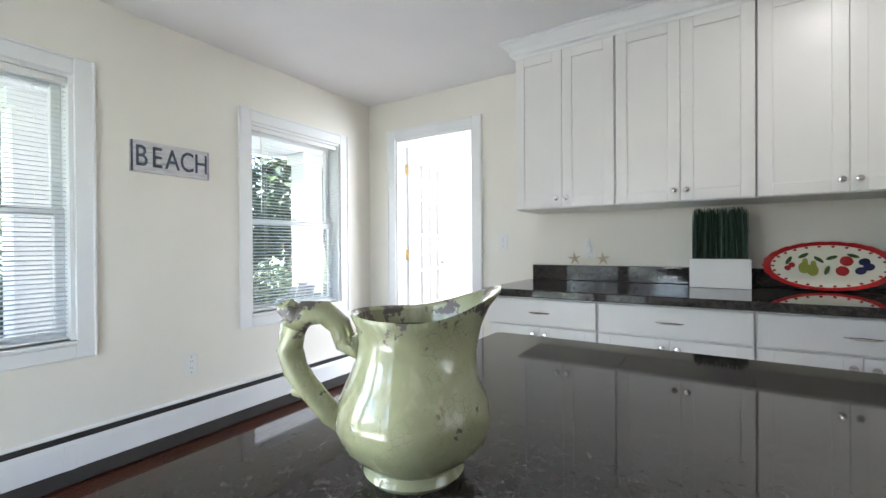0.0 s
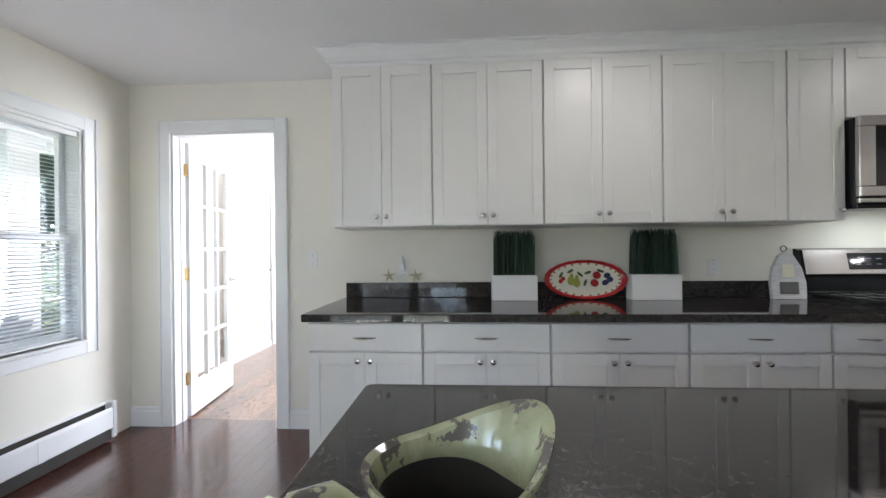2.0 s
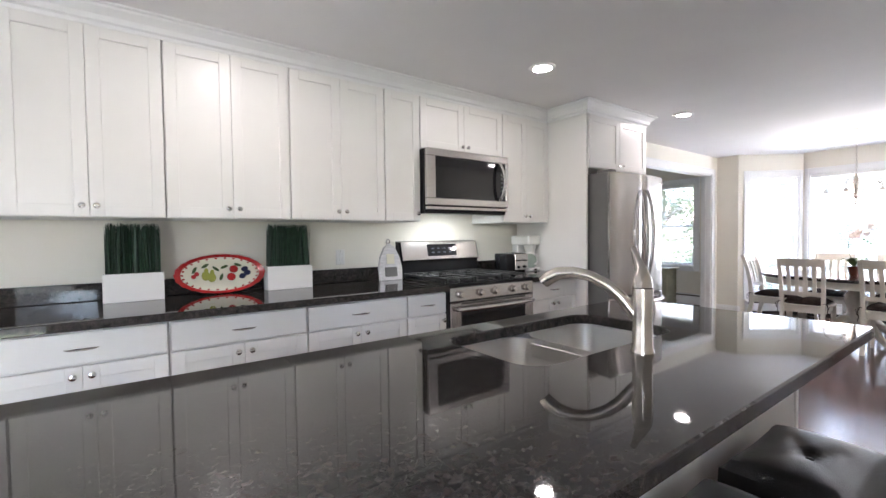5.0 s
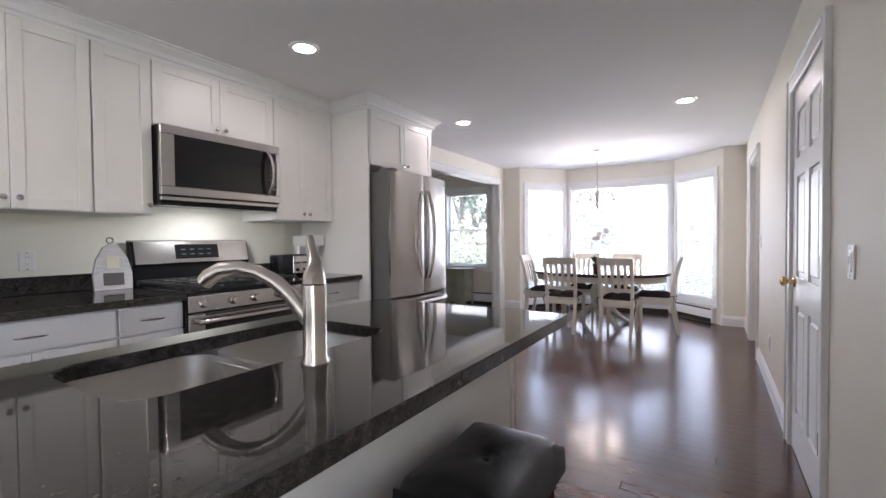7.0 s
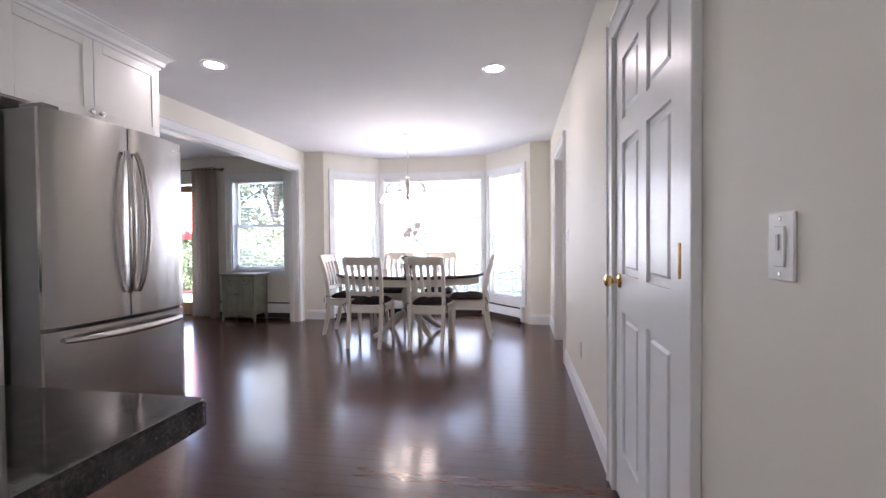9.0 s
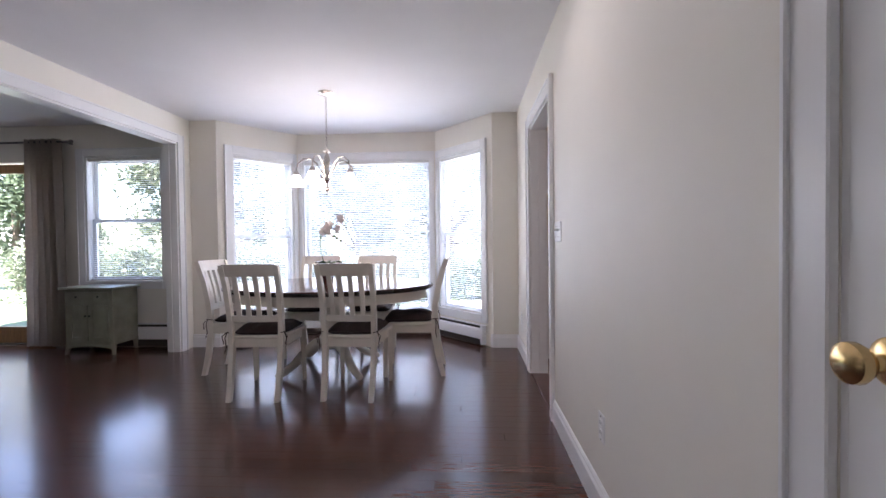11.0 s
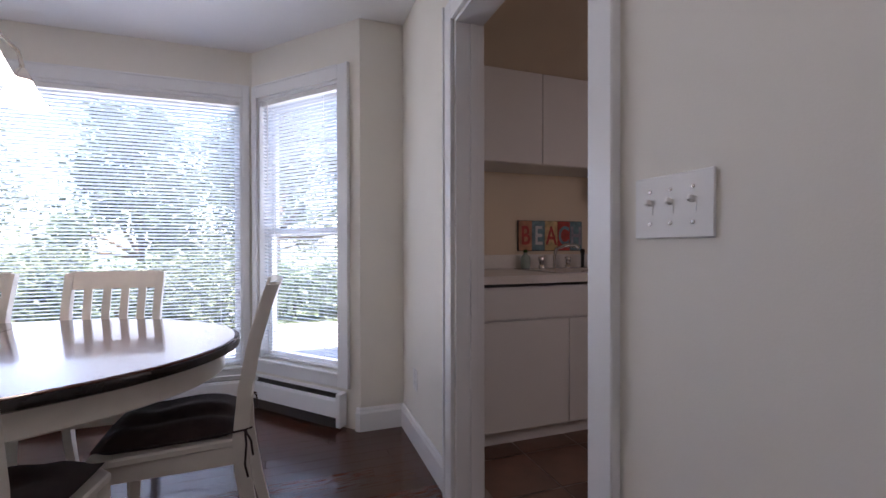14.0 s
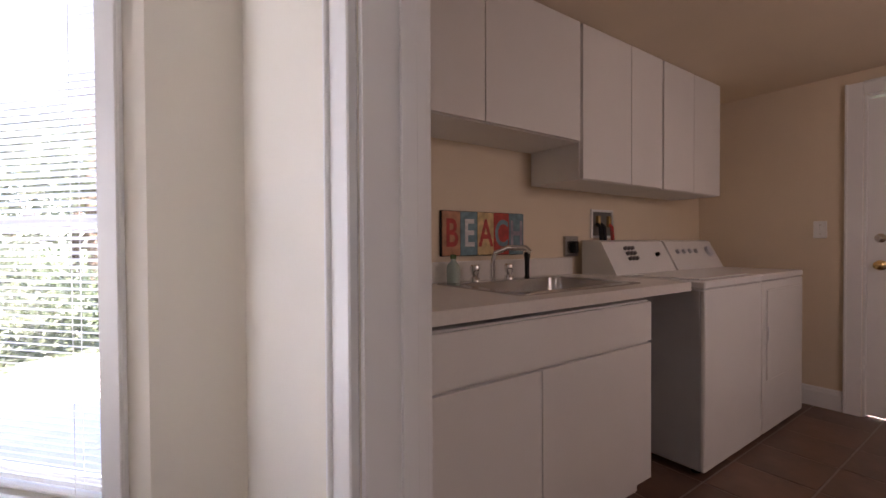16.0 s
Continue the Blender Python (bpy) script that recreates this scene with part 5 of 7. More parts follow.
for u, v, r in ((-0.09, 0.055, 30), (-0.03, 0.035, -40), (0.02, 0.045, 20), (0.10, 0.055, -20), (-0.15, 0.03, 60), (0.0, -0.02, 70)):
    spot(u, v, 0.024, 0.009, r, M_DGREEN, "painted_leaf")
part("easel", box(0.735, 0.785, 3.03, 3.09, 0.9155, 0.99, 0.004), M_DKWOOD, t, "small wooden easel")

# starfish on the splashback
for x in (-0.53, -0.345):
    t = thing("starfish", (x, 3.127, 1.018), "small dried tan starfish propped on the splashback", "starfish", "starfish")
    bm = bmesh.new()
    c = Vector((x, 3.117, 1.064))
    f, g = bm.verts.new(c + Vector((0, -0.010, 0))), bm.verts.new(c + Vector((0, 0.004, 0)))
    ring = []
    for k in range(10):
        a = math.pi / 2 + 2 * math.pi * k / 10 + 0.1
        r = 0.052 if k % 2 == 0 else 0.014
        ring.append(bm.verts.new(c + Vector((r * math.cos(a), 0.0, r * math.sin(a)))))
    for k in range(10):
        bm.faces.new((f, ring[k], ring[(k + 1) % 10]))
        bm.faces.new((g, ring[(k + 1) % 10], ring[k]))
    part("body", bm, M_STAR, t)


def plate(name, M, w, h, label, kind="switch", n=1):
    """Wall plate in a frame whose -y points into the room."""
    t = thing(name, M @ Vector((0, 0, 0)), label, "switch" if kind != "outlet" else "outlet")
    part("cover_plate", box(-w / 2, w / 2, -0.006, -0.0005, -h / 2, h / 2, 0.0025, M), M_PLASTIC, t)
    for k in range(n):
        x = (k - (n - 1) / 2) * 0.046
        if kind == "switch":
            part("slot", box(x - 0.006, x + 0.006, -0.0075, -0.0055, -0.013, 0.013, 0, M), M_PLASTIC, t)
            part("toggle", box(x - 0.0045, x + 0.0045, -0.020, -0.006, 0.0, 0.011, 0.002, M @ pose(0, 0, 0, -18)), M_PLASTIC, t)
        elif kind == "dimmer":
            part("rocker", box(x - 0.016, x + 0.016, -0.0095, -0.0055, -0.034, 0.034, 0.002, M), M_PLASTIC, t)
            part("slider", box(x - 0.004, x + 0.004, -0.012, -0.009, -0.006, 0.02, 0.001, M), M_APPG, t)
        else:
            for z in (-0.02, 0.02):
                o = part("socket", box(x - 0.017, x + 0.017, -0.008, -0.0055, z - 0.0145, z + 0.0145, 0.003, M), M_PLASTIC, t)
                for q in (-0.006, 0.006):
                    part("slot", box(x + q - 0.001, x + q + 0.001, -0.0085, -0.0078, z - 0.004, z + 0.006, 0, M), M_SCREW, o)
        for z in (-0.03, 0.03) if kind == "switch" else (-0.046, 0.046):
            part("screw", lathe(bmesh.new(), [(0, 0.0085), (0.0035, 0.0078), (0.0035, 0.0055)], 8, M @ Matrix.Translation((x, 0, z)) @ pose(0, 0, 0, 90)), M_NICKEL, t)
    return t


plate("light_switch", pose(-1.07, YB, 1.18), 0.072, 0.115, "single white light switch plate")
plate("outlet", pose(-0.435, YB, 1.12), 0.072, 0.115, "white outlet on the kitchen wall", "outlet")
plate("outlet", pose(1.62, YB, 1.11), 0.072, 0.115, "white outlet on the kitchen wall", "outlet")
plate("outlet", pose(XL, 1.525, 0.445, 0, 0, 90), 0.078, 0.118, "white outlet low on the cream wall", "outlet")
plate("dimmer_switch", pose(2.715, YR, 1.125, 0, 0, 180), 0.072, 0.115, "white dimmer switch plate", "dimmer")
plate("light_switch", pose(5.835, YR, 1.165, 0, 0, 180), 0.17, 0.115, "white three-gang toggle switch plate", "switch", 3)
plate("outlet", pose(5.035, YR, 0.37, 0, 0, 180), 0.072, 0.115, "white outlet low on the wall", "outlet")
plate("outlet", pose(7.53, YR, 0.36, 0, 0, 180), 0.072, 0.115, "white outlet low on the wall", "outlet")
plate("light_switch", pose(7.21, -4.07, 1.20, 0, 0, 180), 0.072, 0.115, "single white laundry light switch", "switch")

# night light in the outlet
t = thing("night_light", (-0.435, 3.12, 1.14), "white plug-in night light", "night light")
part("body", box(-0.452, -0.418, 3.095, 3.13, 1.10, 1.15, 0.006), M_PLASTIC, t)
part("shade", lathe(bmesh.new(), [(0.014, 1.15), (0.016, 1.16), (0.007, 1.20), (0.004, 1.205)], 12, pose(-0.435, 3.112, 0), close=True), M_PLASTIC, t)

# metal iron-shaped ornament
t = thing("iron_ornament", (1.98, 2.98, 0.915), "whitewashed flat-iron-shaped ornament beside the range", "ornament")
out = [(-0.10, 0), (-0.104, 0.10), (-0.085, 0.19), (-0.045, 0.265), (0, 0.295), (0.045, 0.265), (0.085, 0.19), (0.104, 0.10), (0.10, 0)]
part("body", prism(bmesh.new(), out, -0.012, 0.012, pose(1.98, 2.98, 0.9155, -6)), M_SIGNW, t)
part("label_plate", box(-0.055, 0.055, -0.018, -0.0125, 0.03, 0.105, 0.002, pose(1.98, 2.98, 0.9155, -6)), M_FSIDE, t, "grey label plate")
part("window", box(-0.035, 0.035, -0.0165, -0.0125, 0.13, 0.21, 0.002, pose(1.98, 2.98, 0.9155, -6)), M_DISHW, t)
pts = arc(lambda u: (1.98 + 0.018 * math.cos(2 * math.pi * u), 2.99 + 0.03, 1.225 + 0.018 * math.sin(2 * math.pi * u)), 13)
part("ring", tube(bmesh.new(), pts, 0.003, 6), M_IRON, t)

# toaster
t = thing("toaster", (3.22, 2.86, 0.915), "black and steel toaster on the counter", "toaster")
part("body", box(3.09, 3.37, 2.80, 2.97, 0.925, 1.095, 0.02, seg=3), M_BLACK, t, smooth=True)
part("face", box(3.20, 3.371, 2.792, 2.80, 0.935, 1.085, 0.003), M_STEELH, t, "steel face")
for x in (3.24, 3.32):
    part("slot", box(x - 0.012, x + 0.012, 2.82, 2.95, 1.092, 1.097), M_GAP, t)
    part("lever", box(x - 0.018, x + 0.018, 2.77, 2.792, 1.02, 1.032, 0.003), M_BLACK, t)
    part("dial", lathe(bmesh.new(), [(0, 0), (0.014, 0), (0.012, 0.014), (0, 0.014)], 14, pose(x, 2.792, 0.965, 90)), M_BLACK, t)
for x in (3.11, 3.35):
    part("foot", box(x - 0.012, x + 0.012, 2.82, 2.94, 0.915, 0.926), M_BLACK, t)

# coffee maker
t = thing("coffee_maker", (3.47, 2.92, 0.915), "white drip coffee maker with glass carafe", "coffee maker")
part("base", box(3.40, 3.56, 2.80, 3.04, 0.915, 0.945, 0.008), M_PLASTIC, t)
part("tower", box(3.40, 3.56, 2.96, 3.04, 0.945, 1.255, 0.01), M_PLASTIC, t)
part("brew_head", box(3.385, 3.565, 2.80, 3.04, 1.165, 1.26, 0.014), M_PLASTIC, t)
part("filter_basket", lathe(bmesh.new(), [(0.06, 1.165), (0.055, 1.125), (0.04, 1.10), (0, 1.10)], 20, pose(3.48, 2.87, 0)), M_PLASTIC, t, smooth=True)
part("carafe", lathe(bmesh.new(), [(0, 0.946), (0.05, 0.946), (0.066, 0.97), (0.066, 1.02), (0.05, 1.065), (0.045, 1.08)], 22, pose(3.48, 2.87, 0)), M_CLEARP, t, "clear glass carafe", True)
part("carafe_lid", lathe(bmesh.new(), [(0.047, 1.08), (0.047, 1.095), (0, 1.097)], 18, pose(3.48, 2.87, 0)), M_PLASTIC, t)
part("carafe_handle", tube(bmesh.new(), [(3.48, 2.82, 1.075), (3.48, 2.775, 1.07), (3.48, 2.77, 1.0), (3.48, 2.805, 0.98)], 0.008, 8), M_PLASTIC, t)
part("switch", box(3.46, 3.50, 2.795, 2.80, 0.922, 0.936), M_BLACK, t)

# BEACH sign of the kitchen
t = thing("wall_sign", (XL, 1.425, 1.66), "weathered white BEACH sign with dark letters", "sign")
for k in range(3):
    part("board", box(XL + 0.002, XL + 0.018, 1.21, 1.64, 1.578 + k * 0.0585, 1.578 + (k + 1) * 0.0585 - 0.002, 0.002), M_SIGNW, t)
part("edge_stripe", box(XL + 0.0182, XL + 0.0195, 1.211, 1.222, 1.58, 1.75), M_NAVY, t)
part("edge_stripe", box(XL + 0.0182, XL + 0.0195, 1.628, 1.639, 1.58, 1.75), M_GREYSTRIPE, t)
TS = Matrix(((0, 0, 1, XL + 0.0195), (1, 0, 0, 0), (0, 1, 0, 1.663), (0, 0, 0, 1)))
for ch, y in zip("BEACH", (1.262, 1.342, 1.424, 1.507, 1.59)):
    text_mesh("letter", ch, 0.165, Matrix.Translation((0, y, 0)) @ TS @ Matrix.Diagonal((0.72, 1, 1, 1)), M_NAVY, t, 0.001, 0.001)

# downlights
for x, y in DOWNLIGHTS:
    t = thing("recessed_light", (x, y, H), "lit recessed ceiling downlight with white trim ring", "ceiling light", "recessed ceiling lights")
    part("trim_ring", lathe(bmesh.new(), [(0.062, H - 0.002), (0.066, H - 0.010), (0.088, H - 0.007), (0.092, H - 0.0005)], 32, pose(x, y, 0)), M_TRIM, t, smooth=True)
    part("lens", lathe(bmesh.new(), [(0.0, H - 0.004), (0.064, H - 0.004)], 28, pose(x, y, 0)), M_BULB, t, "glowing lens")

# ---- dining ----
TC = Vector((7.05, 1.14, 0))


def ellipse_slab(bm, a, b, prof, n=72):
    return lathe(bm, [(1, z) for _, z in prof], n, None, None)


t = thing("dining_table", TC, "oval pedestal table with dark wooden top and cream base", "table")
RAX, RAY = 0.68, 0.91


def oval_prof(bm, prof, n=80):
    R = []
    for ins, z in prof:
        R.append([bm.verts.new((TC.x + (RAX - ins) * math.cos(2 * math.pi * i / n), TC.y + (RAY - ins) * math.sin(2 * math.pi * i / n), z)) for i in range(n)])
    for a, b in zip(R, R[1:]):
        for i in range(n):
            bm.faces.new((a[i], a[(i + 1) % n], b[(i + 1) % n], b[i]))
    bm.faces.new(R[0][::-1])
    bm.faces.new(R[-1])
    return bm


part("tabletop", oval_prof(bmesh.new(), [(0.012, 0.7485), (0.012, 0.752), (0.02, 0.7545)]), M_TOPWOOD, t, "glossy mahogany top", False)
part("top_edge", oval_prof(bmesh.new(), [(0.02, 0.715), (0.004, 0.722), (0.0, 0.735), (0.004, 0.7475), (0.014, 0.7485)]), M_TOPEDGE, t, "near-black moulded edge", True)
part("apron", oval_prof(bmesh.new(), [(0.06, 0.635), (0.055, 0.64), (0.055, 0.7145)]), M_CHAIR, t, smooth=True)
part("leaf_seam", box(TC.x - RAX + 0.03, TC.x + RAX - 0.03, TC.y - 0.001, TC.y + 0.001, 0.7545, 0.7550), M_TOPEDGE, t)
part("pedestal", lathe(bmesh.new(), [(0.10, 0.20), (0.115, 0.24), (0.085, 0.29), (0.07, 0.36), (0.10, 0.44), (0.095, 0.52), (0.06, 0.58), (0.09, 0.62), (0.16, 0.636)], 28, pose(TC.x, TC.y, 0), close=True), M_CHAIR, t, smooth=True)
for k in range(4):
    a = radians(45 + 90 * k)
    dx, dy = math.cos(a), math.sin(a)
    pts = [(TC.x + dx * r, TC.y + dy * r, z) for r, z in ((0.05, 0.25), (0.14, 0.245), (0.24, 0.19), (0.34, 0.10), (0.43, 0.045), (0.49, 0.028))]
    part("foot", tube(bmesh.new(), pts, [0.05, 0.05, 0.042, 0.034, 0.03, 0.026], 12, 0.9), M_CHAIR, t, smooth=True)


def dining_chair():
    """Faces +x, seat middle over the origin."""
    t = thing("dining_chair", (0, 0, 0), "cream-painted slat-back dining chair", "chair", "chairs round the table")
    bm = bmesh.new()
    prof = [(-0.20, -0.195), (0.19, -0.225), (0.225, -0.19), (0.225, 0.19), (0.19, 0.225), (-0.20, 0.195)]
    a = [bm.verts.new((x, y, 0.425)) for x, y in prof]
    b = [bm.verts.new((x, y, 0.452)) for x, y in prof]
    bm.faces.new(a[::-1])
    bm.faces.new(b)
    for i in range(6):
        j = (i + 1) % 6
        bm.faces.new((a[i], a[j], b[j], b[i]))
    bmesh.ops.bevel(bm, geom=[e for e in bm.edges], offset=0.006, segments=1, affect="EDGES")
    part("seat", bm, M_CHAIR, t)
    for s in (-1, 1):
        part("seat_rail", box(-0.19, 0.20, s * 0.185 - 0.01, s * 0.185 + 0.01, 0.365, 0.426, 0.002), M_CHAIR, t)
        bm = bmesh.new()
        rows = []
        for x, z, w in ((-0.275, 0.0, 0.018), (-0.235, 0.16, 0.022), (-0.205, 0.34, 0.024), (-0.20, 0.45, 0.024), (-0.215, 0.62, 0.022), (-0.25, 0.80, 0.021), (-0.305, 0.965, 0.020)):
            y = s * (0.172 + 0.02 * z)
            rows.append([bm.verts.new((x + p * w, y + q * 0.017, z)) for p, q in ((-1, -1), (1, -1), (1, 1), (-1, 1))])
        for r0, r1 in zip(rows, rows[1:]):
            for i in range(4):
                bm.faces.new((r0[i], r0[(i + 1) % 4], r1[(i + 1) % 4], r1[i]))
        bm.faces.new(rows[0][::-1])
        bm.faces.new(rows[-1])
        part("back_post", bm, M_CHAIR, t)
        bm = bmesh.new()
        tube(bm, [(0.195, s * 0.195, 0.43), (0.198, s * 0.198, 0.25), (0.205, s * 0.20, 0.0)], [0.029, 0.026, 0.019], 4)
        part("leg", bm, M_CHAIR, t)
    for x, y0, y1 in ((0.195, -0.18, 0.18), (-0.185, -0.165, 0.165)):
        part("seat_rail", box(x - 0.01, x + 0.01, y0, y1, 0.365, 0.426, 0.002), M_CHAIR, t)

    def rail(z0, z1, x0, x1, bow):
        bm = bmesh.new()
        n = 10
        rows = []
        for i in range(n + 1):
            u = i / n * 2 - 1
            c = -bow * (1 - u * u)
            y = u * (0.172 + 0.02 * z0)
            rows.append([bm.verts.new(p) for p in ((x0 + c - 0.011, y, z0), (x0 + c + 0.011, y, z0), (x1 + c + 0.011, y, z1), (x1 + c - 0.011, y, z1))])
        for r0, r1 in zip(rows, rows[1:]):
            for i in range(4):
                bm.faces.new((r0[i], r0[(i + 1) % 4], r1[(i + 1) % 4], r1[i]))
        bm.faces.new(rows[0][::-1])
        bm.faces.new(rows[-1])
        return bm

    part("top_rail", rail(0.885, 0.972, -0.277, -0.308, 0.022), M_CHAIR, t)
    part("lower_rail", rail(0.555, 0.60, -0.208, -0.213, 0.016), M_CHAIR, t)
    for k in range(4):
        u = (k - 1.5) / 2.3
        bm = bmesh.new()
        rows = []
        for x, z in ((-0.212, 0.59), (-0.235, 0.73), (-0.279, 0.892)):
            c = -0.02 * (1 - u * u)
            y = u * (0.155 + 0.022 * z)
            rows.append([bm.verts.new((x + c + p * 0.007, y + q * 0.017, z)) for p, q in ((-1, -1), (1, -1), (1, 1), (-1, 1))])
        for r0, r1 in zip(rows, rows[1:]):
            for i in range(4):
                bm.faces.new((r0[i], r0[(i + 1) % 4], r1[(i + 1) % 4], r1[i]))
        bm.faces.new(rows[0][::-1])
        bm.faces.new(rows[-1])
        part("slat", bm, M_CHAIR, t)
    return t


def seat_cushion():
    t = thing("seat_cushion", (0, 0, 0.452), "tufted dark brown cushion tied to a dining chair", "cushion", "chair cushions")
    bm = bmesh.new()
    n = 22
    top, bot = [], []
    for i in range(n + 1):
        ra, rb = [], []
        for j in range(n + 1):
            u, v = i / n * 2 - 1, j / n * 2 - 1
            e = max(abs(u), abs(v))
            f = (1 - abs(u) ** 6) * (1 - abs(v) ** 6)
            puff = 0.028 + 0.022 * abs(math.sin(1.5 * math.pi * (u + 1) / 2 * 1.0 + 0.0)) * abs(math.sin(1.5 * math.pi * (v + 1) / 2)) + 0.006 * math.cos(9 * v)
            x, y = 0.012 + u * 0.205 * (1 - 0.03 * v * v), v * (0.195 + 0.01 * u) * (1 - 0.03 * u * u)
            ra.append(bm.verts.new((x, y, 0.472 + puff * f)))
            rb.append(bm.verts.new((x, y, 0.470 - 0.0165 * min(1, 3 * f))))
        top.append(ra)
        bot.append(rb)
    for i in range(n):
        for j in range(n):
            bm.faces.new((top[i][j], top[i + 1][j], top[i + 1][j + 1], top[i][j + 1]))
            bm.faces.new((bot[i][j + 1], bot[i + 1][j + 1], bot[i + 1][j], bot[i][j]))
    for i in range(n):
        for a, b in ((0, 0), (n, n)):
            bm.faces.new((top[i][a], bot[i][a], bot[i + 1][a], top[i + 1][a]))
            bm.faces.new((top[a][i], top[a][i + 1], bot[a][i + 1], bot[a][i]))
    part("pad", bm, M_CUSH, t, smooth=True)
    for s in (-1, 1):
        y = s * 0.182
        bm = bmesh.new()
        tube(bm, [(-0.19, s * 0.17, 0.475), (-0.178, s * 0.205, 0.478), (-0.215, s * 0.207, 0.482), (-0.236, s * 0.185, 0.48)], 0.0035, 6)
        tube(bm, [(-0.215, s * 0.207, 0.482), (-0.22, s * 0.222, 0.44), (-0.215, s * 0.216, 0.37), (-0.225, s * 0.224, 0.33)], 0.0035, 6)
        tube(bm, [(-0.215, s * 0.207, 0.482), (-0.235, s * 0.235, 0.455), (-0.24, s * 0.22, 0.40)], 0.0035, 6)
        part("tie", bm, M_CUSH, t)
    return t


CH = [(6.52, 1.455, 2), (6.54, 0.765, -3), (7.02, 0.415, 92), (7.0, 1.89, -91), (7.56, 1.49, 180), (7.56, 0.875, 181)]
ch, cu = dining_chair(), seat_cushion()
for k, (x, y, a) in enumerate(CH):
    if k == 0:
        ch.matrix_basis = pose(x, y, 0, 0, 0, a)
        cu.matrix_basis = pose(x, y, 0.452, 0, 0, a)
    else:
        copy_thing(ch, pose(x, y, 0, 0, 0, a))
        copy_thing(cu, pose(x, y, 0.452, 0, 0, a))

# chandelier
CXY = (7.06, 1.155)
t = thing("chandelier", (*CXY, H), "brushed nickel chandelier with five frosted bell shades", "chandelier")
part("canopy", lathe(bmesh.new(), [(0.065, H - 0.001), (0.065, H - 0.008), (0.045, H - 0.024), (0.012, H - 0.03), (0, H - 0.03)], 24, pose(*CXY, 0)), M_NICKEL, t, smooth=True)
z = H - 0.03
k = 0
while z > 1.93:
    pts = arc(lambda u: (CXY[0] + (0.008 * math.cos(2 * math.pi * u) if k % 2 else 0), CXY[1] + (0 if k % 2 else 0.008 * math.cos(2 * math.pi * u)), z - 0.016 + 0.018 * math.sin(2 * math.pi * u)), 11)
    part("chain_link", tube(bmesh.new(), pts, 0.0022, 5), M_NICKEL, t)
    z -= 0.028
    k += 1
part("stem", lathe(bmesh.new(), [(0, 1.935), (0.02, 1.93), (0.032, 1.915), (0.012, 1.905), (0.02, 1.88), (0.028, 1.84), (0.03, 1.80), (0.022, 1.75), (0.016, 1.70), (0.026, 1.68), (0.03, 1.665), (0.014, 1.645), (0.01, 1.62), (0.024, 1.60), (0.024, 1.585), (0.008, 1.57), (0.012, 1.555), (0, 1.54)], 20, pose(*CXY, 0)), M_NICKEL, t, smooth=True)
for k in range(5):
    a = radians(100 + 72 * k)
    c, s = math.cos(a), math.sin(a)
    pts = [(CXY[0] + c * r, CXY[1] + s * r, z) for r, z in ((0.02, 1.69), (0.05, 1.74), (0.085, 1.81), (0.14, 1.855), (0.20, 1.85), (0.25, 1.81), (0.262, 1.765), (0.262, 1.745))]
    ar = part("arm", tube(bmesh.new(), pts, 0.0075, 8), M_NICKEL, t, smooth=True)
    mm = pose(CXY[0] + c * 0.262, CXY[1] + s * 0.262, 0)
    part("socket_cup", lathe(bmesh.new(), [(0, 1.75), (0.012, 1.748), (0.022, 1.73), (0.03, 1.712), (0.03, 1.705)], 16, mm), M_NICKEL, ar, smooth=True)
    part("glass_shade", lathe(bmesh.new(), [(0.028, 1.71), (0.036, 1.69), (0.05, 1.66), (0.062, 1.635), (0.082, 1.615), (0.079, 1.614), (0.058, 1.634), (0.046, 1.66), (0.03, 1.69)], 24, mm), M_SHADE, ar, "lit frosted bell shade", True)

# orchid
t = thing("potted_orchid", (6.99, 1.145, 0.755), "white orchid in a small dark pot on the table", "orchid")
part("pot", lathe(bmesh.new(), [(0, 0.756), (0.045, 0.756), (0.06, 0.83), (0.064, 0.86), (0.058, 0.86), (0.05, 0.83), (0, 0.83)], 20, pose(6.99, 1.145, 0)), M_DKWOOD, t, "dark red pot", True)
for a, l in ((10, 0.13), (80, 0.12), (160, 0.14), (235, 0.12), (300, 0.13)):
    c, s = math.cos(radians(a)), math.sin(radians(a))
    bm = bmesh.new()
    pts = arc(lambda u: (6.99 + c * l * u, 1.145 + s * l * u, 0.86 + 0.09 * math.sin(2.2 * u)), 8)
    tube(bm, pts, [0.012, 0.022, 0.03, 0.034, 0.033, 0.028, 0.018, 0.004], 8, 0.18)
    part("leaf", bm, M_OLEAF, t, smooth=True)
stem = arc(lambda u: (6.99 - 0.09 * u * u + 0.02 * u, 1.145 + 0.06 * math.sin(3.0 * u) - 0.05 * u ** 3, 0.86 + 0.52 * u - 0.10 * u ** 4), 14)
part("stem", tube(bmesh.new(), stem, 0.004, 6), M_OLEAF, t)
rg = random.Random(3)
for k in range(9):
    p = Vector(stem[13 - k % 6]) + Vector((rg.uniform(-0.03, 0.03), -0.02 - 0.012 * k + rg.uniform(-0.03, 0.05), rg.uniform(-0.07, 0.06)))
    bm = bmesh.new()
    for q in range(5):
        a = 2 * math.pi * q / 5 + 0.3 * k
        m = Matrix.Translation(p) @ pose(0, 0, 0, 80 + rg.uniform(-25, 25), 0, 90 + rg.uniform(-40, 40)) @ Matrix.Rotation(a, 4, "Z") @ Matrix.Translation((0.02, 0, 0.002)) @ Matrix.Diagonal((0.022, 0.017, 0.004, 1))
        bmesh.ops.create_uvsphere(bm, u_segments=8, v_segments=5, radius=1, matrix=m)
    part("flower", bm, M_ORCHID, t, smooth=True)
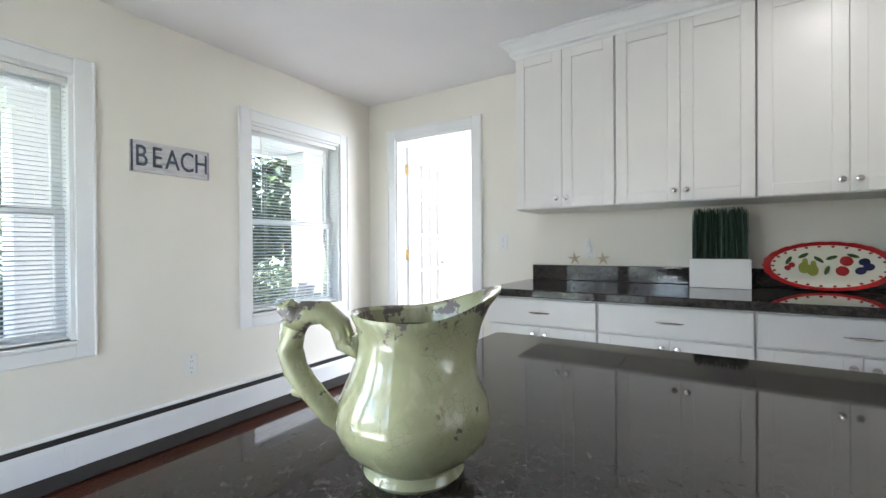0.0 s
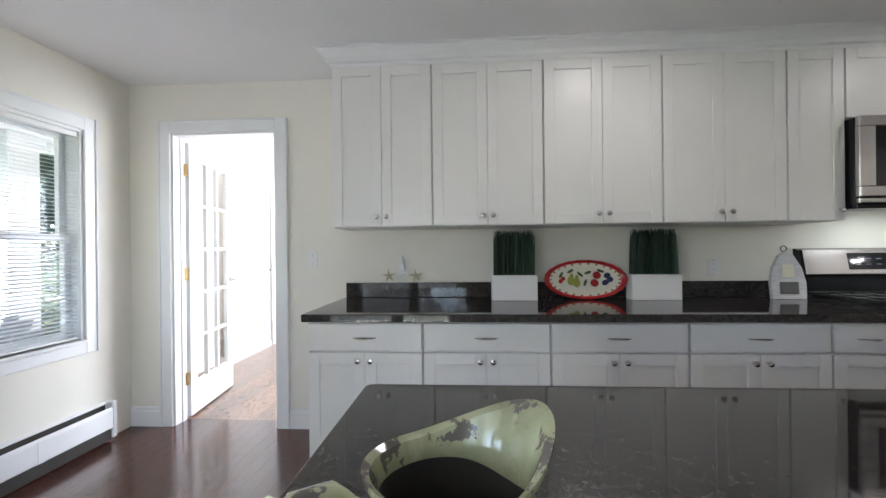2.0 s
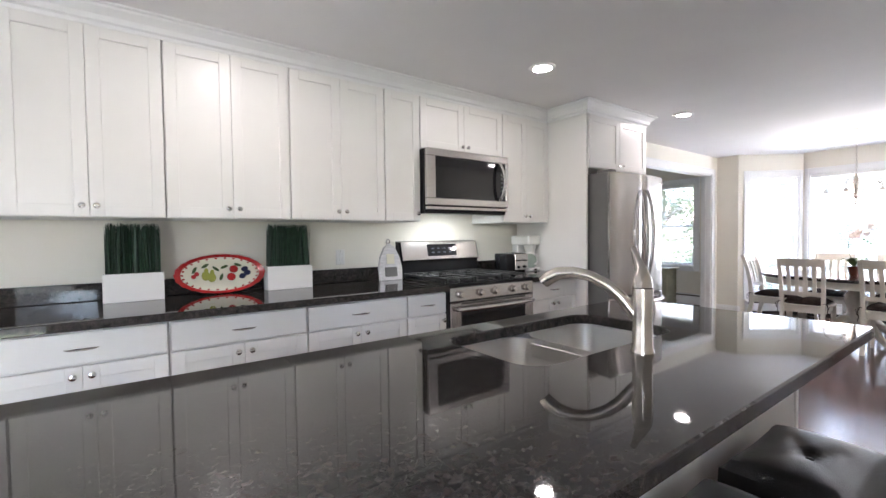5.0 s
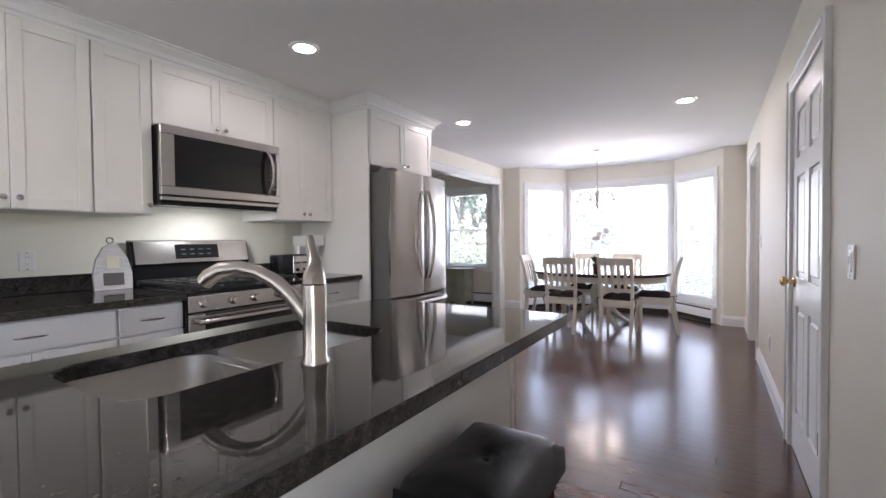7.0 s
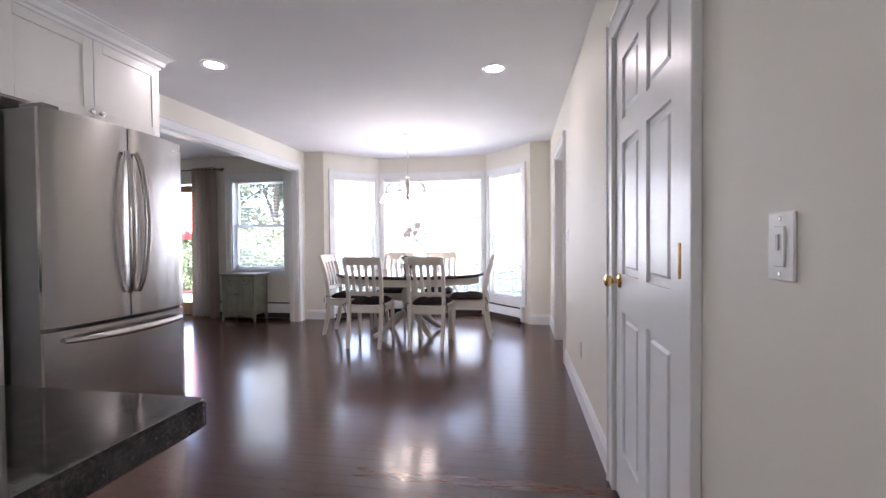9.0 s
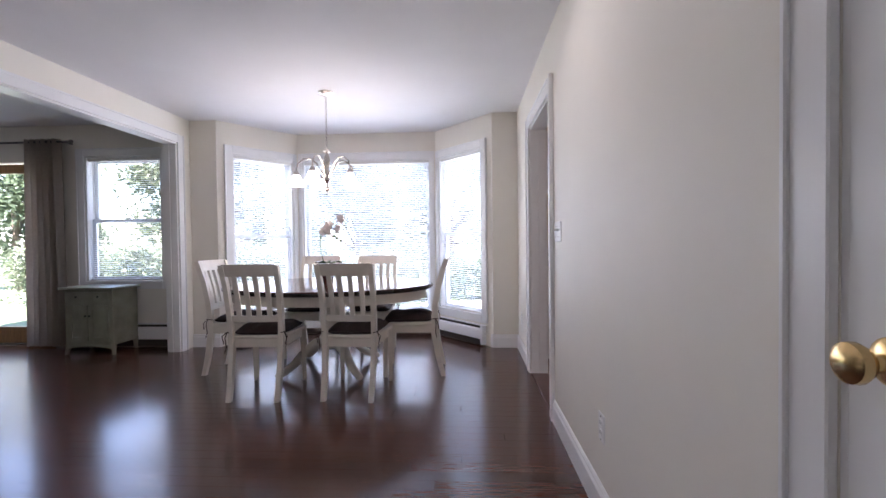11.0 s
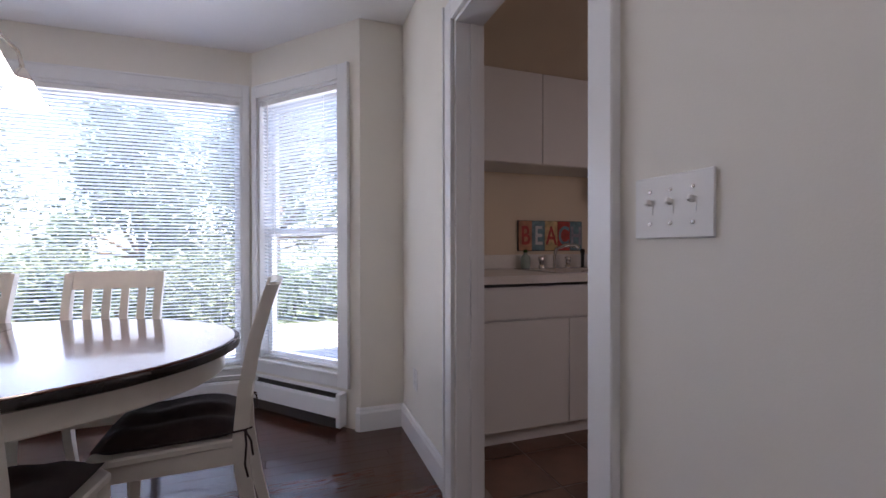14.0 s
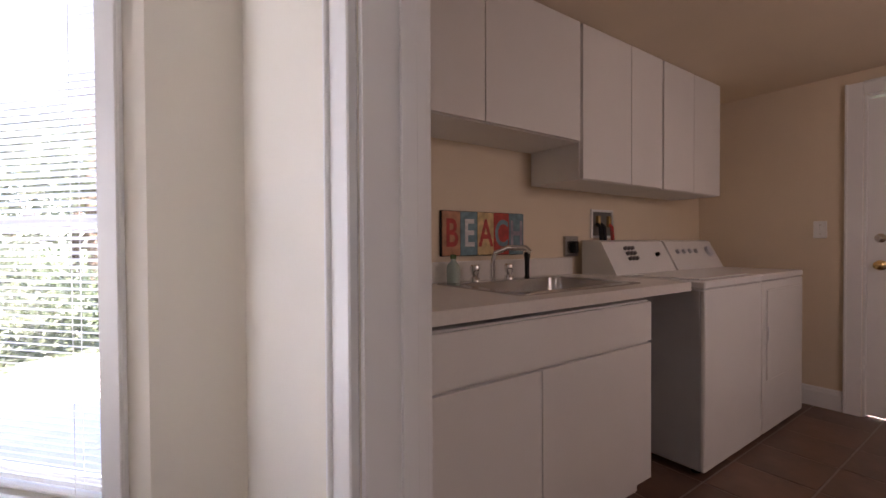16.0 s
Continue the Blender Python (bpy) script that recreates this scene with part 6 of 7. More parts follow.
for k in range(3):
    part("bud", ball(bmesh.new(), (6.93 - 0.01 * k, 1.06 - 0.03 * k, 1.17 - 0.02 * k), 0.012), M_OLEAF, t)

# ---- far room ----
t = thing("side_cabinet", (7.62, 3.72, 0), "sage-green painted chest with one drawer and two doors", "cabinet")
part("top", box(7.42, 7.80, 3.47, 4.06, 0.665, 0.69, 0.006), M_SAGE, t)
part("body", box(7.46, 7.79, 3.51, 4.02, 0.10, 0.665, 0.003), M_SAGE, t)
part("drawer", box(7.445, 7.46, 3.55, 3.98, 0.52, 0.64, 0.004), M_SAGE, t)
for y0, y1 in ((3.55, 3.76), (3.77, 3.98)):
    dd = part("door", shaker(bmesh.new(), 0, y1 - y0, 0.14, 0.51, 0, 0.015, 0.045, pose(7.445, y1, 0, 0, 0, -90)), M_SAGE, t)
    part("knob", ball(bmesh.new(), (7.437, 3.745 if y0 < 3.6 else 3.785, 0.40), 0.010), M_IRON, dd)
for y in (3.65, 3.88):
    part("knob", ball(bmesh.new(), (7.437, y, 0.595), 0.010), M_IRON, t)
for x in (7.48, 7.77):
    for y in (3.53, 4.00):
        part("foot", tube(bmesh.new(), [(x, y, 0.12), (x - 0.012, y + (0.02 if y > 3.7 else -0.02), 0.0)], [0.03, 0.016], 6), M_SAGE, t)
part("apron", prism(bmesh.new(), [(3.51, 0.10), (3.51, 0.06), (3.60, 0.075), (3.765, 0.095), (3.93, 0.075), (4.02, 0.06), (4.02, 0.10)], 7.455, 7.47, Matrix(((0, 1, 0, 0), (1, 0, 0, 0), (0, 0, 1, 0), (0, 0, 0, 1)))), M_SAGE, t)


def curtain(y0, y1):
    t = thing("curtain", (7.76, (y0 + y1) / 2, 0), "pleated beige grommet curtain beside the patio door", "curtain")
    bm = bmesh.new()
    n = 90
    rows = []
    for z, k in ((0.02, 1.06), (0.6, 1.0), (1.4, 0.96), (2.27, 0.92)):
        row = []
        for i in range(n + 1):
            u = i / n
            y = (y0 + y1) / 2 + (u - 0.5) * (y1 - y0) * k
            row.append(bm.verts.new((7.755 + 0.035 * math.sin(2 * math.pi * 6 * u) + 0.008 * math.sin(17 * u + z), y, z)))
        rows.append(row)
    for a, b in zip(rows, rows[1:]):
        for i in range(n):
            bm.faces.new((a[i], a[i + 1], b[i + 1], b[i]))
    bmesh.ops.solidify(bm, geom=bm.faces[:], thickness=0.003)
    part("cloth", bm, M_CURTAIN, t, smooth=True)


curtain(4.30, 4.72)
curtain(6.25, 6.6)
t = thing("curtain_rod", (7.755, 5.4, 2.24), "thin dark metal curtain rod", "curtain rod")
part("rod", tube(bmesh.new(), [(7.755, 4.2, 2.24), (7.755, 6.75, 2.24)], 0.011, 10), M_FSIDE, t)
for y in (4.19, 6.76):
    part("finial", ball(bmesh.new(), (7.755, y, 2.24), 0.022), M_FSIDE, t)
for y in (4.26, 6.68):
    part("bracket", box(7.755, 7.849, y - 0.006, y + 0.006, 2.225, 2.24), M_FSIDE, t)

# ---- laundry ----
LX, UXL = 7.305, 7.64


def slab_cab(name, y0, y1, z0, z1, xf, label, doors, zd=None):
    t = thing(name, (7.97, (y0 + y1) / 2, z0), label, "cabinet")
    part("body", box(xf + 0.02, 7.978, y0, y1, z0 + (0.09 if z0 == 0 else 0), z1, 0.001), M_LCAB, t)
    if z0 == 0:
        part("toe_kick", box(xf + 0.07, xf + 0.09, y0, y1, 0, 0.09), M_LCAB, t)
    for a, b, c, d in doors:
        part("door", box(xf, xf + 0.019, a + 0.0025, b - 0.0025, c, d, 0.0015), M_LCAB, t)
    return t


slab_cab("laundry_base_cabinet", -2.135, -0.74, 0, 0.872, LX, "plain white laminate sink base cabinet", [(-1.438, -0.745, 0.10, 0.688), (-2.13, -1.438, 0.10, 0.688), (-2.13, -0.745, 0.70, 0.866)])
slab_cab("laundry_wall_cabinet", -2.095, -0.74, 1.615, 2.199, UXL, "short white laminate wall cabinet over the sink", [(-1.478, -0.745, 1.618, 2.196), (-2.09, -1.478, 1.618, 2.196)])
slab_cab("laundry_wall_cabinet", -2.86, -2.10, 1.435, 2.199, UXL, "tall white laminate wall cabinet over the washer", [(-2.53, -2.105, 1.438, 2.196), (-2.855, -2.53, 1.438, 2.196)])
slab_cab("laundry_wall_cabinet", -3.62, -2.865, 1.435, 2.199, UXL, "tall white laminate wall cabinet over the dryer", [(-3.24, -2.87, 1.438, 2.196), (-3.615, -3.24, 1.438, 2.196)])
t = thing("laundry_counter", (7.65, -1.6, 0.875), "white laminate counter with a drop-in sink", "worktop")
bm = bmesh.new()
for a in ((7.285, 7.977, -1.44, -0.738), (7.285, 7.977, -2.44, -2.16), (7.285, 7.40, -2.16, -1.44), (7.90, 7.977, -2.16, -1.44)):
    bx(bm, a[0], a[1], a[2], a[3], 0.893, 0.935)
bmesh.ops.remove_doubles(bm, verts=bm.verts, dist=0.0005)
part("slab", bm, M_LCTR, t)
part("upstand", box(7.962, 7.977, -2.44, -0.738, 0.936, 1.035, 0.003), M_LCTR, t)
t = thing("laundry_sink", (7.65, -1.8, 0.75), "brown steel drop-in laundry sink", "sink")
bm = bmesh.new()
ring_solid(bm, [(rounded(7.375, 7.925, -2.185, -1.415, 0.03), rounded(7.42, 7.84, -2.13, -1.47, 0.06), z) for z in (0.9355, 0.941)])
part("rim", bm, M_STEELH, t)
bm = bmesh.new()
rings = [[bm.verts.new((x, y, z)) for x, y in rounded(7.42 + i, 7.84 - i, -2.13 + i, -1.47 - i, 0.06)] for i, z in ((0, 0.938), (0.01, 0.80), (0.03, 0.76))]
for a, b in zip(rings, rings[1:]):
    for i in range(len(a)):
        bm.faces.new((a[i], a[(i + 1) % len(a)], b[(i + 1) % len(a)], b[i]))
bm.faces.new(rings[-1])
part("bowl", bm, M_STEELH, t, smooth=True)
t = thing("laundry_faucet", (7.885, -1.75, 0.941), "chrome two-handle laundry faucet with side sprayer", "faucet")
part("spout", tube(bmesh.new(), [(7.885, -1.73, 0.941), (7.885, -1.73, 1.02), (7.87, -1.735, 1.075), (7.80, -1.76, 1.10), (7.72, -1.79, 1.098), (7.70, -1.80, 1.08)], [0.014, 0.012, 0.012, 0.013, 0.014, 0.012], 12), M_CHROME, t, smooth=True)
for y in (-1.62, -1.84):
    part("handle", lathe(bmesh.new(), [(0.024, 0.941), (0.022, 0.955), (0.013, 0.965), (0.02, 0.985), (0.024, 1.01), (0.018, 1.02), (0, 1.02)], 14, pose(7.885, y, 0)), M_CHROME, t, smooth=True)
part("sprayer", lathe(bmesh.new(), [(0.018, 0.941), (0.012, 0.95), (0.013, 1.03), (0.018, 1.06), (0.012, 1.075), (0, 1.075)], 12, pose(7.885, -1.97, 0)), M_BLACK, t, "black side sprayer", True)
t = thing("soap_bottle", (7.90, -1.52, 0.941), "small clear green soap bottle by the sink", "bottle")
part("body", lathe(bmesh.new(), [(0, 0.941), (0.03, 0.942), (0.033, 0.99), (0.03, 1.02), (0.012, 1.04), (0.012, 1.05)], 16, pose(7.895, -1.50, 0)), M_CLEARP, t, smooth=True)
part("cap", lathe(bmesh.new(), [(0.014, 1.05), (0.014, 1.07), (0, 1.072)], 12, pose(7.895, -1.50, 0)), M_DGREEN, t)
t = thing("outlet", (7.975, -2.43, 1.08), "dark steel outlet plate by the washer", "outlet")
part("cover_plate", box(7.962, 7.9785, -2.49, -2.37, 1.04, 1.16, 0.002), M_STEEL, t)
part("plug", box(7.93, 7.962, -2.46, -2.42, 1.06, 1.13, 0.006), M_BLACK, t)

t = thing("wall_sign", (7.97, -1.75, 1.06), "colourful BEACH sign of five painted panels", "sign")
w = 0.537 / 5
cols = [M_SIGN_A, M_SIGN_B, M_SIGN_C, M_SIGN_D, M_SIGN_B]
txt = [M_SIGN_D, M_SIGNW, M_SIGN_D, M_SIGN_B, M_GREYSTRIPE]
part("backing", box(7.962, 7.978, -2.022, -1.479, 1.060, 1.279, 0.002), M_BLACK, t)
for k in range(5):
    y1 = -1.482 - k * w
    part("panel", box(7.956, 7.9625, y1 - w + 0.001, y1 - 0.001, 1.063, 1.276, 0.001), cols[k], t)
    m = Matrix(((0, 0, -1, 7.9555), (-1, 0, 0, y1 - w / 2), (0, 1, 0, 1.165), (0, 0, 0, 1)))
    text_mesh("letter", "BEACH"[k], 0.19, m @ Matrix.Diagonal((0.72, 1, 1, 1)), txt[k], t, 0.001, 0.003)

# washer connection box
t = thing("washer_box", (7.97, -2.74, 1.16), "recessed washing-machine valve box with hoses", "valve box")
bm = bmesh.new()
for a in ((-2.86, -2.845, 1.15, 1.33), (-2.645, -2.63, 1.15, 1.33), (-2.845, -2.645, 1.315, 1.33), (-2.845, -2.645, 1.15, 1.165)):
    bx(bm, 7.968, 7.9795, a[0], a[1], a[2], a[3], 0.001)
part("box_frame", bm, M_PLASTIC, t)
part("box_inside", box(7.974, 7.9785, -2.845, -2.645, 1.165, 1.315), M_FSIDE, t)
for y, m in ((-2.68, M_BLACK), (-2.72, M_BLACK), (-2.80, M_RED)):
    part("hose", tube(bmesh.new(), [(7.965, y, 1.24), (7.94, y, 1.22), (7.93, y, 1.10), (7.94, y, 0.9)], 0.012, 8), m, t)
for y in (-2.69, -2.80):
    part("valve", box(7.95, 7.972, y - 0.012, y + 0.012, 1.22, 1.29, 0.003), M_BRASS, t)


def machine(y0, y1, dryer):
    nm, lb = ("clothes_dryer", "white front-loading clothes dryer with rear console") if dryer else ("washing_machine", "white top-loading washing machine with rear console")
    t = thing(nm, (7.55, (y0 + y1) / 2, 0), lb, "dryer" if dryer else "washer")
    # the washer's cabinet is greyer than its front panel; the dryer's is white
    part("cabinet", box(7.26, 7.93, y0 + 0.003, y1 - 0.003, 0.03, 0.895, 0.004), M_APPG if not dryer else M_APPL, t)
    part("front_panel", box(7.24, 7.262, y0 + 0.002, y1 - 0.002, 0.03, 0.895, 0.006), M_APPL, t)
    part("top", box(7.238, 7.935, y0 + 0.001, y1 - 0.001, 0.898, 0.938, 0.008), M_APPL, t)
    bm = prism(bmesh.new(), [(7.70, 0.938), (7.80, 1.125), (7.835, 1.135), (7.93, 1.135), (7.93, 0.938)], y0 + 0.01, y1 - 0.01)
    co = part("console", bm, M_APPL, t)
    Mc = Matrix.Translation((7.70, 0, 0.938)) @ Matrix(((0, 0.0, 0.472, 0), (1, 0, 0, 0), (0, -0.0, 0.8817, 0), (0, 0, 0, 1)))
    ym = (y0 + y1) / 2

    def knob(y, f, r, m=M_APPL):
        p = Vector((7.70 + 0.10 * f - 0.004, y, 0.938 + 0.187 * f + 0.002))
        part("dial", lathe(bmesh.new(), [(0, 0), (r, 0), (r * 0.85, 0.018), (0, 0.02)], 18, Matrix.Translation(p) @ pose(0, 0, 0, 0, -62)), m, co, smooth=True)

    if dryer:
        for k in range(4):
            knob(y1 - 0.10 - k * 0.085, 0.62, 0.017, M_APPG)
        knob(y0 + 0.13, 0.6, 0.04, M_APPG)
        part("door", box(7.232, 7.241, y0 + 0.06, y1 - 0.06, 0.33, 0.85, 0.006), M_APPL, t)
        part("door_grip", box(7.228, 7.233, y1 - 0.075, y1 - 0.06, 0.56, 0.64, 0.002), M_APPG, t)
    else:
        for i in range(3):
            for j in range(3):
                knob(y1 - 0.20 - i * 0.035, 0.45 + 0.16 * j, 0.012, M_FSIDE)
        knob(y0 + 0.16, 0.55, 0.014, M_BLACK)
        part("lid", box(7.29, 7.66, y0 + 0.06, y1 - 0.06, 0.938, 0.945, 0.003), M_APPL, t)
    for x in (7.30, 7.88):
        for y in (y0 + 0.05, y1 - 0.05):
            part("foot", lathe(bmesh.new(), [(0.02, 0), (0.02, 0.032)], 10, pose(x, y, 0.0), close=True), M_BLACK, t)


machine(-3.155, -2.475, False)
machine(-3.84, -3.162, True)

# ---- outdoors ----
gm = bmesh.new()
for x0, x1, y0, y1 in ((-400, 400, -400, 400),):
    vs = [gm.verts.new(p) for p in ((x0, y0, -0.35), (x1, y0, -0.35), (x1, y1, -0.35), (x0, y1, -0.35))]
    gm.faces.new(vs)
solid("ground", gm, M_LAWN, "mown green lawn round the house", "ground", "structure")
solid("pavement", box(9.0, 13.5, -6.0, 0.9, -0.38, -0.30, 0.02), M_CONC, "pale concrete patio beside the bay", "patio", "structure")
solid("pavement_2", box(8.1, 11.5, 4.2, 7.6, -0.38, -0.28, 0.02), M_CONC, "pale concrete patio outside the sliding door", "patio", "structure")
solid("foundation", box(XL - 0.12, 7.9, -4.15, 7.3, -0.5, -0.201), M_CONC, "concrete house foundation", "foundation", "structure")
solid("foundation_2", box(7.95, 8.6, 0.3, 2.0, -0.5, -0.201), M_CONC, "concrete bay foundation", "foundation", "structure")
solid("porch_floor", box(-4.9, XL - 0.15, -3.0, 8.0, -0.34, -0.12), M_PORCH, "grey boarded porch floor", "porch", "structure")
solid("porch_ceiling", box(-5.1, XL - 0.15, -3.0, 8.0, 2.45, 2.6), M_COLUMN, "white porch ceiling", "porch", "structure")
for y in (-1.6, 1.36, 4.26):
    t = thing("porch_column", (-4.6, y, -0.12), "square white porch column", "column", "porch columns")
    part("shaft", box(-4.74, -4.46, y - 0.16, y + 0.16, -0.12, 2.45, 0.01), M_COLUMN, t)
    part("plinth", box(-4.78, -4.42, y - 0.2, y + 0.2, -0.12, 0.08, 0.01), M_COLUMN, t)
    part("capital", box(-4.78, -4.42, y - 0.2, y + 0.2, 2.30, 2.449, 0.01), M_COLUMN, t)


def adirondack(m):
    t = thing("adirondack_chair", (0, 0, 0), "grey-blue slatted adirondack chair on the porch", "chair", "porch chairs")
    for k in range(5):
        y = (k - 2) * 0.105
        h = 0.98 - 0.05 * abs(k - 2) ** 1.5
        part("back_slat", box(-0.01, 0.01, y - 0.046, y + 0.046, 0.0, h - 0.25, 0.004, pose(-0.25, 0, 0.25, 0, -22)), M_GREYBLUE, t)
    for k in range(5):
        part("seat_slat", box(-0.22 + k * 0.1, -0.13 + k * 0.1, -0.26, 0.26, 0.30 + k * 0.012, 0.32 + k * 0.012, 0.003), M_GREYBLUE, t)
    for s in (-1, 1):
        part("arm", box(-0.35, 0.35, s * 0.32 - 0.06, s * 0.32 + 0.06, 0.55, 0.57, 0.004), M_GREYBLUE, t)
        part("front_leg", box(0.22, 0.31, s * 0.29 - 0.012, s * 0.29 + 0.012, 0, 0.55, 0.003), M_GREYBLUE, t)
        part("side_rail", box(-0.5, 0.27, s * 0.265 - 0.012, s * 0.265 + 0.012, 0.0, 0.11, 0.003, pose(0, 0, 0.17, 0, 14)), M_GREYBLUE, t)
    t.matrix_basis = m
    return t


ad = adirondack(pose(-3.7, 3.05, -0.12, 0, 0, 175))
copy_thing(ad, pose(-3.75, 3.9, -0.12, 0, 0, 170))


def leaves(name, n, fn, size, material, rg):
    vs, fs = [], []
    for i in range(n):
        p = fn(rg)
        a = Vector((rg.gauss(0, 1), rg.gauss(0, 1), rg.gauss(0, 0.7))).normalized()
        b = a.cross(Vector((rg.gauss(0, 1), rg.gauss(0, 1), rg.gauss(0, 1)))).normalized()
        s = size * rg.uniform(0.6, 1.4)
        k = len(vs)
        vs += [p - a * s, p + b * s * 0.45, p + a * s, p - b * s * 0.45]
        fs.append((k, k + 1, k + 2, k + 3))
    me = bpy.data.meshes.new(name)
    me.from_pydata(vs, [], fs)
    me.materials.append(material)
    return me


def tree(h, r, seed, material):
    rg = random.Random(seed)
    t = thing("tree", (0, 0, 0), "leafy deciduous garden tree", "tree", "garden trees")
    bm = tube(bmesh.new(), [(0, 0, 0), (0.05, 0.02, h * 0.25), (0.0, 0.08, h * 0.5), (0.1, 0.0, h * 0.8)], [0.04 * h * 0.6, 0.03 * h * 0.6, 0.02 * h * 0.6, 0.008 * h], 10)
    clumps = []
    for k in range(26):
        a, e = rg.uniform(0, 2 * math.pi), rg.uniform(0.22, 1.0)
        d = r * rg.uniform(0.35, 1.0) * (1.1 - 0.55 * e)
        c = Vector((d * math.cos(a), d * math.sin(a), h * e))
        clumps.append((c, r * rg.uniform(0.22, 0.40)))
        if k % 2 == 0:
            tube(bm, [(0.02, 0.03, h * max(0.2, e - 0.25)), c * 0.5 + Vector((0, 0, h * (e - 0.1) * 0.5)), c], [0.012 * h, 0.008 * h, 0.003 * h], 6)
    part("trunk", bm, M_BARK, t)

    def fn(g):
        c, s = g.choice(clumps)
        return c + Vector((g.gauss(0, 0.5), g.gauss(0, 0.5), g.gauss(0, 0.42))) * s

    ob = tagged(new("crown", leaves("crown", 13000, fn, 0.095, material, rg)), kind="stuff")
    ob.parent = t
    return t


def shrub(r, seed, material):
    rg = random.Random(seed)
    t = thing("shrub", (0, 0, 0), "rounded leafy garden shrub", "shrub", "garden shrubs")
    cl = [(Vector((rg.uniform(-r, r), rg.uniform(-r, r), rg.uniform(0.2, 1.1) * r)), r * rg.uniform(0.35, 0.6)) for _ in range(9)]
    part("stems", tube(bmesh.new(), [(0, 0, 0), (0.05, 0, 0.6 * r)], [0.05, 0.02], 6), M_BARK, t)

    def fn(g):
        c, s = g.choice(cl)
        p = c + Vector((g.gauss(0, 0.55), g.gauss(0, 0.55), g.gauss(0, 0.45))) * s
        p.z = max(0.02, p.z)
        return p

    ob = tagged(new("foliage", leaves("foliage", 6000, fn, 0.055, material, rg)), kind="stuff")
    ob.parent = t
    return t


T = [tree(7.0, 2.6, 1, M_LEAF), tree(5.5, 2.2, 2, M_LEAFD), tree(8.5, 3.2, 5, M_LEAF)]
S = [shrub(1.0, 3, M_LEAF), shrub(0.85, 4, M_LEAFD)]
rg = random.Random(11)
tp = [(18, 9.5), (21, 4.5), (19.5, 0.5), (22, -3.5), (18.5, -7), (24, 12), (26, 1.5), (17, 15), (25, -8), (-11.5, 5.6), (-10, 9.5), (-13, 1.2), (-12, -3.0), (-15, 8), (-9.5, 13), (-16, 4), (-3, -11), (1.5, -12.5), (-10.6, 0.9), (-9.0, 7.4), (-9.8, -1.7)]
sp = [(14.5 + rg.uniform(-0.7, 0.7), y) for y in (-7.5, -6, -4.5, -3, -1.5, 0, 1.5, 3, 4.5, 6, 7.5, 9, 10.5)] + [(-6.2, 5.6), (-6.0, 7.0), (-6.3, 2.6), (-6.5, 0.6), (-6.3, 4.2), (-6.4, -1.5), (-7.6, 1.6), (-7.4, 3.4), (-7.8, -0.4), (-3.2, -6.5), (-1.2, -7.0), (1.0, -6.6)]
used = set()


def put(protos, k, m):
    if k not in used:
        used.add(k)
        protos[k].matrix_basis = m
    else:
        copy_thing(protos[k], m)


for i, (x, y) in enumerate(tp):
    put(T, i % 3, pose(x, y, -0.35, 0, 0, rg.uniform(0, 360)))
used.clear()
for i, (x, y) in enumerate(sp):
    put(S, i % 2, pose(x, y, -0.35, 0, 0, rg.uniform(0, 360)))

# folded umbrella and a chair on the patio
t = thing("patio_umbrella", (10.2, 6.75, -0.28), "folded faded-red patio umbrella", "umbrella")
part("pole", tube(bmesh.new(), [(10.2, 6.75, -0.28), (10.2, 6.75, 2.3)], 0.02, 10), M_FSIDE, t)
part("base", lathe(bmesh.new(), [(0.25, -0.28), (0.25, -0.24), (0.05, -0.2), (0.03, -0.1)], 20, pose(10.2, 6.75, 0), close=True), M_FSIDE, t)
part("canopy", lathe(bmesh.new(), [(0.03, 2.25), (0.10, 2.0), (0.17, 1.6), (0.22, 1.2), (0.16, 1.22)], 24, pose(10.2, 6.75, 0), lambda p, a, r, z: Vector((p.x * (1 + 0.2 * math.cos(8 * a)), p.y * (1 + 0.2 * math.cos(8 * a)), p.z))), M_PINK, t, smooth=True)
t = thing("patio_chair", (9.7, 6.3, -0.28), "dark metal patio chair", "chair")
part("seat", box(9.48, 9.92, 6.08, 6.52, 0.12, 0.16, 0.01), M_PINK, t)
part("backrest", box(9.9, 9.93, 6.08, 6.52, 0.2, 0.62, 0.01), M_FSIDE, t)
for x in (9.5, 9.9):
    for y in (6.1, 6.5):
        part("leg", tube(bmesh.new(), [(x, y, 0.14), (x, y, -0.28)], 0.014, 8), M_FSIDE, t)

# ---- floors, piece by piece ----


def plank_mesh(x0, x1, y0, y1, z=0.0):
    e = 0.0006
    return [(x0, y0, z - e), (x1, y0, z - e), (x1, y1, z - e), (x0, y1, z - e), (x0 + e, y0 + e, z), (x1 - e, y0 + e, z), (x1 - e, y1 - e, z), (x0 + e, y1 - e, z)]


FACES = [(4, 5, 6, 7), (0, 1, 5, 4), (1, 2, 6, 5), (2, 3, 7, 6), (3, 0, 4, 7)]


def inside(x, y):
    if y < 3.14 or (x > 4.6 and y < 7.4):
        return XL - 0.1 < x < 8.62
    return False


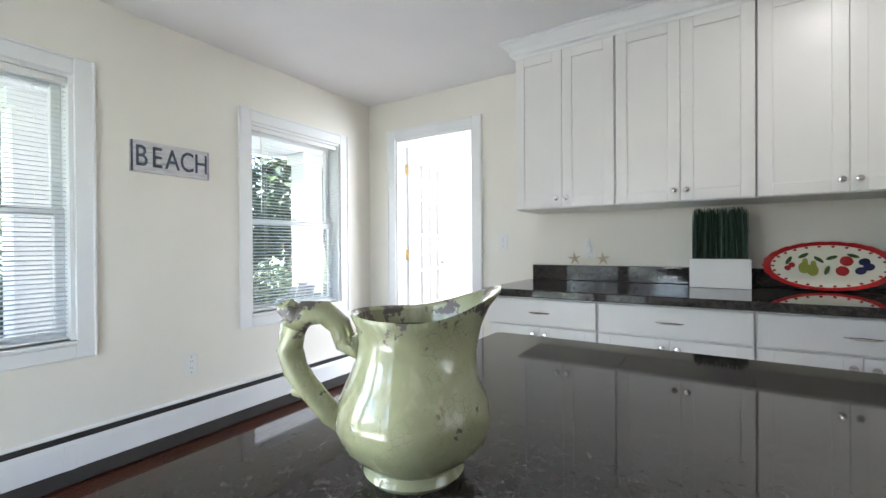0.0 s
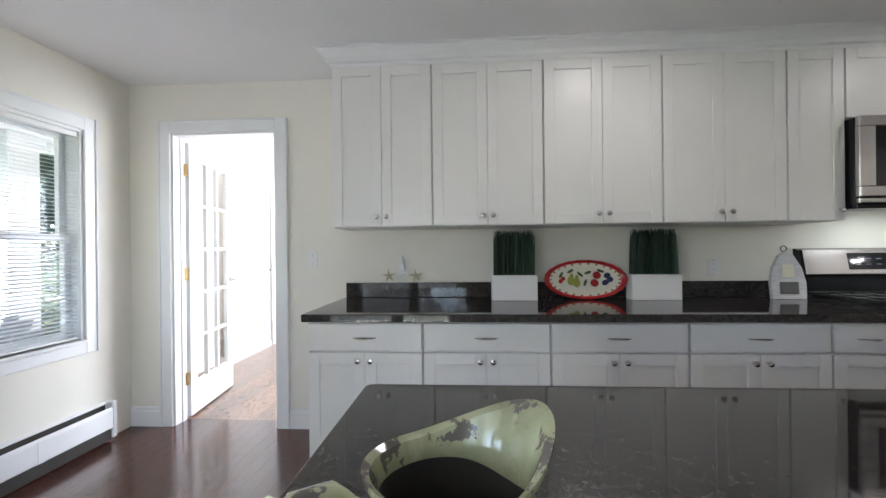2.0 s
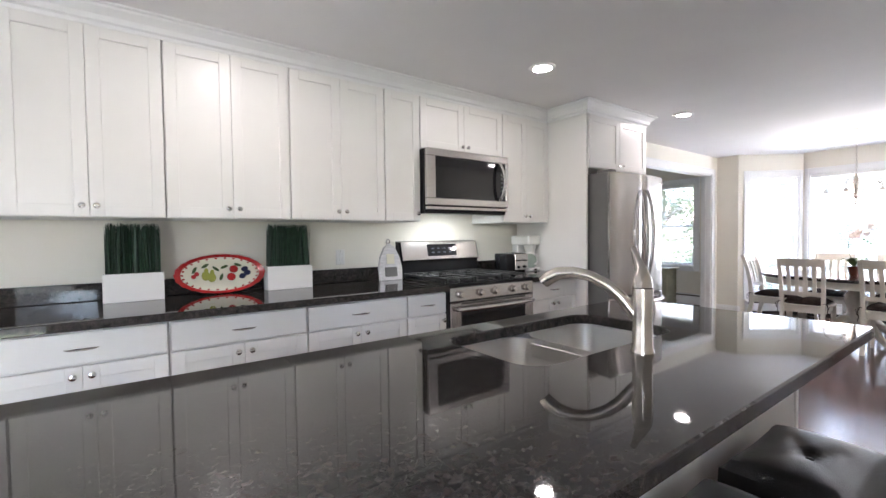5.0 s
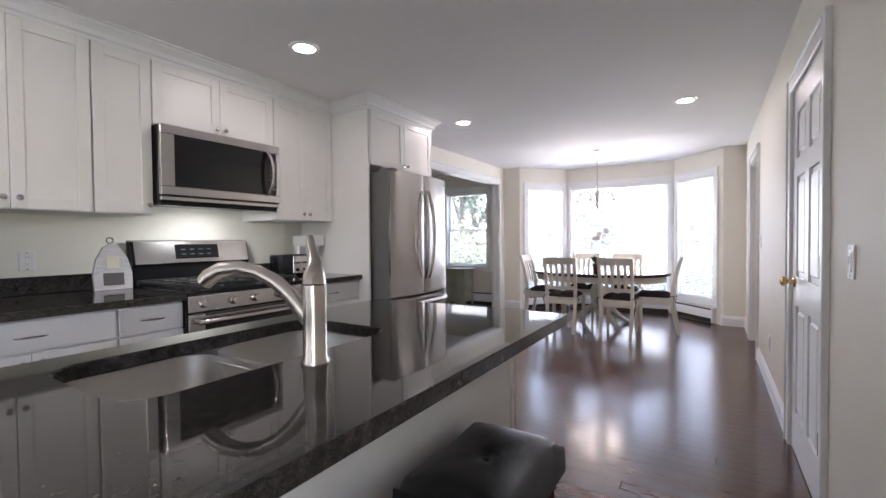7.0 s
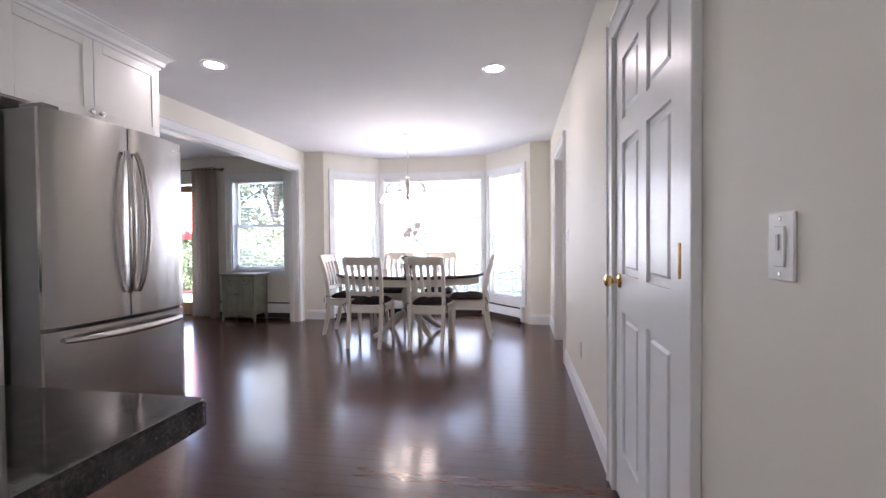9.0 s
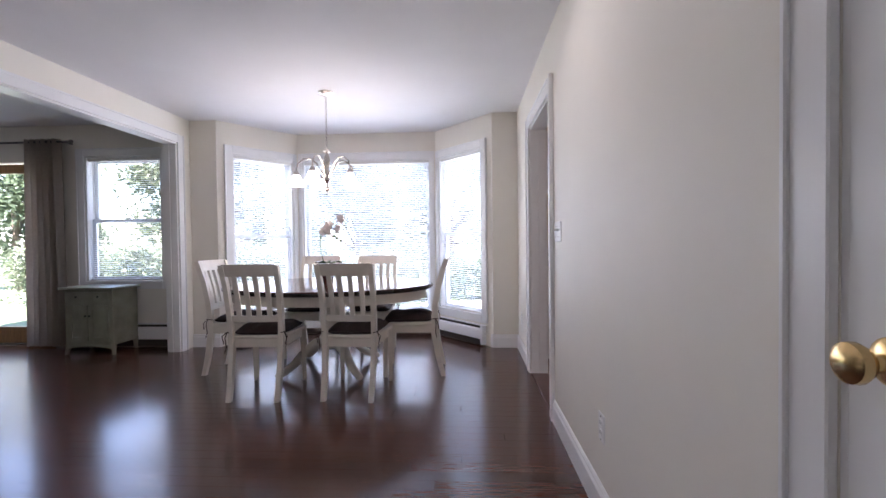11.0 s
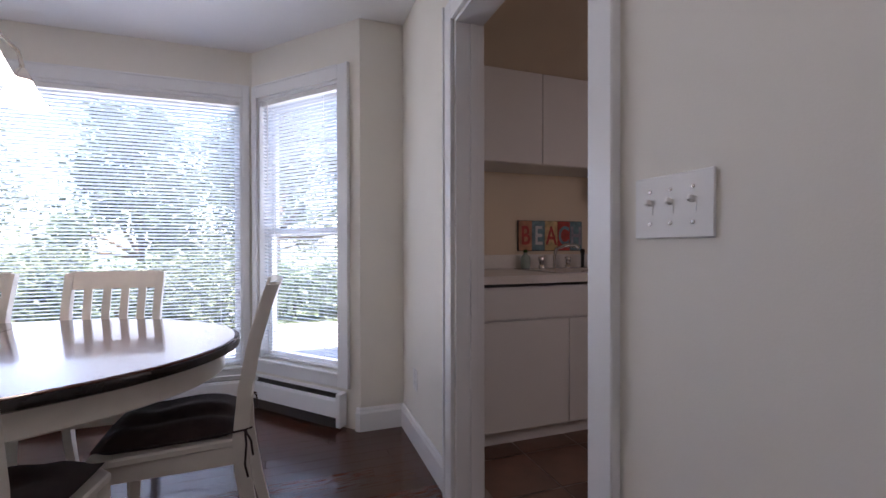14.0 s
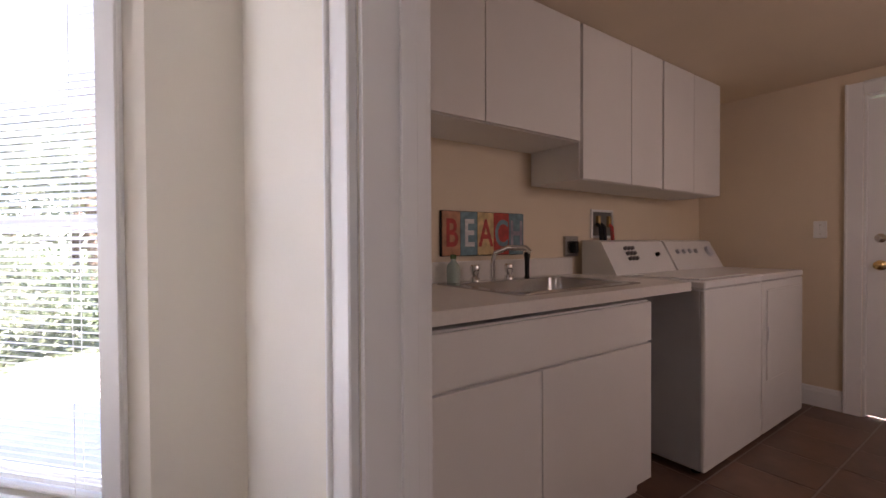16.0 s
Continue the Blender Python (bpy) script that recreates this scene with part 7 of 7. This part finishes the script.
rng = random.Random(4)
floor = tagged(new("floor"), "glossy dark red-brown hardwood floor of narrow boards", "floor", kind="structure")
rest_v, rest_f, count = [], [], 0
PW = 0.083
shared = {}
nx = int((8.64 - XL + 0.1) / PW)
for i in range(nx):
    x0 = XL - 0.1 + i * PW
    ymax = 3.27 if x0 < 4.6 else 7.4
    ymin = -0.74
    if x0 > XD + 0.1:
        u = min(1.0, (x0 + PW - XD) / 0.71)
        ymin, ymax = -0.44 + (u - 0.1) * 0.64, 2.72 - (u - 0.1) * 0.6
    y = ymin - rng.random() * 0.8
    while y < ymax:
        L = rng.choice((0.7, 0.95, 1.2, 1.5))
        a, b = max(y, ymin), min(y + L, ymax)
        if b - a > 0.03:
            near = 2.6 < x0 < 7.7 and -0.6 < (a + b) / 2 < 2.0
            if near and count < 300 and b - a > 0.3:
                key = round(b - a, 2)
                if key not in shared:
                    me = bpy.data.meshes.new("floorboard")
                    me.from_pydata(plank_mesh(0, PW - 0.0005, 0, key - 0.0005), [], FACES)
                    me.materials.append(M_FLOOR)
                    shared[key] = me
                ob = new("floorboard", shared[key])
                ob.location = (x0, a, 0)
                ob.parent = floor
                count += 1
            else:
                n0 = len(rest_v)
                rest_v += plank_mesh(x0, x0 + PW - 0.0005, a, b - 0.0005)
                rest_f += [tuple(q + n0 for q in f) for f in FACES]
        y += L
me = bpy.data.meshes.new("floorboards_rest")
me.from_pydata(rest_v, [], rest_f)
me.materials.append(M_FLOOR)
ob = tagged(new("floorboards_rest", me), kind="stuff")
ob.parent = floor

floor2 = tagged(new("floor_side_room"), "mid-brown board floor of the bright side room", "floor", kind="structure")
rest_v, rest_f = [], []
for i in range(38):
    x0 = -2.75 + i * PW
    y = 3.272 - rng.random()
    while y < 7.2:
        L = rng.choice((0.7, 0.95, 1.2, 1.5))
        a, b = max(y, 3.272), min(y + L, 7.2)
        if b - a > 0.03:
            n0 = len(rest_v)
            rest_v += plank_mesh(x0, x0 + PW - 0.0005, a, b - 0.0005)
            rest_f += [tuple(q + n0 for q in f) for f in FACES]
        y += L
me = bpy.data.meshes.new("floorboards_rest")
me.from_pydata(rest_v, [], rest_f)
me.materials.append(M_FLOOR2)
ob = tagged(new("floorboards_rest", me), kind="stuff")
ob.parent = floor2

floor3 = tagged(new("floor_laundry"), "square brown ceramic floor tiles with pale grout", "floor", kind="structure")
TS = 0.335
me = bpy.data.meshes.new("tile")
e = 0.003
me.from_pydata(plank_mesh(0, TS - 0.009, 0, TS - 0.009, 0.004), [], FACES)
me.materials.append(M_TILE)
for i in range(9):
    for j in range(10):
        x, y = 5.23 + i * TS, -4.12 + j * TS
        if x + TS > 8.06 or y + TS > -0.70:
            continue
        ob = new("tile", me)
        ob.location = (x, y, 0)
        ob.parent = floor3
solid("threshold", box(LD[0] + 0.015, LD[1] - 0.015, -0.735, -0.60, -0.005, 0.008, 0.003), M_DKWOOD, "dark wooden threshold strip", "threshold", "structure")
